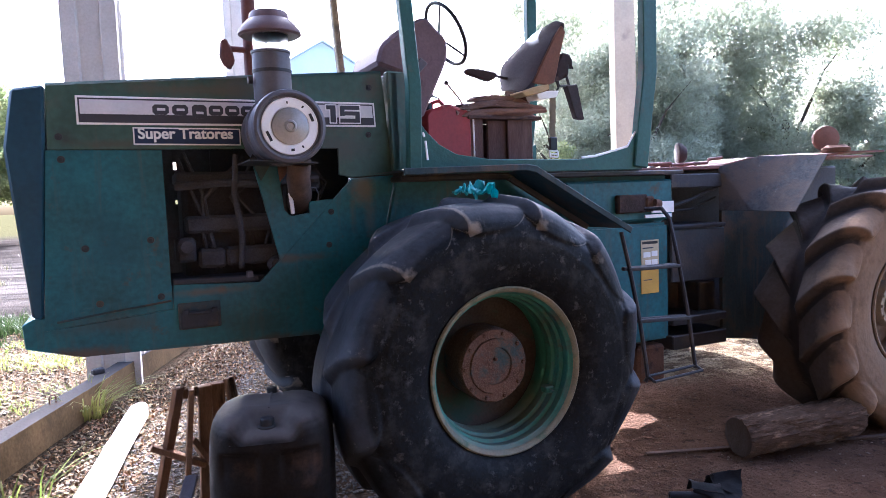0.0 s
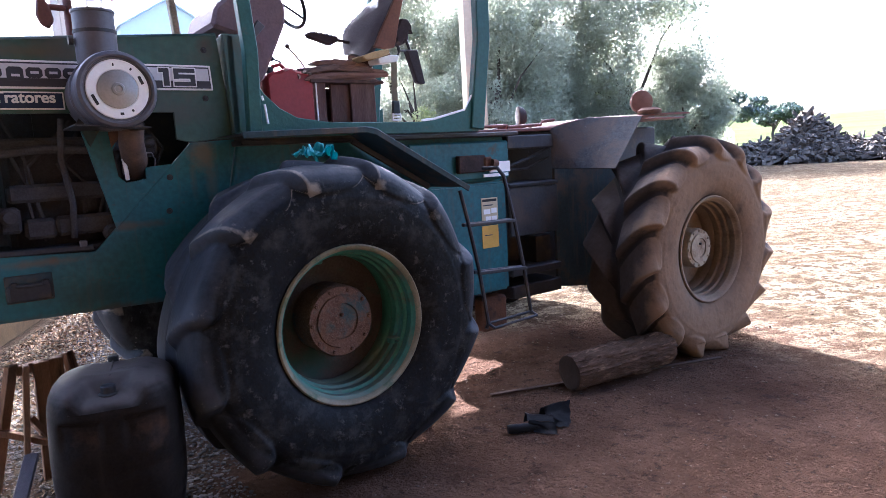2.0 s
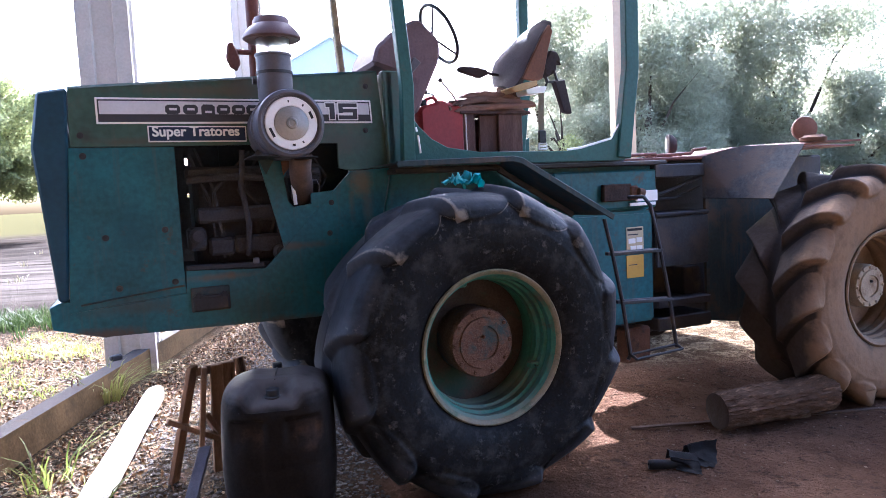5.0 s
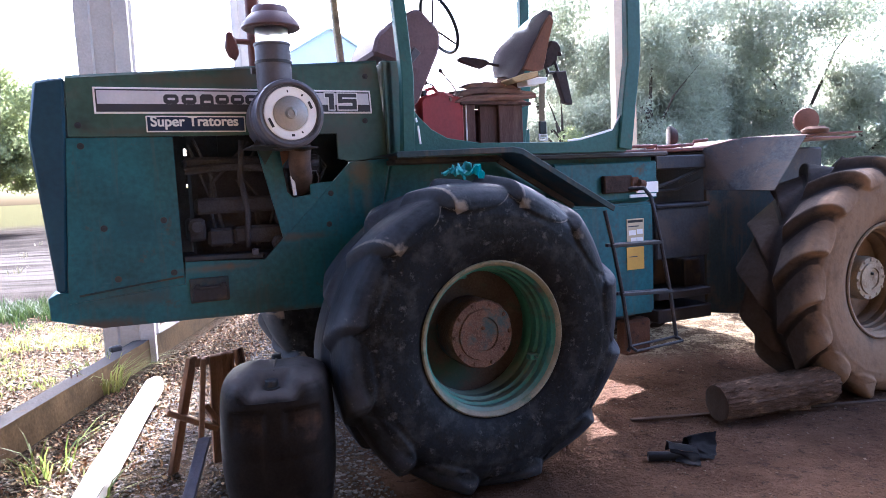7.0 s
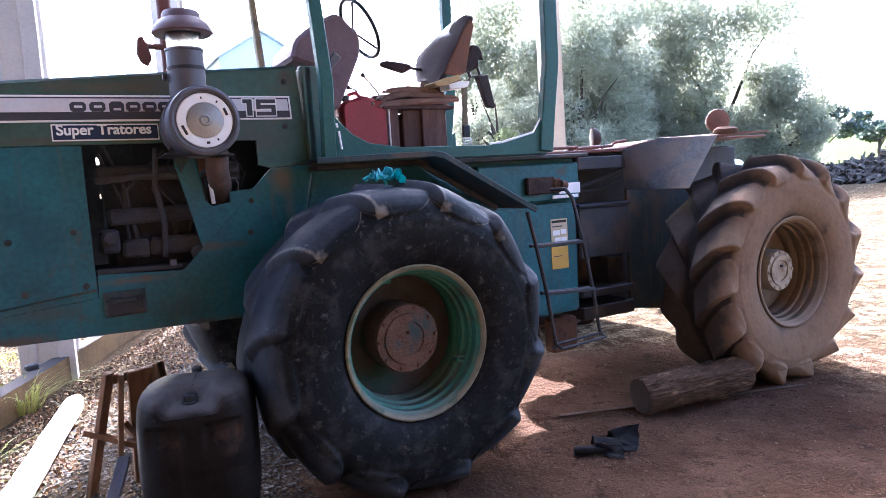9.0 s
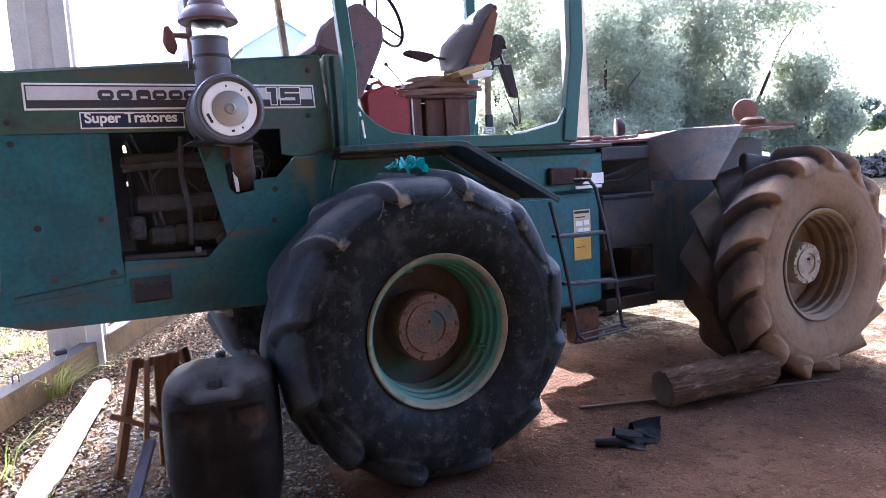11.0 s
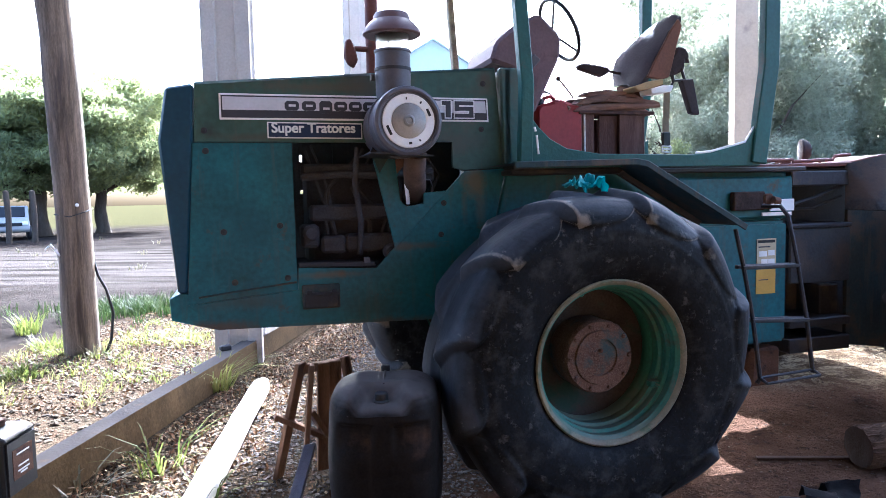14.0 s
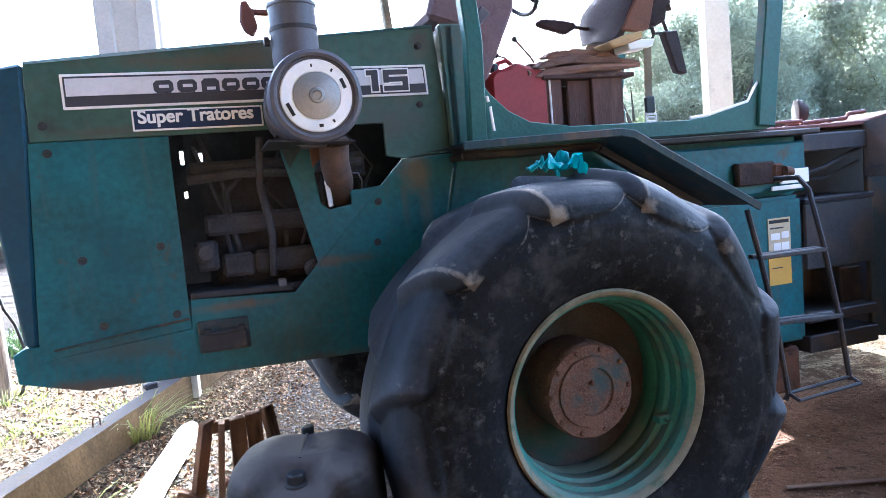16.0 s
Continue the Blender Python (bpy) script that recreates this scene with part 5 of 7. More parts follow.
ch2 = link("fender_brace", bm, M_DARKSTEEL, fend)
for c in fend.children:
    c.matrix_parent_inverse = Matrix.Identity(4)

# dashboard, steering, levers
bm = bmesh.new()
prism(bm, [(-0.235, 2.44), (-0.20, 2.55), (-0.06, 2.665), (0.07, 2.735), (0.115, 2.715), (0.165, 2.66), (0.225, 2.615), (0.235, 2.56), (0.22, 2.47), (0.05, 2.13), (-0.08, 2.13), (-0.1, 2.40)], 0.12, 0.62, bevel=0.02)
rough_up(bm, 0.006, 9)
dash = tpart("dashboard", bm, M_DASH, "faded plum dashboard cowl")
bm = bmesh.new()
prism(bm, [(-0.023, 2.395), (0.039, 2.487), (0.082, 2.45), (-0.009, 2.355)], 0.10, 0.125, bevel=0.004)
lid = link("fuse_lid", bm, M_GREYMETAL, dash)
bm = bmesh.new()
tube(bm, [(0.18, 0.37, 2.60), (0.30, 0.37, 2.68)], 0.02, 12)
link("steering_column", bm, M_BLACK, dash)
for c in dash.children:
    c.matrix_parent_inverse = Matrix.Identity(4)
SW = Matrix.Translation((0.335, 0.37, 2.70)) @ pose(0, 0, 0, 0, 62, 0)
bm = bmesh.new()
ring = [SW @ Vector((0.205 * math.cos(a), 0.205 * math.sin(a), 0)) for a in [2 * math.pi * k / 40 for k in range(41)]]
tube(bm, ring, 0.013, 10, caps=False)
sw = tpart("steering_wheel", bm, M_BLACK, "thin black steering wheel")
for a in (90, 210, 330):
    bm = bmesh.new()
    tube(bm, [SW @ Vector((0.02 * math.cos(radians(a)), 0.02 * math.sin(radians(a)), -0.05)), SW @ Vector((0.2 * math.cos(radians(a)), 0.2 * math.sin(radians(a)), 0))], 0.008, 8)
    link("spoke", bm, M_BLACK, sw).matrix_parent_inverse = Matrix.Identity(4)
for pts in ([(0.62, 0.50, 1.82), (0.52, 0.5, 2.25), (0.479, 0.5, 2.315), (0.389, 0.5, 2.414)], [(0.40, 0.50, 1.82), (0.36, 0.50, 2.25), (0.328, 0.50, 2.312), (0.273, 0.50, 2.329)]):
    bm = bmesh.new()
    tube(bm, pts, 0.007, 8)
    lev = tpart("lever", bm, M_DARKSTEEL)
    bm = bmesh.new()
    bmesh.ops.create_uvsphere(bm, u_segments=12, v_segments=8, radius=0.017, matrix=Matrix.Translation(pts[-1]))
    link("knob", bm, M_BLACK, lev).matrix_parent_inverse = Matrix.Identity(4)

# seat: cushion slung between two edges, rusty side shell, torn foam, arm rest, hanging pad and strap
bm = bmesh.new()
near = [(0.775, 2.311), (0.866, 2.39), (0.948, 2.539), (1.039, 2.689), (1.1, 2.779), (1.125, 2.785)]
farp = [(0.86, 2.374), (0.849, 2.471), (0.873, 2.569), (1.063, 2.741), (1.24, 2.86), (1.27, 2.87)]
N = 8
rows = []
for (x0, z0), (x1, z1) in zip(near, farp):
    row = []
    for j in range(N + 1):
        f = j / N
        sag = -0.035 * math.sin(math.pi * f)
        row.append(bm.verts.new((x0 + (x1 - x0) * f + sag * 0.6, 0.18 + 0.40 * f, z0 + (z1 - z0) * f - sag * 0.4)))
    rows.append(row)
for p, q in zip(rows, rows[1:]):
    for j in range(N):
        bm.faces.new((p[j], p[j + 1], q[j + 1], q[j]))
bmesh.ops.recalc_face_normals(bm, faces=bm.faces)
bmesh.ops.subdivide_edges(bm, edges=bm.edges[:], cuts=2, use_grid_fill=True)
bmesh.ops.smooth_vert(bm, verts=bm.verts, factor=0.5, use_axis_x=True, use_axis_y=True, use_axis_z=True)
rough_up(bm, 0.012, 6)
bmesh.ops.solidify(bm, geom=bm.faces[:], thickness=0.035)
seat = tpart("seat", bm, M_SEAT, "torn dark vinyl tractor seat", 60)
bm = bmesh.new()
prism(bm, [(0.86, 2.38), (0.948, 2.532), (1.033, 2.678), (1.095, 2.765), (1.125, 2.72), (1.085, 2.59), (1.05, 2.46), (1.028, 2.385), (0.975, 2.368)], 0.17, 0.20, bevel=0.006)
rough_up(bm, 0.004, 12)
link("seat_shell", bm, M_SEATBACK, seat, "rust-brown seat shell")
bm = bmesh.new()
prism(bm, [(0.752, 2.315), (0.85, 2.345), (0.962, 2.369), (0.966, 2.333), (0.86, 2.30), (0.779, 2.286)], 0.14, 0.30, bevel=0.006)
rough_up(bm, 0.006, 22)
link("torn_foam", bm, M_FOAM, seat, "yellowed torn foam")
bm = bmesh.new()
prism(bm, [(0.88, 2.305), (0.965, 2.328), (1.055, 2.331), (1.034, 2.289), (0.889, 2.272)], 0.16, 0.30, bevel=0.005)
rough_up(bm, 0.004, 18)
link("seat_base", bm, M_LABELWHITE, seat, "pale broken seat base")
bm = bmesh.new()
prism(bm, [(0.501, 2.494), (0.54, 2.508), (0.65, 2.50), (0.741, 2.485), (0.744, 2.455), (0.68, 2.423), (0.51, 2.469)], 0.43, 0.48, bevel=0.01)
tube(bm, [(0.735, 0.455, 2.468), (0.80, 0.455, 2.455), (0.90, 0.455, 2.45)], 0.010, 8)
link("armrest", bm, M_SEAT, seat, "dark padded arm rest")
bm = bmesh.new()
prism(bm, [(1.055, 2.43), (1.075, 2.52), (1.121, 2.593), (1.16, 2.575), (1.198, 2.536), (1.192, 2.51), (1.205, 2.488), (1.16, 2.50), (1.155, 2.45), (1.135, 2.417), (1.12, 2.44), (1.095, 2.40)], 0.19, 0.34, bevel=0.008)
bmesh.ops.subdivide_edges(bm, edges=bm.edges[:], cuts=1, use_grid_fill=True)
rough_up(bm, 0.014, 16)
link("torn_cover", bm, M_SEAT, seat)
bm = bmesh.new()
prism(bm, [(1.164, 2.381), (1.255, 2.39), (1.306, 2.162), (1.30, 2.150), (1.239, 2.159)], 0.23, 0.28, bevel=0.006)
rough_up(bm, 0.004, 14)
link("backrest_pad", bm, M_SEAT, seat, "hanging dark padded flap")
bm = bmesh.new()
tube(bm, [(1.155, 0.25, 2.50), (1.172, 0.25, 2.46), (1.205, 0.25, 2.37)], 0.010, 6)
tube(bm, [(1.20, 0.25, 2.382), (1.114, 0.25, 2.376), (1.09, 0.25, 2.33), (1.071, 0.25, 2.287)], 0.009, 6)
tube(bm, [(1.10, 0.25, 2.42), (1.114, 0.25, 2.372)], 0.012, 6)
link("pad_arm", bm, M_BLACK, seat)
bm = bmesh.new()
for a, b in zip([(1.026, 0.20, 2.31), (1.024, 0.195, 2.22), (1.020, 0.20, 2.12), (1.017, 0.20, 2.02)], [(1.024, 0.195, 2.22), (1.020, 0.20, 2.12), (1.017, 0.20, 2.02)]):
    c = (Vector(a) + Vector(b)) / 2
    box(bm, c, (0.046, 0.005, abs(a[2] - b[2]) + 0.002))
strap = link("seat_strap", bm, M_STRAP, seat, "khaki seat strap")
bm = bmesh.new()
box(bm, (1.020, 0.197, 1.985), (0.060, 0.022, 0.088), bevel=0.006)
link("buckle_cover", bm, M_BLACK, seat)
bm = bmesh.new()
for a, b in (((0.99, 0.195, 1.938), (1.054, 0.195, 1.936)), ((0.99, 0.195, 1.938), (0.99, 0.195, 1.898)), ((1.054, 0.195, 1.936), (1.054, 0.195, 1.896)), ((0.99, 0.195, 1.898), (1.054, 0.195, 1.896)), ((1.0, 0.195, 1.917), (1.045, 0.195, 1.917))):
    tube(bm, [a, b], 0.006, 6)
link("buckle", bm, M_SILVER, seat, "steel buckle")
bm = bmesh.new()
tube(bm, [(0.93, 0.42, 1.81), (0.93, 0.42, 2.36)], 0.05, 14)
box(bm, (0.95, 0.40, 2.35), (0.22, 0.24, 0.05), bevel=0.01)
link("seat_post", bm, M_RUST, seat)
for c in seat.children:
    c.matrix_parent_inverse = Matrix.Identity(4)

# ---- tank, ladder, rear frame ----
bm = bmesh.new()
box(bm, (1.335, 0.10, 1.03), (0.81, 0.40, 0.80), bevel=0.02, seg=2)
tank = tpart("fuel_tank", bm, M_TEAL, "teal fuel tank with yellow labels")
bm = bmesh.new()
box(bm, (1.34, -0.03, 1.585), (0.87, 0.146, 0.27), bevel=0.012)
link("tank_top", bm, M_TEAL, tank)
for x0, x1, z0, z1, m_, lb in ((1.493, 1.643, 1.318, 1.128, M_CREAMLABEL, "cream label, faded print"), (1.490, 1.640, 1.118, 0.958, M_YELLOW, "yellow label")):
    bm = bmesh.new()
    box(bm, ((x0 + x1) / 2, -0.103, (z0 + z1) / 2), (x1 - x0, 0.004, z0 - z1))
    lab = link("label", bm, m_, tank, lb, smooth=0)
for x, z, w, h, m_ in ((1.567, 1.300, 0.13, 0.018, M_BLACK), (1.55, 1.265, 0.09, 0.008, M_CHAR), (1.54, 1.22, 0.06, 0.035, M_LABELWHITE), (1.605, 1.225, 0.05, 0.035, M_LABELWHITE), (1.55, 1.165, 0.05, 0.04, M_LABELWHITE), (1.605, 1.165, 0.05, 0.04, M_LABELWHITE), (1.545, 1.05, 0.07, 0.006, M_CHAR)):
    bm = bmesh.new()
    box(bm, (x, -0.106, z), (w, 0.003, h))
    link("print_bar", bm, m_, tank, smooth=0)
bm = bmesh.new()
box(bm, (1.655, -0.135, 1.535), (0.19, 0.012, 0.075), bevel=0.002)
box(bm, (1.615, -0.135, 1.478), (0.23, 0.012, 0.022), bevel=0.002)
link("white_patch", bm, M_LABELWHITE, tank, "white painted patch", smooth=0)
bm = bmesh.new()
box(bm, (1.40, -0.125, 1.565), (0.24, 0.045, 0.12), bevel=0.008)
link("battery_bracket", bm, M_RUSTDARK, tank)
bm = bmesh.new()
box(bm, (1.535, -0.13, 1.56), (0.07, 0.06, 0.10), bevel=0.01)
tube(bm, [(1.55, -0.17, 1.565), (1.595, -0.17, 1.555)], 0.03, 12)
link("filler_neck", bm, M_RUST, tank)
for c in tank.children:
    c.matrix_parent_inverse = Matrix.Identity(4)

LY = -0.50
ladder = new("ladder")
ladder.parent = tractor
ladder.matrix_parent_inverse = TRAC_INV
ladder["label"] = "thin steel step ladder, bent"
for pts in ([(1.028, LY + 0.03, 1.412), (1.062, LY, 1.189), (1.105, LY - 0.03, 0.882), (1.14, LY - 0.05, 0.548), (1.12, LY - 0.05, 0.52)],
            [(1.36, LY + 0.20, 1.535), (1.385, LY + 0.08, 1.535), (1.405, LY + 0.04, 1.476), (1.437, LY, 1.218), (1.485, LY - 0.03, 0.863), (1.515, LY - 0.05, 0.548)]):
    bm = bmesh.new()
    tube(bm, pts, 0.013, 8)
    link("rail", bm, M_DARKSTEEL, ladder)
for x0, z0, x1, z1, dy0 in ((1.060, 1.19, 1.445, 1.185, 0.0), (1.103, 0.882, 1.490, 0.863, -0.03)):
    for dy in (0.0, 0.05):
        bm = bmesh.new()
        box(bm, ((x0 + x1) / 2, LY + dy + dy0, (z0 + z1) / 2), (x1 - x0 + 0.02, 0.03, 0.022), rot=(0, math.degrees(math.atan2(z0 - z1, x1 - x0)), 0), bevel=0.004)
        link("step", bm, M_DARKSTEEL, ladder)
for pts in ([(1.14, LY - 0.05, 0.55), (1.515, LY - 0.05, 0.565)], [(1.13, LY - 0.12, 0.535), (1.50, LY - 0.12, 0.55)], [(1.13, LY - 0.12, 0.535), (1.14, LY - 0.05, 0.55)], [(1.50, LY - 0.12, 0.55), (1.515, LY - 0.05, 0.565)]):
    bm = bmesh.new()
    tube(bm, pts, 0.009, 6)
    link("brace", bm, M_DARKSTEEL, ladder)

# rear half: frame, deck, side plates
bm = bmesh.new()
prism(bm, [(1.83, 1.69), (1.83, 0.62), (2.36, 0.53), (2.95, 0.45), (3.9, 0.55), (4.05, 1.2), (4.05, 1.80), (2.3, 1.80), (2.3, 1.70)], 0.32, FAR, bevel=0.015)
tpart("rear_frame", bm, M_DARKSTEEL, "dark rear frame")
bm = bmesh.new()
prism(bm, [(2.335, 1.80), (2.335, 0.54), (2.62, 0.50), (2.86, 0.455), (2.95, 0.9), (3.0, 1.3), (3.09, 1.436), (3.0, 1.5), (2.6, 1.80)], 0.0, 0.03, bevel=0.006)
tpart("rear_side_plate", bm, M_DUSTYTEAL, "dusty dark teal side plate")
for c, sz, nm in (((2.08, 0.14, 1.705), (0.52, 0.36, 0.10), "bay_beam"), ((2.08, 0.14, 1.385), (0.52, 0.36, 0.03), "bay_shelf"), ((2.08, 0.14, 0.72), (0.52, 0.36, 0.06), "bay_shelf"), ((2.08, 0.14, 0.57), (0.52, 0.36, 0.10), "bay_beam"),
                  ((2.08, 0.30, 1.2), (0.52, 0.03, 1.2), "bay_back"), ((2.26, 0.18, 0.85), (0.16, 0.22, 0.22), "bay_box"), ((2.08, -0.02, 1.18), (0.51, 0.02, 0.37), "bay_panel"), ((2.08, 0.0, 1.385), (0.51, 0.08, 0.02), "bay_ledge")):
    bm = bmesh.new()
    box(bm, c, sz, bevel=0.008)
    tpart(nm, bm, M_GUARDDARK if nm in ("bay_panel", "bay_ledge") else M_DARKSTEEL)
bm = bmesh.new()
tube(bm, [(1.84, 0.02, 1.52), (2.05, 0.02, 1.57), (2.33, 0.05, 1.65)], 0.014, 8)
tube(bm, [(1.84, 0.06, 1.50), (2.1, 0.06, 1.50), (2.33, 0.05, 1.58)], 0.01, 8)
tpart("hydraulic_hose", bm, M_DARKSTEEL)
def quad_plate(name, corners, t, material, label):
    """A bent sheet through rows of corners, t thick."""
    bm = bmesh.new()
    rows = [[bm.verts.new(c) for c in row] for row in corners]
    for p, q in zip(rows, rows[1:]):
        for k in range(len(p) - 1):
            bm.faces.new((p[k], p[k + 1], q[k + 1], q[k]))
    bmesh.ops.recalc_face_normals(bm, faces=bm.faces)
    bmesh.ops.solidify(bm, geom=bm.faces[:], thickness=t)
    return tpart(name, bm, material, label)


for mir, lb in ((1, "scuffed grey front plate of the rear fender"), (-1, "front plate of the far rear fender")):
    def my(y, mir=mir):
        return y if mir > 0 else 2 * CY - y
    quad_plate("rear_guard", [[(2.285, my(-0.02), 1.795), (2.59, my(-0.12), 1.862), (2.745, my(-0.535), 1.842)], [(2.313, my(0.0), 1.484), (2.365, my(-0.25), 1.478), (2.41, my(-0.55), 1.470)]], 0.008, M_GUARD, lb)
    quad_plate("rear_fender", [[(2.59, my(-0.10), 1.868), (2.745, my(-0.54), 1.848)], [(2.90, my(0.0), 1.872), (2.95, my(-0.54), 1.868)], [(3.40, my(0.0), 1.874), (3.34, my(-0.54), 1.872)]], 0.012, M_REDOX, "thin rusty fender top")
bm = bmesh.new()
prism(bm, [(2.34, 1.80), (2.345, 1.815), (2.63, 1.865), (4.05, 1.872), (4.05, 1.856), (2.63, 1.850)], 0.0, 0.84, bevel=0.003)
tpart("rear_deck", bm, M_REDOX, "thin rusty rear deck plate")
bm = bmesh.new()
prism(bm, [(1.47, 1.775), (1.47, 1.80), (2.34, 1.81), (2.34, 1.785)], -0.03, 0.9, bevel=0.004)
tpart("deck_step", bm, M_REDOX, "rust-red deck strip")
bm = bmesh.new()
for pts in ([(1.60, 0.0, 1.80), (1.60, 0.0, 1.825), (1.86, 0.0, 1.83), (1.86, 0.0, 1.80)], [(1.86, 0.1, 1.82), (2.30, 0.1, 1.835), (2.32, 0.1, 1.86), (2.45, 0.1, 1.87)],
            [(2.0, 0.2, 1.80), (2.28, 0.2, 1.84), (2.30, 0.2, 1.80)], [(1.62, 0.3, 1.80), (1.62, 0.3, 1.84), (1.76, 0.3, 1.845), (1.76, 0.3, 1.80)]):
    tube(bm, pts, 0.012, 8)
tpart("deck_rail", bm, M_REDOX)
# round work lamps on the deck
for x, y, z, r, yaw, name, m_ in ((2.96, -0.36, 1.968, 0.088, -30, "work_lamp", M_LAMPBACK), (3.12, 1.22, 1.975, 0.10, 240, "work_lamp", M_RUSTDARK)):
    mm = pose(x, y, z, 90, 0, yaw)
    bm = lathe(bmesh.new(), [(0, -0.06), (r * 0.6, -0.055), (r * 0.95, -0.02), (r, 0.0), (r * 1.05, 0.01), (r, 0.025), (r * 0.9, 0.028), (0, 0.032)], mm, 28)
    lamp = tpart(name, bm, m_, "round rusty work lamp")
    bm = bmesh.new()
    tube(bm, [(x, y + 0.02, z - r), (x, y + 0.02, 1.87)], 0.014, 8)
    link("lamp_stalk", bm, M_RUST, lamp).matrix_parent_inverse = Matrix.Identity(4)
bm = lathe(bmesh.new(), [(0, 0), (0.085, 0), (0.09, 0.012), (0.09, 0.03), (0.07, 0.04), (0.06, 0.05), (0, 0.05)], pose(2.88, -0.50, 1.862), 24)
tpart("beacon_base", bm, M_RUST, "low rusty round cap")
# centre joint and underside
bm = bmesh.new()
box(bm, (1.65, CY, 0.62), (0.5, 0.4, 0.32), bevel=0.03)
tube(bm, [(1.62, CY, 0.35), (1.62, CY, 1.3)], 0.10, 16)
tpart("centre_joint", bm, M_DARKSTEEL)
bm = bmesh.new()
box(bm, (1.66, 0.05, 0.44), (0.24, 0.12, 0.26), bevel=0.02)
tpart("joint_stop", bm, M_RUST, "rusty joint stop")

# ---- loose things ----
def sheet(name, size, seed, height, folds, material, nx=22, ny=16):
    """A crumpled sheet, folded over itself, thick enough to cast a shadow."""
    bm = bmesh.new()
    grid = []
    for i in range(nx + 1):
        row = []
        for j in range(ny + 1):
            u, v = i / nx - 0.5, j / ny - 0.5
            p = Vector((u * folds, v * folds, seed))
            a = noise.noise(p)
            b = noise.noise(p * 2.3 + Vector((3, 1, 0)))
            edge = 1.0 - 0.35 * abs(noise.noise(Vector((math.atan2(v, u) * 1.5, seed, 0))))
            z = height * (0.35 + 0.9 * abs(a) + 0.4 * abs(b)) * (1 - 0.5 * (u * u + v * v) * 2)
            row.append(bm.verts.new((size[0] * u * edge + 0.12 * size[0] * b, size[1] * v * edge + 0.18 * size[1] * a, max(0.004, z))))
        grid.append(row)
    for i in range(nx):
        for j in range(ny):
            bm.faces.new((grid[i][j], grid[i + 1][j], grid[i + 1][j + 1], grid[i][j + 1]))
    bmesh.ops.solidify(bm, geom=bm.faces[:], thickness=0.003)
    return link(name, bm, material, smooth=50)


# plastic drum
def build_drum():
    d = thing("drum", (-1.08, -0.66, ground_z(-1.08, -0.66) - 0.005), "grimy black plastic drum with brown stains, standing on gravel", "drum")
    coarse = [(0.0, 0.0), (0.17, 0.0), (0.205, 0.012), (0.222, 0.05), (0.237, 0.14), (0.250, 0.24), (0.2495, 0.252), (0.255, 0.265), (0.262, 0.36), (0.264, 0.42), (0.2625, 0.432), (0.265, 0.445), (0.266, 0.49),
              (0.266, 0.53), (0.2655, 0.57), (0.2645, 0.62), (0.262, 0.665), (0.257, 0.705), (0.248, 0.738), (0.235, 0.763), (0.217, 0.780), (0.195, 0.790), (0.165, 0.796), (0.13, 0.800), (0.0, 0.803)]
    prof = []
    for (r0, h0), (r1, h1) in zip(coarse, coarse[1:]):
        k = max(1, round(math.hypot(r1 - r0, h1 - h0) / (0.010 if h0 > 0.48 else 0.03)))
        prof += [(r0 + (r1 - r0) * i / k, h0 + (h1 - h0) * i / k) for i in range(k)]
    prof.append((0.0005, 0.803))
    bm = bmesh.new()
    seg, rings = 168, []
    stain = bm.verts.layers.float.new("stain")

    def bump_of(t, w):
        t = abs(t) / w
        return 0.0 if t >= 1 else (1 - t * t) ** 2

    for r, h in prof:
        ring = []
        for k in range(seg):
            a = 2 * math.pi * k / seg
            e = (abs(math.cos(a)) ** 3 + abs(math.sin(a)) ** 3) ** (-1 / 3)
            rr = r * e * 0.995
            if h > 0.5:      # waist at the back, and a slight one at the front of the shoulder
                rr *= 1 - 0.17 * bump_of(a - math.pi / 2, 0.7) * min(1, (h - 0.5) / 0.25)
                rr *= 1 - 0.05 * bump_of(a - 1.5 * math.pi, 0.35) * smooth(h, 0.64, 0.76)
            x, y, z = rr * math.cos(a), rr * math.sin(a), h
            if y < 0:          # two shallow panels pressed into the broad front
                for cx in (-0.115, 0.125):
                    y += 0.016 * smooth(abs(x - cx), 0.092, 0.060) * smooth(h, 0.50, 0.60) * (1 - smooth(h, 0.648, 0.664))
            if h > 0.70:                 # bung well, open to the front, between two soft cheeks
                wide = 0.050 + 0.045 * smooth(-y, 0.12, 0.24)
                z -= 0.060 * smooth(abs(x + 0.005), wide + 0.065, wide - 0.01) * smooth(y, -0.07, -0.135)
                z += 0.010 * bump_of(abs(x) - 0.13, 0.10) * smooth(r, 0.22, 0.1)
            v = bm.verts.new((x, y, z))
            if y < 0:
                v[stain] = max(smooth(math.hypot((x + 0.10) / 0.11, (h - 0.585) / 0.10), 1.15, 0.35), smooth(math.hypot((x - 0.15) / 0.13, (h - 0.57) / 0.13), 1.15, 0.35))
            ring.append(v)
        rings.append(ring)
    for a, b in zip(rings, rings[1:]):
        for k in range(seg):
            k2 = (k + 1) % seg
            bm.faces.new((a[k], a[k2], b[k2], b[k]))
    bmesh.ops.remove_doubles(bm, verts=bm.verts, dist=0.0004)
    rough_up(bm, 0.007, 4)
    part("body", bm, M_DRUM, d, "", 60)
    bm = lathe(bmesh.new(), [(0, 0.03), (0.026, 0.03), (0.03, 0.026), (0.03, 0.0), (0.042, -0.004), (0.044, -0.02)], pose(-0.005, -0.145, 0.742), 20)
    part("bung", bm, M_BLACK, d, "black screw bung")
    bm = lathe(bmesh.new(), [(0, 0.035), (0.020, 0.035), (0.024, 0.03), (0.024, -0.03)], pose(-0.01, 0.165, 0.785), 16)
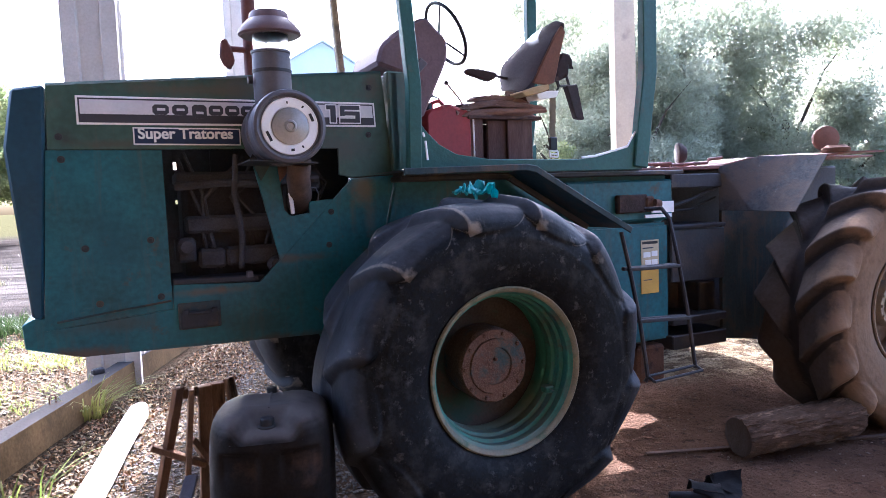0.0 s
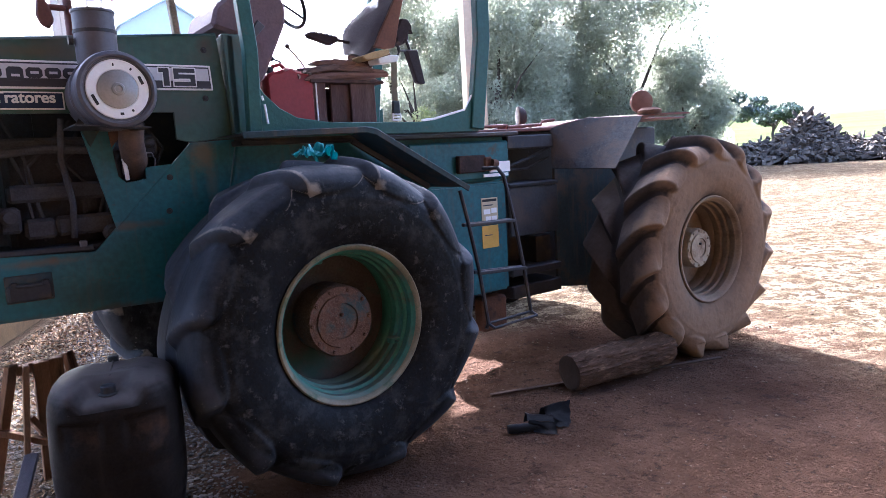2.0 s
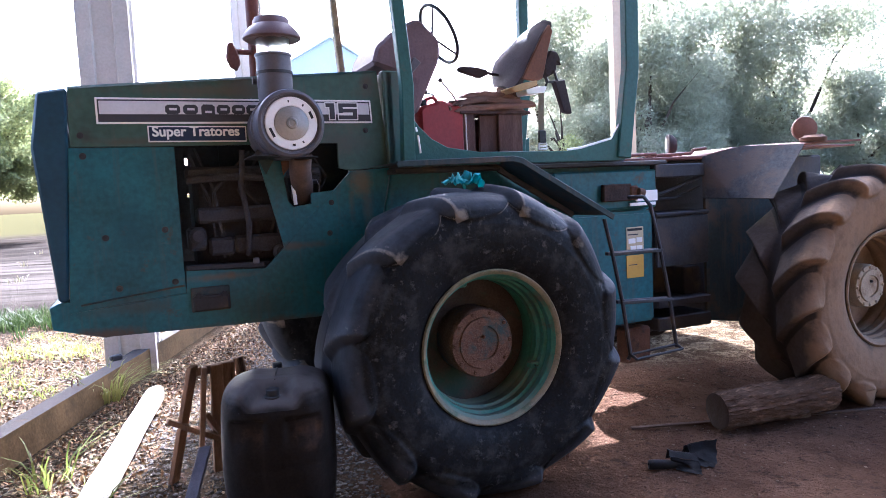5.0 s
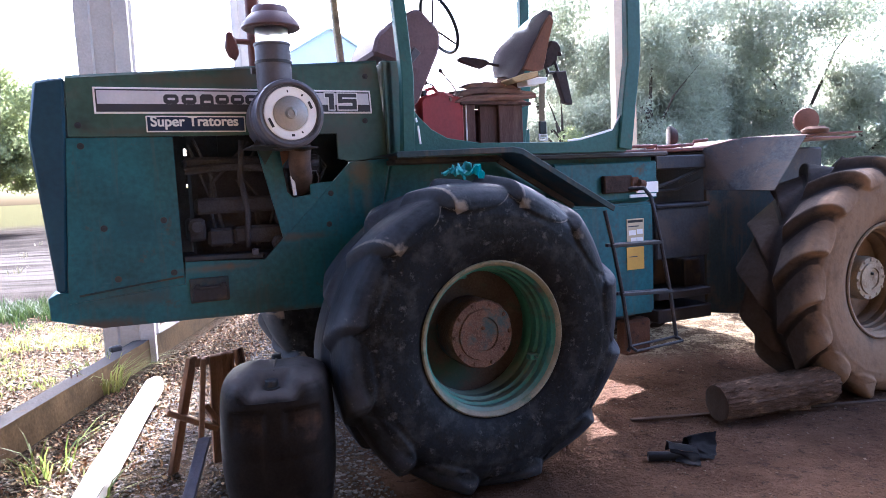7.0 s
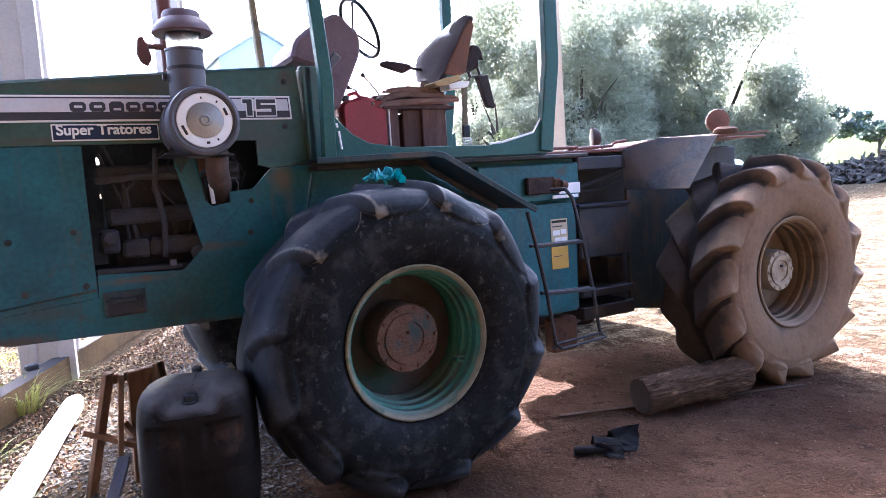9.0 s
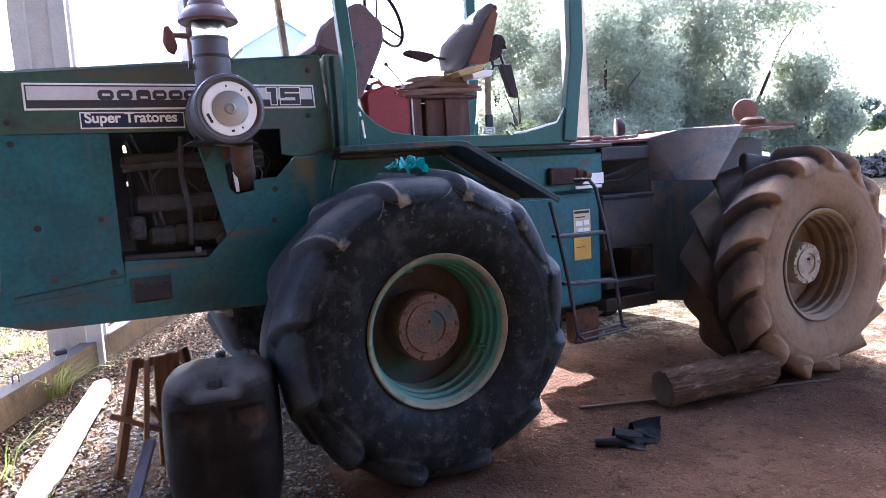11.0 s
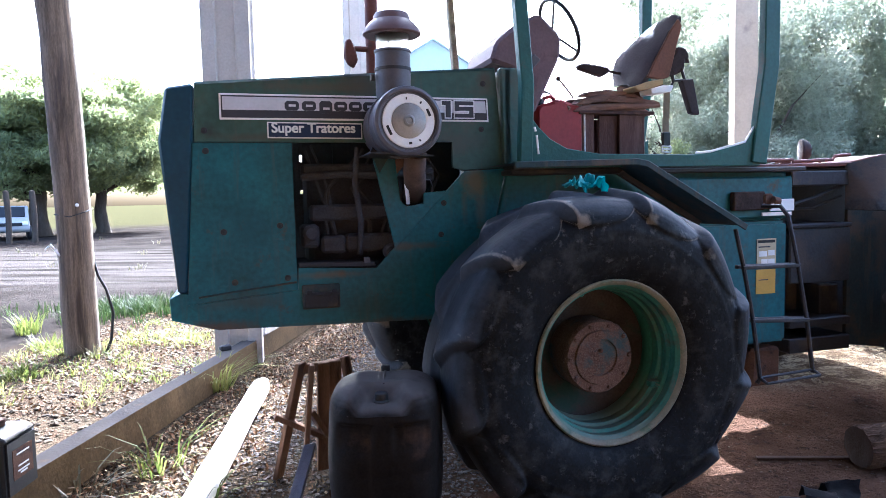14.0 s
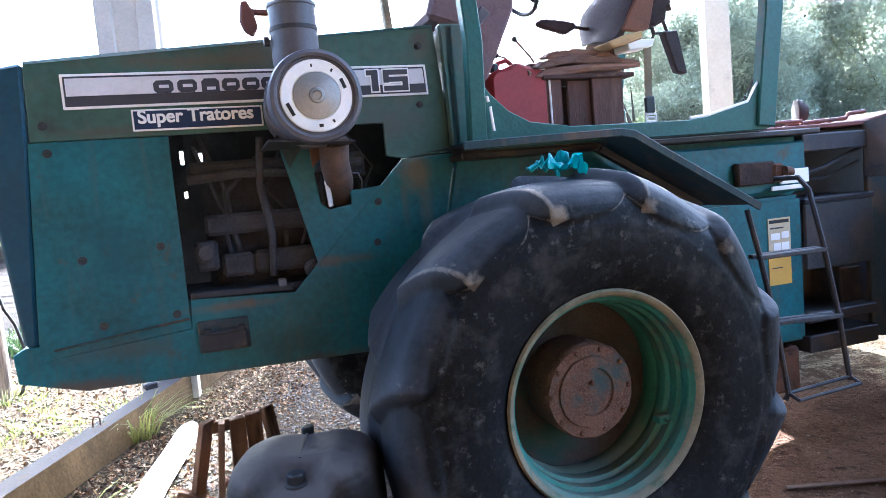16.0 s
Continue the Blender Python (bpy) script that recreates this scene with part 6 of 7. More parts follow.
    part("vent_cap", bm, M_BLACK, d)
    bm = bmesh.new()
    tube(bm, [(-0.01, 0.15, 0.796), (-0.005, 0.02, 0.800), (0.0, -0.08, 0.792)], 0.006, 6)
    part("mould_seam", bm, M_DRUM, d)
    d.rotation_euler = (0, 0, radians(-16))


build_drum()


def plank(bm, a, b, w, t):
    """A board from a to b, w wide across the view and t thick."""
    a, b = Vector(a), Vector(b)
    d = b - a
    q = d.to_track_quat("Z", "Y").to_matrix().to_4x4()
    m = Matrix.Translation((a + b) / 2) @ q @ Matrix.Diagonal((w, t, d.length, 1))
    vs = bmesh.ops.create_cube(bm, size=1.0, matrix=m)["verts"]
    bmesh.ops.bevel(bm, geom=list({e for v in vs for e in v.link_edges}), offset=0.003, segments=1, affect="EDGES")
    return bm


trestle = thing("trestle", (-1.40, 0.10, 0.03), "old brown wooden trestle of narrow boards", "trestle")
for name, a, b, w, t, m_ in (("leg", (-0.012, 0.0, 0.69), (-0.158, 0.11, 0.0), 0.075, 0.028, M_WOOD), ("leg", (0.048, 0.0, 0.675), (0.0, 0.0, 0.19), 0.068, 0.028, M_WOOD),
                             ("slat", (0.115, 0.02, 0.675), (0.10, 0.10, 0.02), 0.07, 0.03, M_WOOD), ("slat", (0.185, 0.05, 0.675), (0.19, 0.14, 0.02), 0.07, 0.03, M_WOOD),
                             ("slat", (0.245, 0.07, 0.69), (0.30, 0.03, 0.30), 0.07, 0.03, M_WOOD),
                             ("crossbar", (-0.166, 0.03, 0.390), (0.10, 0.03, 0.245), 0.06, 0.03, M_WOOD), ("top_rail", (0.0, 0.03, 0.645), (0.27, 0.09, 0.655), 0.03, 0.05, M_WOOD),
                             ("foot_board", (0.02, -0.03, 0.22), (-0.12, -0.375, -0.01), 0.065, 0.025, M_WOODGREY), ("brace", (0.03, 0.05, 0.40), (0.13, 0.08, 0.22), 0.10, 0.03, M_WOOD)):
    part(name, plank(bmesh.new(), a, b, w, t), m_, trestle)

# whitewashed pole lying on the gravel
bm = bmesh.new()
rings = []
axis = (Vector((-2.12, -0.95, 0)) - Vector((-1.61, 2.0, 0))).normalized()
across = Vector((axis.y, -axis.x, 0))
for i in range(25):
    f = i / 24
    c = Vector((-1.61 - 0.51 * f, 2.0 - 2.95 * f, 0.105))
    ring = []
    for k in range(24):
        t = 2 * math.pi * k / 24
        e = (abs(math.cos(t)) ** 3 + abs(math.sin(t)) ** 3) ** (-1 / 3)
        r = (0.070 + 0.005 * noise.noise(Vector((f * 6, math.cos(t) * 1.5, math.sin(t) * 1.5)))) * e
        ring.append(bm.verts.new(c + across * (r * math.cos(t)) + Vector((0, 0, 0.9 * r * math.sin(t))) + axis * (0.03 * math.sin(t * 2 + 1) if i == 0 else 0)))
    rings.append(ring)
for p, q in zip(rings, rings[1:]):
    for k in range(24):
        bm.faces.new((p[k], p[(k + 1) % 24], q[(k + 1) % 24], q[k]))
bm.faces.new(rings[0])
bm.faces.new(rings[-1])
rough_up(bm, 0.005, 5)
pole = link("pole", bm, M_WHITEWOOD, smooth=45)
tagged(pole, "whitewashed round wooden pole lying on gravel", "pole")
rng = random.Random(8)
for k in range(3):
    f = rng.uniform(0.15, 0.75)
    bm = bmesh.new()
    x, y = -1.61 - 0.51 * f, 2.0 - 2.95 * f
    tube(bm, [(x - 0.02, y - 0.03, 0.166), (x + 0.01, y + 0.0, 0.168), (x + 0.03, y - 0.02, 0.165)], 0.0022, 5)
    part("split", bm, M_TRUNK, pole)

# chock log
log = thing("log", (2.10, -0.83, 0.0), "rough bark log lying against the rear tyre", "log")
bm = bmesh.new()
a, b = Vector((-0.395, 0.13, 0.122)), Vector((0.475, -0.01, 0.155))
n_r, n_s, rings = 50, 72, []
ax = (b - a).normalized()
up = Vector((0, 0, 1))
sd = ax.cross(up)
for i in range(n_r + 1):
    f = i / n_r
    c = a + (b - a) * f
    ring = []
    for k in range(n_s):
        t = 2 * math.pi * k / n_s
        r = 0.118 + 0.010 * noise.noise(Vector((math.cos(t) * 2.2, math.sin(t) * 2.2, f * 2.5))) + 0.016 * abs(noise.noise(Vector((math.cos(t) * 9, math.sin(t) * 9, f * 2)))) + 0.014 * noise.noise(Vector((math.cos(t) * 14, math.sin(t) * 14, f * 16)))
        if i in (0, n_r):
            r *= 0.96
        ring.append(bm.verts.new(c + r * (math.cos(t) * up + math.sin(t) * sd)))
    rings.append(ring)
for p, q in zip(rings, rings[1:]):
    for k in range(n_s):
        bm.faces.new((p[k], p[(k + 1) % n_s], q[(k + 1) % n_s], q[k]))
part("bark", bm, M_BARK, log, "", 60)
for c, s in ((a, 0.001), (b, -0.001)):
    bm = lathe(bmesh.new(), [(0.118, 0), (0.10, 0.004), (0.07, 0.002), (0.03, 0.004), (0, 0.003)], Matrix.Translation(c) @ ((-ax) if s > 0 else ax).to_track_quat("Z", "Y").to_matrix().to_4x4(), 30)
    rough_up(bm, 0.004, 18)
    part("cut_end", bm, M_LOGEND, log, "dark sawn end")

# rubber sheet on the earth, plastic sheet on the tyre
def fold(bm, c00, c10, c11, c01, bulge, seed, n=14):
    """One curved flap of thick rubber between four corners, bulging along its normal and rippled."""
    c00, c10, c11, c01 = (Vector(c) for c in (c00, c10, c11, c01))
    nrm = (c10 - c00).cross(c01 - c00).normalized()
    rows = []
    for i in range(n + 1):
        row = []
        for j in range(n + 1):
            u, v = i / n, j / n
            p = (c00 * (1 - u) + c10 * u) * (1 - v) + (c01 * (1 - u) + c11 * u) * v
            p += nrm * (bulge * 4 * v * (1 - v) * (0.7 + 0.3 * math.sin(3 * u + seed)) + 0.012 * noise.noise(Vector((u * 2.4, v * 2.4, seed))))
            p += Vector((1, 0.4, 0)) * 0.02 * noise.noise(Vector((u * 3, v * 3, seed + 5)))
            p.z = max(p.z, 0.004)
            row.append(bm.verts.new(p))
        rows.append(row)
    faces = [bm.faces.new((rows[i][j], rows[i + 1][j], rows[i + 1][j + 1], rows[i][j + 1])) for i in range(n) for j in range(n)]
    bmesh.ops.solidify(bm, geom=faces, thickness=0.006)


bm = bmesh.new()
fold(bm, (-0.11, -0.11, 0.085), (0.085, -0.13, 0.055), (0.08, -0.25, 0.006), (-0.085, -0.15, 0.012), 0.012, 1.0)      # front flap
fold(bm, (-0.12, -0.10, 0.085), (0.09, -0.12, 0.055), (0.12, 0.08, 0.04), (-0.10, 0.07, 0.008), 0.060, 2.0)             # middle lobe
fold(bm, (0.07, -0.05, 0.065), (0.24, -0.07, 0.012), (0.29, 0.06, 0.135), (0.07, 0.07, 0.105), -0.025, 3.0)             # hollow of the far lobe
fold(bm, (0.05, 0.065, 0.10), (0.29, 0.06, 0.135), (0.26, 0.11, 0.008), (0.03, 0.12, 0.005), 0.02, 4.0)
fold(bm, (0.07, -0.12, 0.02), (0.21, -0.11, 0.006), (0.27, 0.04, 0.012), (0.08, 0.04, 0.05), 0.012, 5.0)              # flap on the earth
lathe(bm, [(0.016, -0.09), (0.030, -0.09), (0.033, -0.07), (0.032, 0.0), (0.028, 0.16), (0.018, 0.16)], pose(-0.185, -0.10, 0.032, 0, 90, -3), 24, closed=True)      # rolled end
bmesh.ops.scale(bm, vec=(0.76, 0.78, 0.86), verts=bm.verts)
s1 = link("rubber_sheet", bm, M_CLOTH, smooth=50)
s1.matrix_world = pose(1.131, -0.987, ground_z(1.131, -0.987) + 0.001, 0, 0, -26)
tagged(s1, "crumpled black rubber sheet lying on brown earth", "rubber sheet")
s2 = sheet("plastic_sheet", (0.19, 0.15), 9.0, 0.115, 3.2, M_RAG, 30, 22)
s2.matrix_world = pose(-0.06, -0.70, 1.622, 0, 8, 20)
tagged(s2, "crumpled turquoise plastic sheet lying on the front tyre", "plastic sheet")
# rods leaning by the wheel
for i, (p, q) in enumerate((((0.585, -0.60, 0.0), (0.60, -0.56, 0.28)), ((0.625, -0.58, 0.0), (0.63, -0.55, 0.26)))):
    bm = bmesh.new()
    tube(bm, [p, q], 0.012, 8)
    rod = link("rod", bm, M_RUST)
    tagged(rod, "short rusty steel rod standing behind the front tyre", "rod")
# thin board lying on the earth
bm = bmesh.new()
plank(bm, (1.25, -0.40, 0.008), (3.0, -1.02, 0.010), 0.035, 0.012)
tagged(link("batten", bm, M_DIRTWOOD), "thin dusty batten lying on the earth", "batten")

# red can and crate of wood in the cab
can = thing("jerry_can", (0.28, 0.34, 1.8125), "faded red plastic jerry can standing in the cab", "jerry can")
bm = bmesh.new()
prism(bm, [(-0.165, 0.0), (-0.165, 0.36), (-0.13, 0.395), (-0.06, 0.405), (0.0, 0.435), (0.05, 0.41), (0.13, 0.40), (0.158, 0.37), (0.158, 0.0)], -0.10, 0.08, bevel=0.018)
part("body", bm, M_REDCAN, can)
bm = bmesh.new()
tube(bm, [(-0.09, -0.01, 0.39), (-0.08, -0.01, 0.44), (-0.03, -0.01, 0.455), (0.0, -0.01, 0.43)], 0.014, 8)
part("handle", bm, M_REDCAN, can)
bm = lathe(bmesh.new(), [(0.03, 0), (0.03, 0.03), (0.024, 0.038), (0, 0.038)], pose(-0.11, -0.01, 0.40), 14)
part("cap", bm, M_BLACK, can, "black cap")
bm = bmesh.new()
tube(bm, [(0.168, -0.095, 0.01), (0.168, -0.095, 0.35), (0.15, -0.095, 0.385), (0.10, -0.095, 0.40)], 0.006, 6)
part("edge_strip", bm, M_LABELWHITE, can, "thin white strip along one edge")
crate = thing("crate", (0.70, 0.38, 1.8125), "dark red-brown wooden crate standing in the cab", "crate")
for c, sz in (((-0.235, -0.12, 0.168), (0.105, 0.025, 0.335)), ((-0.066, -0.10, 0.165), (0.14, 0.02, 0.33)), ((0.012, -0.12, 0.168), (0.022, 0.03, 0.335)), ((0.105, -0.12, 0.168), (0.175, 0.025, 0.335)),
              ((0.19, 0.0, 0.165), (0.02, 0.20, 0.33)), ((-0.28, 0.0, 0.165), (0.02, 0.20, 0.33)), ((0.06, 0.11, 0.165), (0.28, 0.02, 0.33)), ((-0.22, 0.11, 0.165), (0.10, 0.02, 0.33))):
    bm = bmesh.new()
    box(bm, c, sz, bevel=0.004)
    rough_up(bm, 0.003, 9)
    part("board", bm, M_CRATE, crate)
bm = bmesh.new()
box(bm, (-0.02, -0.01, 0.345), (0.55, 0.29, 0.022), bevel=0.004)
part("lid", bm, M_CRATE, crate)
M_SCRAP = mat("dusty_brown_scrap", (0.15, 0.085, 0.066), 0.8, vary=0.4, scale=9, stretch=(0.6, 3, 3), spots=(0.23, 0.14, 0.105), spot_amount=0.3, bump=0.4, per_object=0.35)
rng = random.Random(5)
for x, y, z, L, w, t, ry, rz, split in ((0.62, 0.27, 2.195, 0.46, 0.055, 0.042, -5, 4, 0), (0.72, 0.24, 2.195, 0.60, 0.045, 0.038, -2, -3, 1), (0.78, 0.33, 2.195, 0.46, 0.07, 0.04, 2, 8, 0), (0.58, 0.38, 2.20, 0.40, 0.08, 0.042, -4, -8, 0), (0.80, 0.43, 2.195, 0.40, 0.07, 0.04, 2, 4, 1),
                                      (0.54, 0.26, 2.242, 0.32, 0.06, 0.038, -9, 10, 0), (0.72, 0.28, 2.242, 0.42, 0.075, 0.042, 3, -5, 0), (0.90, 0.25, 2.232, 0.24, 0.05, 0.035, 8, -10, 1), (0.62, 0.38, 2.245, 0.40, 0.07, 0.04, -3, 3, 1), (0.78, 0.37, 2.245, 0.44, 0.06, 0.036, 3, 6, 0),
                                      (0.64, 0.30, 2.287, 0.34, 0.07, 0.04, -2, -4, 0), (0.76, 0.34, 2.285, 0.34, 0.08, 0.036, 4, 5, 0), (0.45, 0.27, 2.20, 0.20, 0.05, 0.036, -10, 14, 1)):
    bm = bmesh.new()
    if split:
        tube(bm, [(-L / 2, 0, 0), (-L / 6, 0.012, 0.004), (L / 6, -0.008, 0.003), (L / 2, 0, 0)], [t * 0.45, t * 0.58, t * 0.52, t * 0.38], 8)
    else:       # split board with broken ends
        prism(bm, [(-L / 2, -t * 0.3), (-L / 2 + 0.02, -t / 2), (L / 2 - 0.03, -t / 2), (L / 2, -t * 0.1), (L / 2 - 0.05, t * 0.35), (0.0, t / 2), (-L / 2 + 0.06, t * 0.42)], -w / 2, w / 2, bevel=0.004)
    bmesh.ops.subdivide_edges(bm, edges=bm.edges[:], cuts=1, use_grid_fill=True)
    rough_up(bm, 0.007, 13, x * 9 + z)
    ob = link("scrap_wood", bm, M_SCRAP)
    ob.matrix_world = pose(x - 0.03, y, z, rng.uniform(-8, 8), ry, rz)
    tagged(ob, "dusty brown piece of scrap wood piled on the crate", "scrap wood", "scrap wood on the crate")

# battery box beyond the beam
bat = thing("battery", (-2.963, -0.036, 0.258), "dusty black battery box standing on the concrete beam", "battery")
bat.rotation_euler = (0, 0, radians(-14))
bat.scale = (0.8, 0.96, 0.66)
bm = bmesh.new()
box(bm, (0, 0, 0.205), (0.50, 0.27, 0.41), bevel=0.014, seg=2)
part("case", bm, M_BLACK, bat)
bm = prism(bmesh.new(), [(-0.25, 0.405), (0.25, 0.405), (0.245, 0.43), (0.20, 0.462), (-0.22, 0.462), (-0.245, 0.43)], -0.13, 0.13, bevel=0.008)
part("lid", bm, M_BLACK, bat, "sloped dusty lid")
bm = bmesh.new()
tube(bm, [(-0.20, -0.03, 0.455), (-0.19, -0.03, 0.515), (0.02, -0.02, 0.535), (0.035, -0.02, 0.46)], 0.017, 8)
part("handle", bm, M_BLACK, bat)
for x in (-0.21, -0.16, -0.11, 0.15, 0.20):
    bm = bmesh.new()
    box(bm, (x, -0.133, 0.20), (0.018, 0.014, 0.36), bevel=0.003)
    part("rib", bm, M_BLACK, bat)
bm = bmesh.new()
box(bm, (0.252, 0.0, 0.22), (0.004, 0.17, 0.22))
part("side_label", bm, M_RUST, bat, "faded brown label", 0)
for z, w in ((0.29, 0.11), (0.20, 0.09), (0.165, 0.10), (0.145, 0.06)):
    bm = bmesh.new()
    box(bm, (0.2545, 0.0, z), (0.003, w, 0.012))
    part("print_bar", bm, M_LABELWHITE, bat, "", 0)
bm = lathe(bmesh.new(), [(0.03, 0), (0.03, 0.03), (0.034, 0.032), (0.034, 0.055), (0, 0.055)], pose(0.09, 0.05, 0.453), 14)
part("terminal_cap", bm, M_RUST, bat, "brown cap")
bm = bmesh.new()
tube(bm, [(-0.12, 0.0, 0.45), (-0.02, -0.02, 0.475), (0.05, 0.02, 0.465), (0.09, 0.05, 0.46)], 0.013, 8)
part("lead", bm, M_CABLE, bat)

# steel loop on the beam
bm = bmesh.new()
h = [(-2.195, 1.99, 0.25), (-2.195, 1.99, 0.305), (-2.187, 1.996, 0.322), (-2.163, 2.012, 0.322), (-2.155, 2.017, 0.305), (-2.155, 2.017, 0.25)]
hook = link("rebar_loop", tube(bm, h, 0.006, 8), M_RUST)
tagged(hook, "bent rebar loop standing on the concrete beam", "rebar loop")
bm = bmesh.new()
rough_up(box(bm, (-1.905, 2.83, 0.283), (0.10, 0.07, 0.05), rot=(0, 0, 25), bevel=0.01), 0.01, 20)
tagged(link("stone_chunk", bm, M_DARKSTEEL), "dark broken chunk lying on the concrete beam", "stone")

# leaning timber post with its cable and insulator
post = thing("timber_post", (-3.43, 4.34, 0.02), "weathered round timber post leaning slightly, planted in gravel", "post")
bm = bmesh.new()
pts, rs = [], []
for i in range(30):
    f = i / 29
    pts.append((-0.185 * f + 0.06 * math.sin(f * 3.1), 0.0, -0.2 + 5.8 * f))
    rs.append(0.178 - 0.02 * f + 0.012 * noise.noise(Vector((f * 6, 3, 0))))
tube(bm, pts, rs, 22)
rough_up(bm, 0.012, 2.2, 1)
part("shaft", bm, M_WOODPOLE, post, "", 60)
bm = lathe(bmesh.new(), [(0, 0.03), (0.010, 0.03), (0.013, 0.015), (0.018, 0.0), (0.018, -0.02)], pose(0.07, -0.165, 1.62, 90, 0, 20), 14)
part("insulator", bm, M_LABELWHITE, post, "small white insulator")
bm = bmesh.new()
tube(bm, [(-0.218, -0.140, 1.154), (-0.174, -0.140, 1.213), (-0.094, -0.140, 1.098), (0.006, -0.090, 1.078)], 0.014, 8)
bmesh.ops.translate(bm, verts=bm.verts, vec=(-0.05, 0.05, 0))
part("tap_pipe", bm, M_LABELWHITE, post, "short bent white pipe")
bm = bmesh.new()
tube(bm, [(-0.17, -0.09, 1.53), (0.0, -0.19, 1.50), (0.14, -0.12, 1.55), (0.185, 0.0, 1.58)], 0.006, 6)
part("wire_wrap", bm, M_CABLE, post)
bm = bmesh.new()
tube(bm, [(0.16, 0.02, 1.0), (0.20, 0.0, 0.85), (0.27, 0.0, 0.70), (0.33, -0.02, 0.45), (0.30, -0.05, 0.15), (0.24, -0.08, 0.0), (0.20, -0.1, -0.01)], 0.016, 8)
part("cable", bm, M_CABLE, post, "black cable hanging to the ground")
bm = bmesh.new()
tube(bm, [(-0.16, 0.1, 0.98), (-0.32, 0.6, 1.10), (-0.40, 1.0, 1.0)], 0.02, 8)
part("stub", bm, M_TRUNK, post)

# small block wedged under the log
bm = bmesh.new()
rough_up(box(bm, (0, 0, 0.03), (0.16, 0.08, 0.06), bevel=0.008), 0.006, 14)
blk = link("wood_block", bm, M_BARK)
blk.matrix_world = pose(2.320, -0.800, ground_z(2.320, -0.800) - 0.004, 0, 0, -12)
tagged(blk, "small dark wood block wedged under the log", "wood block")

# ---- gravel, leaf litter, grass ----
def mesh_from(name, verts, faces, material, label, category, kind="stuff", smooth=False):
    me = bpy.data.meshes.new(name)
    me.from_pydata([tuple(v) for v in verts], [], [tuple(f) for f in faces])
    me.materials.append(material)
    if smooth:
        me.polygons.foreach_set("use_smooth", [True] * len(me.polygons))
    me.update()
    ob = new(name, me)
    return tagged(ob, label, category, kind=kind)


def island_mat(name, colours, rough=0.9):
    """Each loose piece takes a colour of its own from a short ramp."""
    m = bpy.data.materials.new(name)
    m.use_nodes = True
    n, l = m.node_tree.nodes, m.node_tree.links
    geo = n.new("ShaderNodeNewGeometry")
    rp = n.new("ShaderNodeValToRGB")
    rp.color_ramp.interpolation = "LINEAR"
    els = rp.color_ramp.elements
    while len(els) < len(colours):
        els.new(0.5)
    for i, c in enumerate(colours):
        els[i].position, els[i].color = i / (len(colours) - 1), (*c, 1)
    l.new(geo.outputs["Random Per Island"], rp.inputs["Fac"])
    no = n.new("ShaderNodeTexNoise")
    no.inputs["Scale"].default_value = 40
    l.new(geo.outputs["Position"], no.inputs["Vector"])
    mr = n.new("ShaderNodeMapRange")
    mr.inputs["To Min"].default_value, mr.inputs["To Max"].default_value = 0.7, 1.3
    l.new(no.outputs[0], mr.inputs["Value"])
    mx = n.new("ShaderNodeMix")
    mx.data_type, mx.blend_type = "RGBA", "MULTIPLY"
    mx.inputs["Factor"].default_value = 1
    l.new(rp.outputs["Color"], mx.inputs["A"])
    l.new(mr.outputs[0], mx.inputs["B"])
    l.new(mx.outputs["Result"], n["Principled BSDF"].inputs["Base Color"])
    n["Principled BSDF"].inputs["Roughness"].default_value = rough
    n["Principled BSDF"].inputs["Specular IOR Level"].default_value = 0.08
    return m


M_STONES = island_mat("gravel_stones", [(0.030, 0.022, 0.014), (0.055, 0.041, 0.026), (0.085, 0.064, 0.040), (0.145, 0.113, 0.072), (0.060, 0.038, 0.022)])
M_CLODS = island_mat("earth_clods", [(0.06, 0.041, 0.03), (0.095, 0.066, 0.048), (0.135, 0.10, 0.073), (0.075, 0.052, 0.038)])
M_LITTER = island_mat("dead_leaves", [(0.05, 0.027, 0.017), (0.12, 0.062, 0.03), (0.20, 0.125, 0.062), (0.30, 0.22, 0.13)])
npr = np.random.default_rng(7)
STONE_V = np.array([(1, 0, 0), (-1, 0, 0), (0, 1, 0), (0, -1, 0), (0, 0, 1), (0, 0, -1), (0.6, 0.6, 0.5), (-0.6, 0.6, 0.5), (-0.6, -0.6, 0.5), (0.6, -0.6, 0.5)], float)
STONE_F = [(0, 6, 9), (6, 0, 2), (2, 7, 6), (7, 2, 1), (1, 8, 7), (8, 1, 3), (3, 9, 8), (9, 3, 0), (4, 9, 6), (4, 6, 7), (4, 7, 8), (4, 8, 9), (5, 2, 0), (5, 1, 2), (5, 3, 1), (5, 0, 3)]


def clear_of_things(x, y):
    """Where loose stones may lie: not in the tyres, the beam, the drum or the columns."""
    side = x * V.x + y * V.y
    if abs(side + 2.725 + 0.045 * (x * U.x + y * U.y)) < 0.10:
        return False
    if abs(x) < 0.5 and -0.95 < y < -0.3:
        return False
    if abs(x + 1.08) < 0.26 and abs(y + 0.66) < 0.26:
        return False
    return True


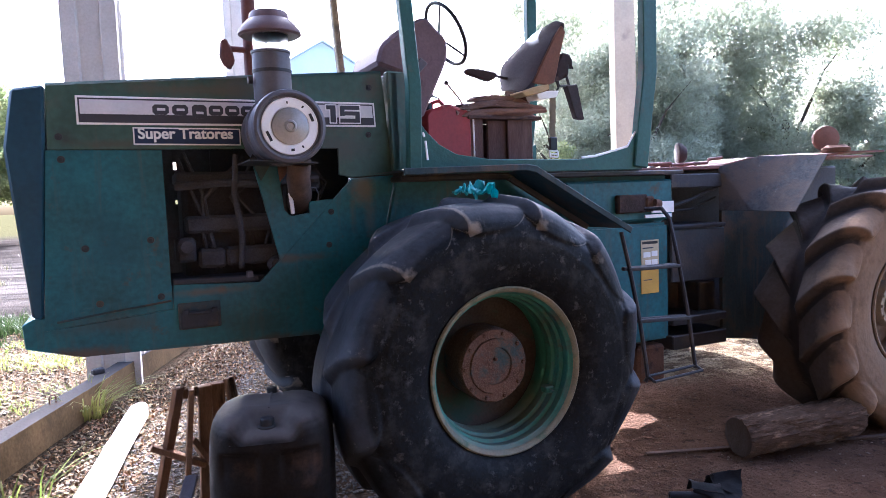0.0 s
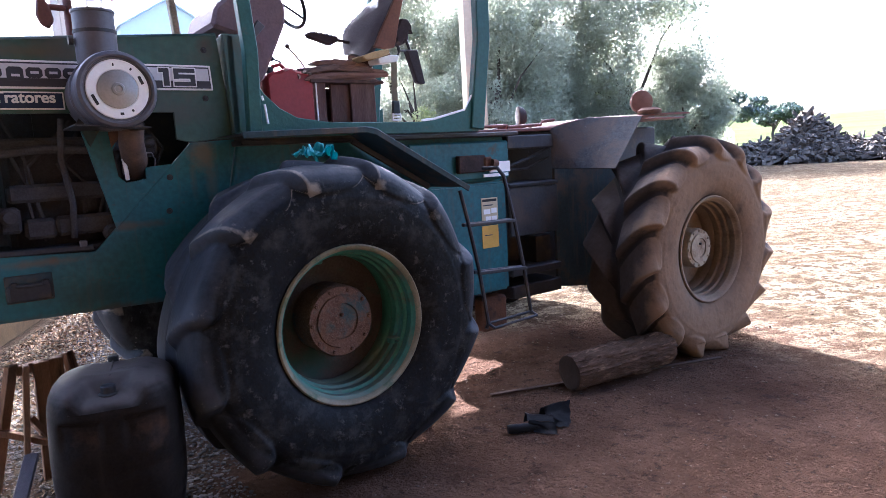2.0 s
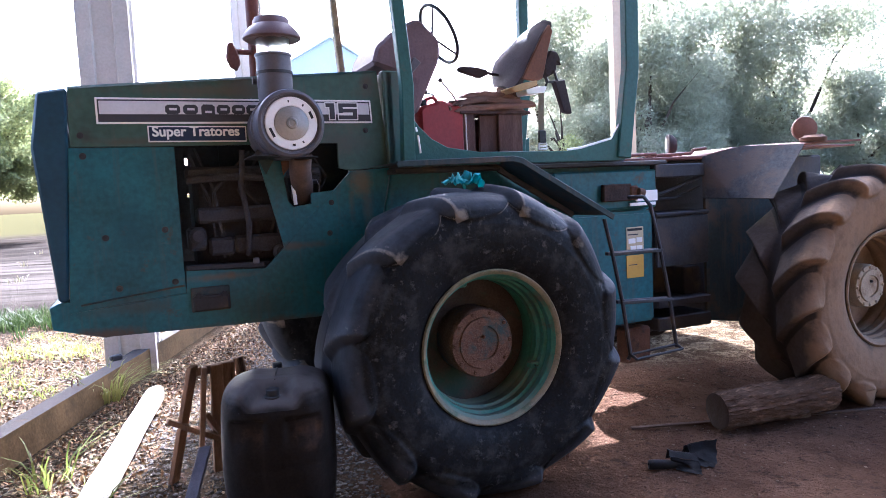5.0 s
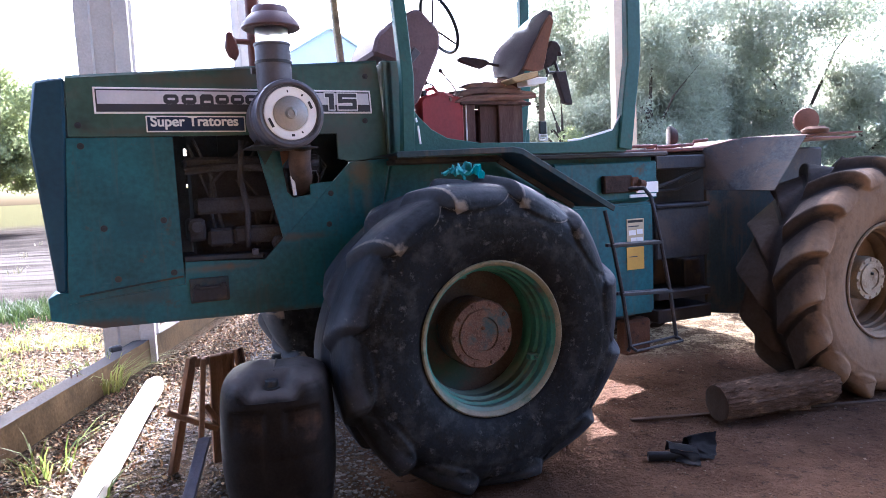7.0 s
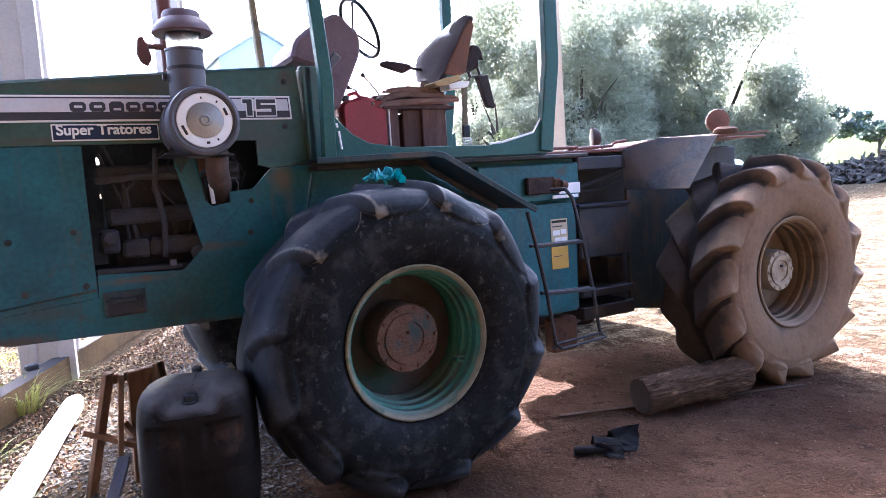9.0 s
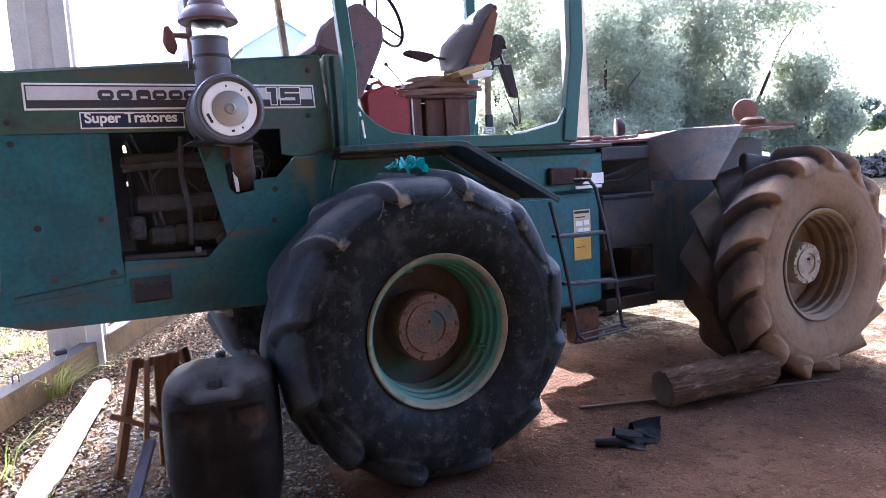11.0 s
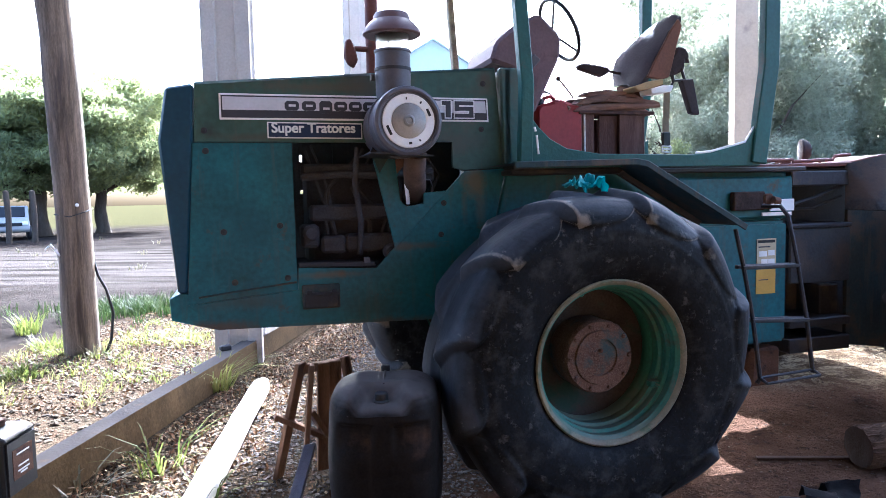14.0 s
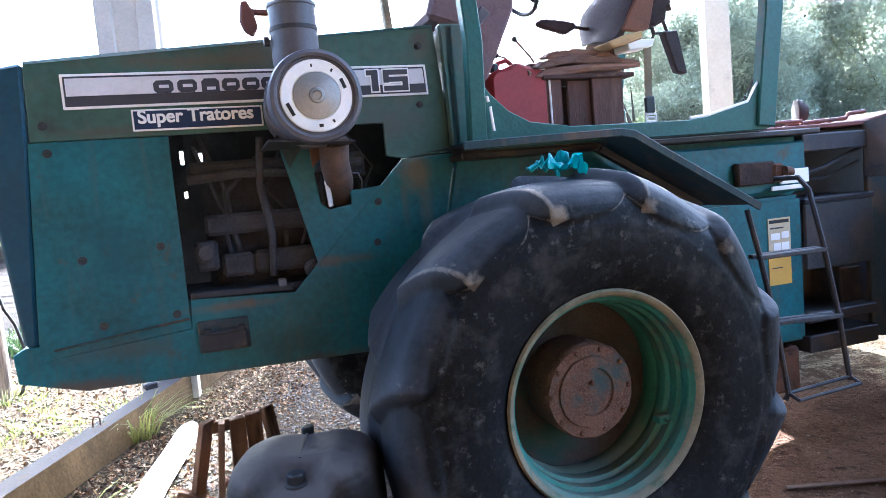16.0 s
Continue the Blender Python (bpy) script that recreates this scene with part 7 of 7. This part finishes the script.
def scatter_stones(name, n, place, lo, hi, label, material=None):
    vs, fs = [], []
    k = 0
    while k < n:
        x, y = place()
        if not clear_of_things(x, y):
            continue
        s = lo + (hi - lo) * npr.random() ** 2.5
        sc = s * np.array([npr.uniform(0.7, 1.3), npr.uniform(0.7, 1.3), npr.uniform(0.4, 0.8)])
        a = npr.uniform(0, 6.28)
        p = STONE_V * (1 + npr.uniform(-0.25, 0.25, STONE_V.shape)) * sc
        q = np.c_[p[:, 0] * math.cos(a) - p[:, 1] * math.sin(a) + x, p[:, 0] * math.sin(a) + p[:, 1] * math.cos(a) + y, p[:, 2] + ground_z(x, y) + 0.25 * s]
        base = len(vs)
        vs += q.tolist()
        fs += [tuple(i + base for i in f) for f in STONE_F]
        k += 1
    return mesh_from(name, vs, fs, material or M_STONES, label, "gravel")


def in_band(s0, s1, u0, u1):
    def f():
        p = V * npr.uniform(s0, s1) + U * npr.uniform(u0, u1)
        return p.x, p.y
    return f


# second gravel colour: the grey of the shaded strip, put into the stones
M_STONEGREY = island_mat("shade_greyed_stone", [(0.047, 0.041, 0.038), (0.089, 0.078, 0.070), (0.147, 0.128, 0.112), (0.061, 0.051, 0.045)])
scatter_stones("gravel", 14000, in_band(-2.66, -1.9, -1.2, 6.0), 0.005, 0.019, "loose brown gravel beside the beam")
scatter_stones("gravel", 24000, in_band(-2.1, -0.2, -1.2, 6.0), 0.005, 0.017, "gravel under the tractor's nose, greyed for its shade", M_STONEGREY)
scatter_stones("gravel", 9000, in_band(-5.6, -2.97, 0.0, 6.5), 0.006, 0.026, "loose sunlit gravel beyond the beam")
scatter_stones("gravel", 6000, in_band(-0.6, 4.2, -4.0, 3.5), 0.002, 0.010, "small clods scattered on brown earth", M_CLODS)
scatter_stones("gravel", 2200, in_band(3.0, 11, -3.0, 10), 0.004, 0.018, "clods of earth on the sandy yard", M_CLODS)


def scatter_leaves(name, n, place, lo, hi):
    vs, fs = [], []
    k = 0
    while k < n:
        x, y = place()
        if not clear_of_things(x, y):
            continue
        s, a, b, c = npr.uniform(lo, hi), npr.uniform(0, 6.28), npr.normal(0, 0.6), npr.normal(0, 0.6)
        m = Euler((b, c, a)).to_matrix()
        z = ground_z(x, y) + npr.uniform(0.012, 0.03)
        w = s * npr.uniform(0.3, 0.55)
        pts = [Vector(p) for p in ((-s, 0, 0), (-s * 0.1, w, 0.3 * w), (s, 0, 0.1 * s), (-s * 0.1, -w, 0.3 * w))]
        base = len(vs)
        vs += [tuple(m @ p + Vector((x, y, z))) for p in pts]
        fs += [(base, base + 1, base + 2), (base, base + 2, base + 3)]
        k += 1
    return mesh_from(name, vs, fs, M_LITTER, "dry brown leaf litter lying on gravel", "leaf litter")


scatter_leaves("leaf_litter", 7500, in_band(-2.6, -1.75, -1.2, 5.0), 0.007, 0.026)
scatter_leaves("leaf_litter", 1500, in_band(-1.75, -0.9, -1.2, 5.0), 0.007, 0.022)
scatter_leaves("leaf_litter", 8000, in_band(-5.6, -2.97, 0.5, 6.0), 0.007, 0.024)


def blades(vs, fs, x, y, n, h, spread, lean, w=0.006):
    for _ in range(n):
        a, r = npr.uniform(0, 6.28), spread * npr.random() ** 0.6
        bx, by = x + r * math.cos(a), y + r * math.sin(a)
        z = ground_z(bx, by) - 0.005
        hh = h * npr.uniform(0.5, 1.15)
        d = a + npr.normal(0, 0.6)
        ln = lean * hh * npr.uniform(0.3, 1.3)
        px, py = -math.sin(d) * w, math.cos(d) * w
        base = len(vs)
        for f, wd in ((0, 1.0), (0.45, 0.85), (0.8, 0.5)):
            ox, oy, oz = bx + math.cos(d) * ln * f * f, by + math.sin(d) * ln * f * f, z + hh * (f - 0.25 * lean * f * f)
            vs.append((ox - px * wd, oy - py * wd, oz))
            vs.append((ox + px * wd, oy + py * wd, oz))
        vs.append((bx + math.cos(d) * ln, by + math.sin(d) * ln, z + hh * (1 - 0.3 * lean)))
        fs += [(base, base + 1, base + 3, base + 2), (base + 2, base + 3, base + 5, base + 4), (base + 4, base + 5, base + 6)]


# brighter grass copy, sunlight put into its colour
M_BRIGHTGRASS = leaf_mat("sunlit_lanky_grass", (0.13, 0.15, 0.035), (0.23, 0.22, 0.065), 0.5, 3, 0.08)
for x, y, n, h, sp, ln, m_, lb in ((-4.37, 5.92, 120, 0.32, 0.16, 0.6, M_GRASS, "bright green grass tuft growing in the yard"), (-3.85, 4.75, 110, 0.20, 0.22, 0.7, M_GRASS, "green grass tuft beside the timber post"),
                                   (-3.73, 3.35, 80, 0.18, 0.16, 0.9, M_GRASS, "low green grass tuft on gravel"), (-3.90, 2.55, 80, 0.18, 0.16, 0.8, M_GRASS, "low green grass tuft on gravel"),
                                   (-1.98, 2.30, 90, 0.40, 0.14, 1.3, M_BRIGHTGRASS, "lanky grass tuft growing beside the concrete beam"), (-2.25, 0.55, 26, 0.34, 0.14, 1.2, M_GRASS, "lanky grass tuft growing through gravel"),
                                   (-1.98, -0.1, 22, 0.30, 0.16, 1.2, M_GRASS, "lanky grass tuft growing beside the pole"), (-1.62, 2.02, 40, 0.13, 0.08, 0.9, M_DRYGRASS, "dry brown tuft at the end of the pole"),
                                   (-3.30, 4.15, 30, 0.22, 0.12, 0.9, M_DRYGRASS, "dry grass tuft at the foot of the post"), (-2.6, 0.25, 14, 0.25, 0.15, 1.6, M_DRYGRASS, "dry arching grass by the beam")):
    vs, fs = [], []
    blades(vs, fs, x, y, n, h, sp, ln)
    mesh_from("grass_tuft", vs, fs, m_, lb, "grass", kind="thing")
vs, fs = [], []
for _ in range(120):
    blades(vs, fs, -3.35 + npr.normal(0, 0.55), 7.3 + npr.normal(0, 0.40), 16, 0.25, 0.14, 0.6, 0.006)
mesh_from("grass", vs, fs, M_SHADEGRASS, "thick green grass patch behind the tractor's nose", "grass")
vs, fs = [], []
for _ in range(150):
    p = V * npr.uniform(-5.2, -3.0) + U * npr.uniform(1.5, 6.2)
    if noise.noise(Vector((p.x * 0.9, p.y * 0.9, 2))) > -0.05:
        blades(vs, fs, p.x, p.y, 9, 0.10, 0.10, 1.0)
mesh_from("grass", vs, fs, M_GRASS, "thin low grass growing through gravel", "grass")
vs, fs = [], []
for cx, cy, k in ((-2.35, 4.55, 34), (-2.75, 4.9, 22), (-3.1, 4.6, 16), (-3.72, 4.4, 26), (-3.7, 3.2, 16), (-3.9, 2.5, 16), (-3.1, 2.6, 10), (-2.9, 3.4, 12)):
    for _ in range(k):
        blades(vs, fs, cx + npr.normal(0, 0.22), cy + npr.normal(0, 0.22), 8, 0.13, 0.07, 1.0, 0.004)
mesh_from("grass", vs, fs, M_BRIGHTGRASS, "yellow-green grass clumps on sunlit gravel", "grass")
vs, fs = [], []
for _ in range(90):
    a, r = npr.uniform(0.8, 2.6), npr.uniform(14, 40)
    blades(vs, fs, r * math.cos(a) - 4, r * math.sin(a), 10, 0.20, 0.18, 0.6, 0.008)
mesh_from("grass", vs, fs, M_DRYGRASS, "dry weeds scattered over the far yard", "grass")


# ---- trees ----
def leaf_cloud(blobs, n, size, rng, hang=0.3):
    """Leaf sprays through a set of ellipsoids, denser at their skins; returns vertices and faces."""
    vol = np.array([b[3] * b[4] * b[5] for b in blobs]) ** 0.67
    pick = rng.choice(len(blobs), n, p=vol / vol.sum())
    d = rng.normal(size=(n, 3))
    d /= np.linalg.norm(d, axis=1)[:, None]
    r = rng.random(n) ** 0.42
    B = np.array(blobs)[pick]
    c = B[:, :3] + d * r[:, None] * B[:, 3:]
    s = size * rng.uniform(0.55, 1.5, n)
    ax = rng.normal(size=(n, 3))
    ax[:, 2] -= hang
    ax /= np.linalg.norm(ax, axis=1)[:, None]
    sd = np.cross(ax, rng.normal(size=(n, 3)))
    sd /= np.linalg.norm(sd, axis=1)[:, None]
    w = (s * rng.uniform(0.28, 0.5, n))[:, None]
    s = s[:, None]
    nrm = np.cross(ax, sd)
    a, b, e, f = c - ax * s, c + sd * w + nrm * w * 0.4, c + ax * s, c - sd * w + nrm * w * 0.4
    v = np.stack([a, b, e, f], 1).reshape(-1, 3)
    i = np.arange(n) * 4
    return v, np.concatenate([np.c_[i, i + 1, i + 2], np.c_[i, i + 2, i + 3]])


def tree(at, trunk, limbs, blobs, n, size, leaf, label, seed, hang=0.3, name="tree"):
    rng = np.random.default_rng(seed)
    t = thing(name, (at[0], at[1], hill(at[0], at[1])), label, "tree")
    bm = bmesh.new()
    h, r = trunk
    pts = [(0.15 * r * math.sin(k * 1.7), 0.15 * r * math.cos(k * 2.1), -0.3 + (h + 0.3) * k / 6) for k in range(7)]
    tube(bm, pts, [r * (1.35 if k == 0 else 1.0 - 0.07 * k) for k in range(7)], 14)
    rough_up(bm, 0.12 * r, 1.2, seed)
    part("trunk", bm, M_TRUNK, t, "", 60)
    top = Vector(pts[-1])
    for k in range(limbs):
        b = blobs[k % len(blobs)]
        end = Vector(b[:3]) + Vector(rng.uniform(-0.3, 0.3, 3).tolist())
        low = Vector((0, 0, h * rng.uniform(0.55, 1.0)))
        mid = low.lerp(end, 0.5) + Vector((0, 0, 0.12 * (end - low).length))
        bm = bmesh.new()
        tube(bm, [low, low.lerp(mid, 0.55), mid, mid.lerp(end, 0.5), end], [r * 0.36, r * 0.26, r * 0.16, r * 0.08, r * 0.03], 8)
        part("limb", bm, M_TRUNK, t, "", 60)
    v, f = leaf_cloud(blobs, n, size, rng, hang)
    me = bpy.data.meshes.new("crown")
    me.from_pydata(v.tolist(), [], f.tolist())
    me.materials.append(leaf)
    cr = new("crown", me)
    cr.parent = t
    return t


def crown(rng, n, rx, ry, z0, z1, b0, b1, flat=0.7, fall=0.55):
    """n overlapping clumps in a dome between two heights."""
    out = []
    for k in range(n):
        a, q = rng.uniform(0, 6.28), math.sqrt(rng.random())
        top = z1 - (z1 - z0) * fall * q * q
        z = rng.uniform(z0, top)
        s = rng.uniform(b0, b1)
        out.append((rx * q * math.cos(a), ry * q * math.sin(a), z, s, s, s * flat))
    return out


r1 = np.random.default_rng(11)
# shade trees across the yard
tree((-9.9, 41.3), (3.2, 0.42), 9, crown(r1, 190, 5.0, 3.8, 2.6, 9.5, 0.7, 1.5, 0.55, 0.24), 66000, 0.12, M_LEAF_A, "round shade tree with a dense green crown across the yard", 1)
tree((-12.65, 39.0), (3.4, 0.55), 9, crown(r1, 170, 5.6, 3.9, 2.6, 9.2, 0.6, 1.4, 0.55, 0.25), 76000, 0.12, M_LEAF_A, "broad shade tree with a dense green crown across the yard", 2)
tree((-19.0, 41.0), (3.2, 0.4), 8, crown(r1, 110, 4.8, 3.7, 3.0, 9.2, 0.6, 1.5, 0.45, 0.3), 40000, 0.13, M_LEAF_A, "broad shade tree standing beside parked car", 3)
# tall dark trees behind the tractor
tree((39.4, 28.9), (6.0, 0.42), 6, crown(r1, 120, 5.6, 5.6, 1.4, 17.0, 1.2, 2.2, 0.85, 0.42), 90000, 0.11, M_LEAF_B, "tall dark tree with an uneven crown at the yard's edge", 4, 0.6)
tree((35.2, 33.2), (6.5, 0.42), 6, crown(r1, 90, 5.2, 5.2, 1.4, 19.0, 1.4, 2.6, 0.85, 0.25), 100000, 0.11, M_LEAF_B, "tall dark tree with an uneven crown at the yard's edge", 5, 0.6)
tree((30.5, 38.0), (7.0, 0.42), 6, crown(r1, 80, 5.0, 5.0, 1.4, 19.0, 1.4, 2.6, 0.85, 0.3), 84000, 0.11, M_LEAF_B, "tall hazy tree with gaps of sky in its crown", 6, 0.6)
tree((34.4, 36.0), (6.0, 0.4), 8, crown(r1, 54, 3.8, 4.0, 1.6, 17.5, 1.2, 2.3, 0.85, 0.35), 60000, 0.11, M_LEAF_B, "tall hazy tree with gaps of sky in its crown", 12, 0.5)
tree((26.5, 40.5), (6.0, 0.4), 8, crown(r1, 60, 4.6, 4.0, 2.0, 18.0, 1.2, 2.3, 0.85, 0.35), 52000, 0.115, M_LEAF_B, "tall hazy tree with gaps of sky in its crown", 10, 0.5)
tree((41.3, 25.6), (2.5, 0.3), 8, crown(r1, 50, 3.2, 3.2, 1.0, 9.0, 0.7, 1.3, 0.8), 36000, 0.10, M_LEAF_B, "lower leafy tree at the edge of the wood", 7, 0.4)
tree((22.0, 30.8), (4.5, 0.3), 10, crown(r1, 26, 2.4, 2.4, 2.2, 9.0, 0.6, 1.2, 0.9), 13000, 0.10, M_LEAF_B, "pale green young tree with thin sprays of leaves", 8, 0.5)
tree((21.0, 29.1), (2.0, 0.25), 8, crown(r1, 18, 1.7, 1.6, 0.8, 4.8, 0.5, 0.9, 0.8), 9000, 0.10, M_LEAF_A, "low light green bush at the yard's edge", 9, 0.3)
tree((27.3, 29.4), (6.0, 0.35), 6, crown(r1, 64, 3.6, 4.2, 1.4, 14.4, 1.0, 1.8, 0.85), 46000, 0.11, M_LEAF_B, "tall dark tree with an uneven crown at the yard's edge", 13, 0.6)
# far umbrella-shaped trees on the pasture
for i, (x, y, w, h) in enumerate(((62.0, 35.9, 5.6, 8.0), (95.2, 48.2, 5.4, 6.0), (86.0, 61.5, 4.5, 5.0))):
    tree((x, y), (h * 0.45, 0.28), 7, crown(r1, 22, w * 0.75, w * 0.75, h * 0.5, h * 0.95, 0.7, 1.3, 0.55), 6000, 0.28, M_LEAF_C, "far flat-topped tree on the pasture", 20 + i)

# ---- far yard: rubble, fence, car, shed, tank ----
M_RUBBLE = island_mat("grey_brush_and_rubble", [(0.035, 0.028, 0.022), (0.07, 0.057, 0.045), (0.14, 0.117, 0.092), (0.052, 0.037, 0.028)])
vs, fs = [], []
CUBE_F = [(0, 1, 3, 2), (4, 6, 7, 5), (0, 4, 5, 1), (2, 3, 7, 6), (0, 2, 6, 4), (1, 5, 7, 3)]
CUBE_V = np.array([(x, y, z) for x in (-1, 1) for y in (-1, 1) for z in (-1, 1)], float)


def heap(cx, cy, rx, ry, h, n, lo, hi):
    for _ in range(n):
        a, q = npr.uniform(0, 6.28), math.sqrt(npr.random())
        x, y = cx + rx * q * math.cos(a), cy + ry * q * math.sin(a)
        top = h * max(0.0, (1 - q)) ** 0.7
        z = hill(x, y) + top * npr.uniform(0.7, 1.05) + 0.1
        L = npr.uniform(lo, hi)
        sc = np.array([L, npr.uniform(0.03, 0.13), npr.uniform(0.03, 0.11)])
        m = np.array(Euler((npr.normal(0, 0.35), npr.normal(0, 0.4), npr.uniform(0, 6.28))).to_matrix())
        p = (CUBE_V * (1 + npr.uniform(-0.2, 0.2, CUBE_V.shape)) * sc) @ m.T + (x, y, z)
        base = len(vs)
        vs.extend(p.tolist())
        fs.extend([tuple(i + base for i in f) for f in CUBE_F])


heap(43.4, 18.0, 2.3, 2.3, 3.0, 2600, 0.06, 0.75)
for k in range(15):
    az = radians(55 + 2.0 * k)
    heap(-1.6 + (50 + 1.2 * math.sin(k * 1.3)) * math.sin(az), -3.9 + (50 + 1.2 * math.sin(k * 1.3)) * math.cos(az), 2.1, 1.6, 1.35 + 0.4 * math.sin(k * 2.1), 420, 0.06, 0.75)
mesh_from("rubble_heap", vs, fs, M_RUBBLE, "long grey heap of broken branches, roots and rubble", "rubble")

pbm = bmesh.new()
tube(pbm, [(0, 0, -0.2), (0, 0, 1.35)], 0.07, 6)
fence = thing("fence", (67.0, 37.0, hill(67, 37)), "far row of thin grey fence posts across the pasture", "fence")
pmesh = None
for k in range(46):
    x, y = 62.0 + k * 0.42, 46.0 - k * 0.85
    if pmesh is None:
        ob = part("post", pbm, M_TRUNK, fence)
        pmesh = ob.data
    else:
        ob = new("post", pmesh)
        ob.parent = fence
    ob.location = (x - 67.0, y - 37.0, hill(x, y) - hill(67, 37))
for z in (0.5, 0.9, 1.25):
    bm = bmesh.new()
    tube(bm, [(62.0 + k * 0.42 - 67.0, 46.0 - k * 0.85 - 37.0, hill(62.0 + k * 0.42, 46.0 - k * 0.85) - hill(67, 37) + z) for k in range(46)], 0.012, 4)
    part("wire", bm, M_TRUNK, fence)

# parked silver car under the far trees
car = thing("car", (-13.15, 35.6, 0.02), "silver pick-up car parked in shade under the trees", "car")
car.rotation_euler = (0, 0, radians(-74))
bm = bmesh.new()
prism(bm, [(-2.3, 0.45), (-2.3, 0.95), (-0.9, 1.02), (-0.35, 1.65), (0.9, 1.70), (1.35, 1.10), (2.25, 0.98), (2.35, 0.55), (2.2, 0.40), (-2.2, 0.40)], -0.85, 0.85, bevel=0.08)
part("body", bm, M_CARPAINT, car)
bm = bmesh.new()
prism(bm, [(-0.70, 1.06), (-0.28, 1.58), (0.85, 1.62), (1.2, 1.10)], -0.862, 0.862, bevel=0.02)
part("window", bm, M_DARKGLASS, car, "dark side windows")
bm = bmesh.new()
prism(bm, [(0.95, 1.62), (1.33, 1.14), (1.36, 1.16), (0.98, 1.66)], -0.70, 0.70, bevel=0.01)
part("windscreen", bm, M_DARKGLASS, car)
for x in (-1.5, 1.45):
    for y in (-0.83, 0.83):
        bm = lathe(bmesh.new(), [(0.20, -0.11), (0.33, -0.10), (0.36, -0.05), (0.36, 0.05), (0.33, 0.10), (0.20, 0.11)], Matrix.Translation((x, y, 0.36)) @ AXIS_Y, 24)
        wl = part("wheel", bm, M_BLACK, car)
        bm = lathe(bmesh.new(), [(0, 0.06), (0.2, 0.09), (0.22, 0.11)], Matrix.Translation((x, y, 0.36)) @ AXIS_Y @ (pose(0, 0, 0) if y < 0 else pose(0, 0, 0, 180)), 20)
        part("rim", bm, M_GREYMETAL, wl)
bm = bmesh.new()
box(bm, (2.33, 0.0, 0.80), (0.06, 1.1, 0.16), bevel=0.02)
part("grille", bm, M_BLACK, car)
for y in (-0.66, 0.66):
    bm = bmesh.new()
    box(bm, (2.30, y, 0.84), (0.10, 0.26, 0.17), bevel=0.03)
    part("headlight", bm, M_LABELWHITE, car)
for x, y, h in ((-12.9, 30.3, 3.1), (-11.75, 30.6, 2.35), (-10.8, 30.9, 2.35)):
    bm = bmesh.new()
    tube(bm, [(x, y, -0.1), (x + 0.05, y, h / 2), (x, y, h)], 0.12, 12)
    lathe(bm, [(0.12, h), (0.0, h + 0.06)], pose(x, y, 0), 12)
    tagged(link("post", bm, M_POSTTEAL if x < -12 else M_TRUNK), "teal painted post standing across the yard" if x < -12 else "dark timber post standing across the yard", "post", "" if x < -12 else "timber posts across the yard")

# hazy shed far behind
shed = thing("shed", (16.2, 60.0, 0), "far hazy blue metal shed with a gabled roof", "shed")
bm = bmesh.new()
prism(bm, [(-4.0, 0), (-4.0, 14.2), (0, 16.6), (4.0, 14.2), (4.0, 0)], 0.1, 14)
part("wall", bm, M_FARBLUE, shed)
for s in (-1, 1):
    bm = bmesh.new()
    prism(bm, [(0, 16.62), (s * 4.2, 14.1), (s * 4.2, 14.25), (0, 16.8)], -0.2, 14.2)
    part("roof", bm, M_FARBLUE, shed)
tank2 = thing("water_tank", (19.2, 12.4, hill(19.2, 12.4)), "white water tank standing in the sandy yard", "tank")
bm = lathe(bmesh.new(), [(0, 0), (0.55, 0), (0.6, 0.05), (0.6, 1.6), (0.5, 1.75), (0.18, 1.82), (0.18, 1.9), (0, 1.9)], None, 28)
part("body", bm, M_WHITE, tank2)
bm = lathe(bmesh.new(), [(0.615, 0.8), (0.615, 0.86)], None, 28)
bmesh.ops.solidify(bm, geom=bm.faces[:], thickness=0.01)
part("band", bm, M_GREYMETAL, tank2)
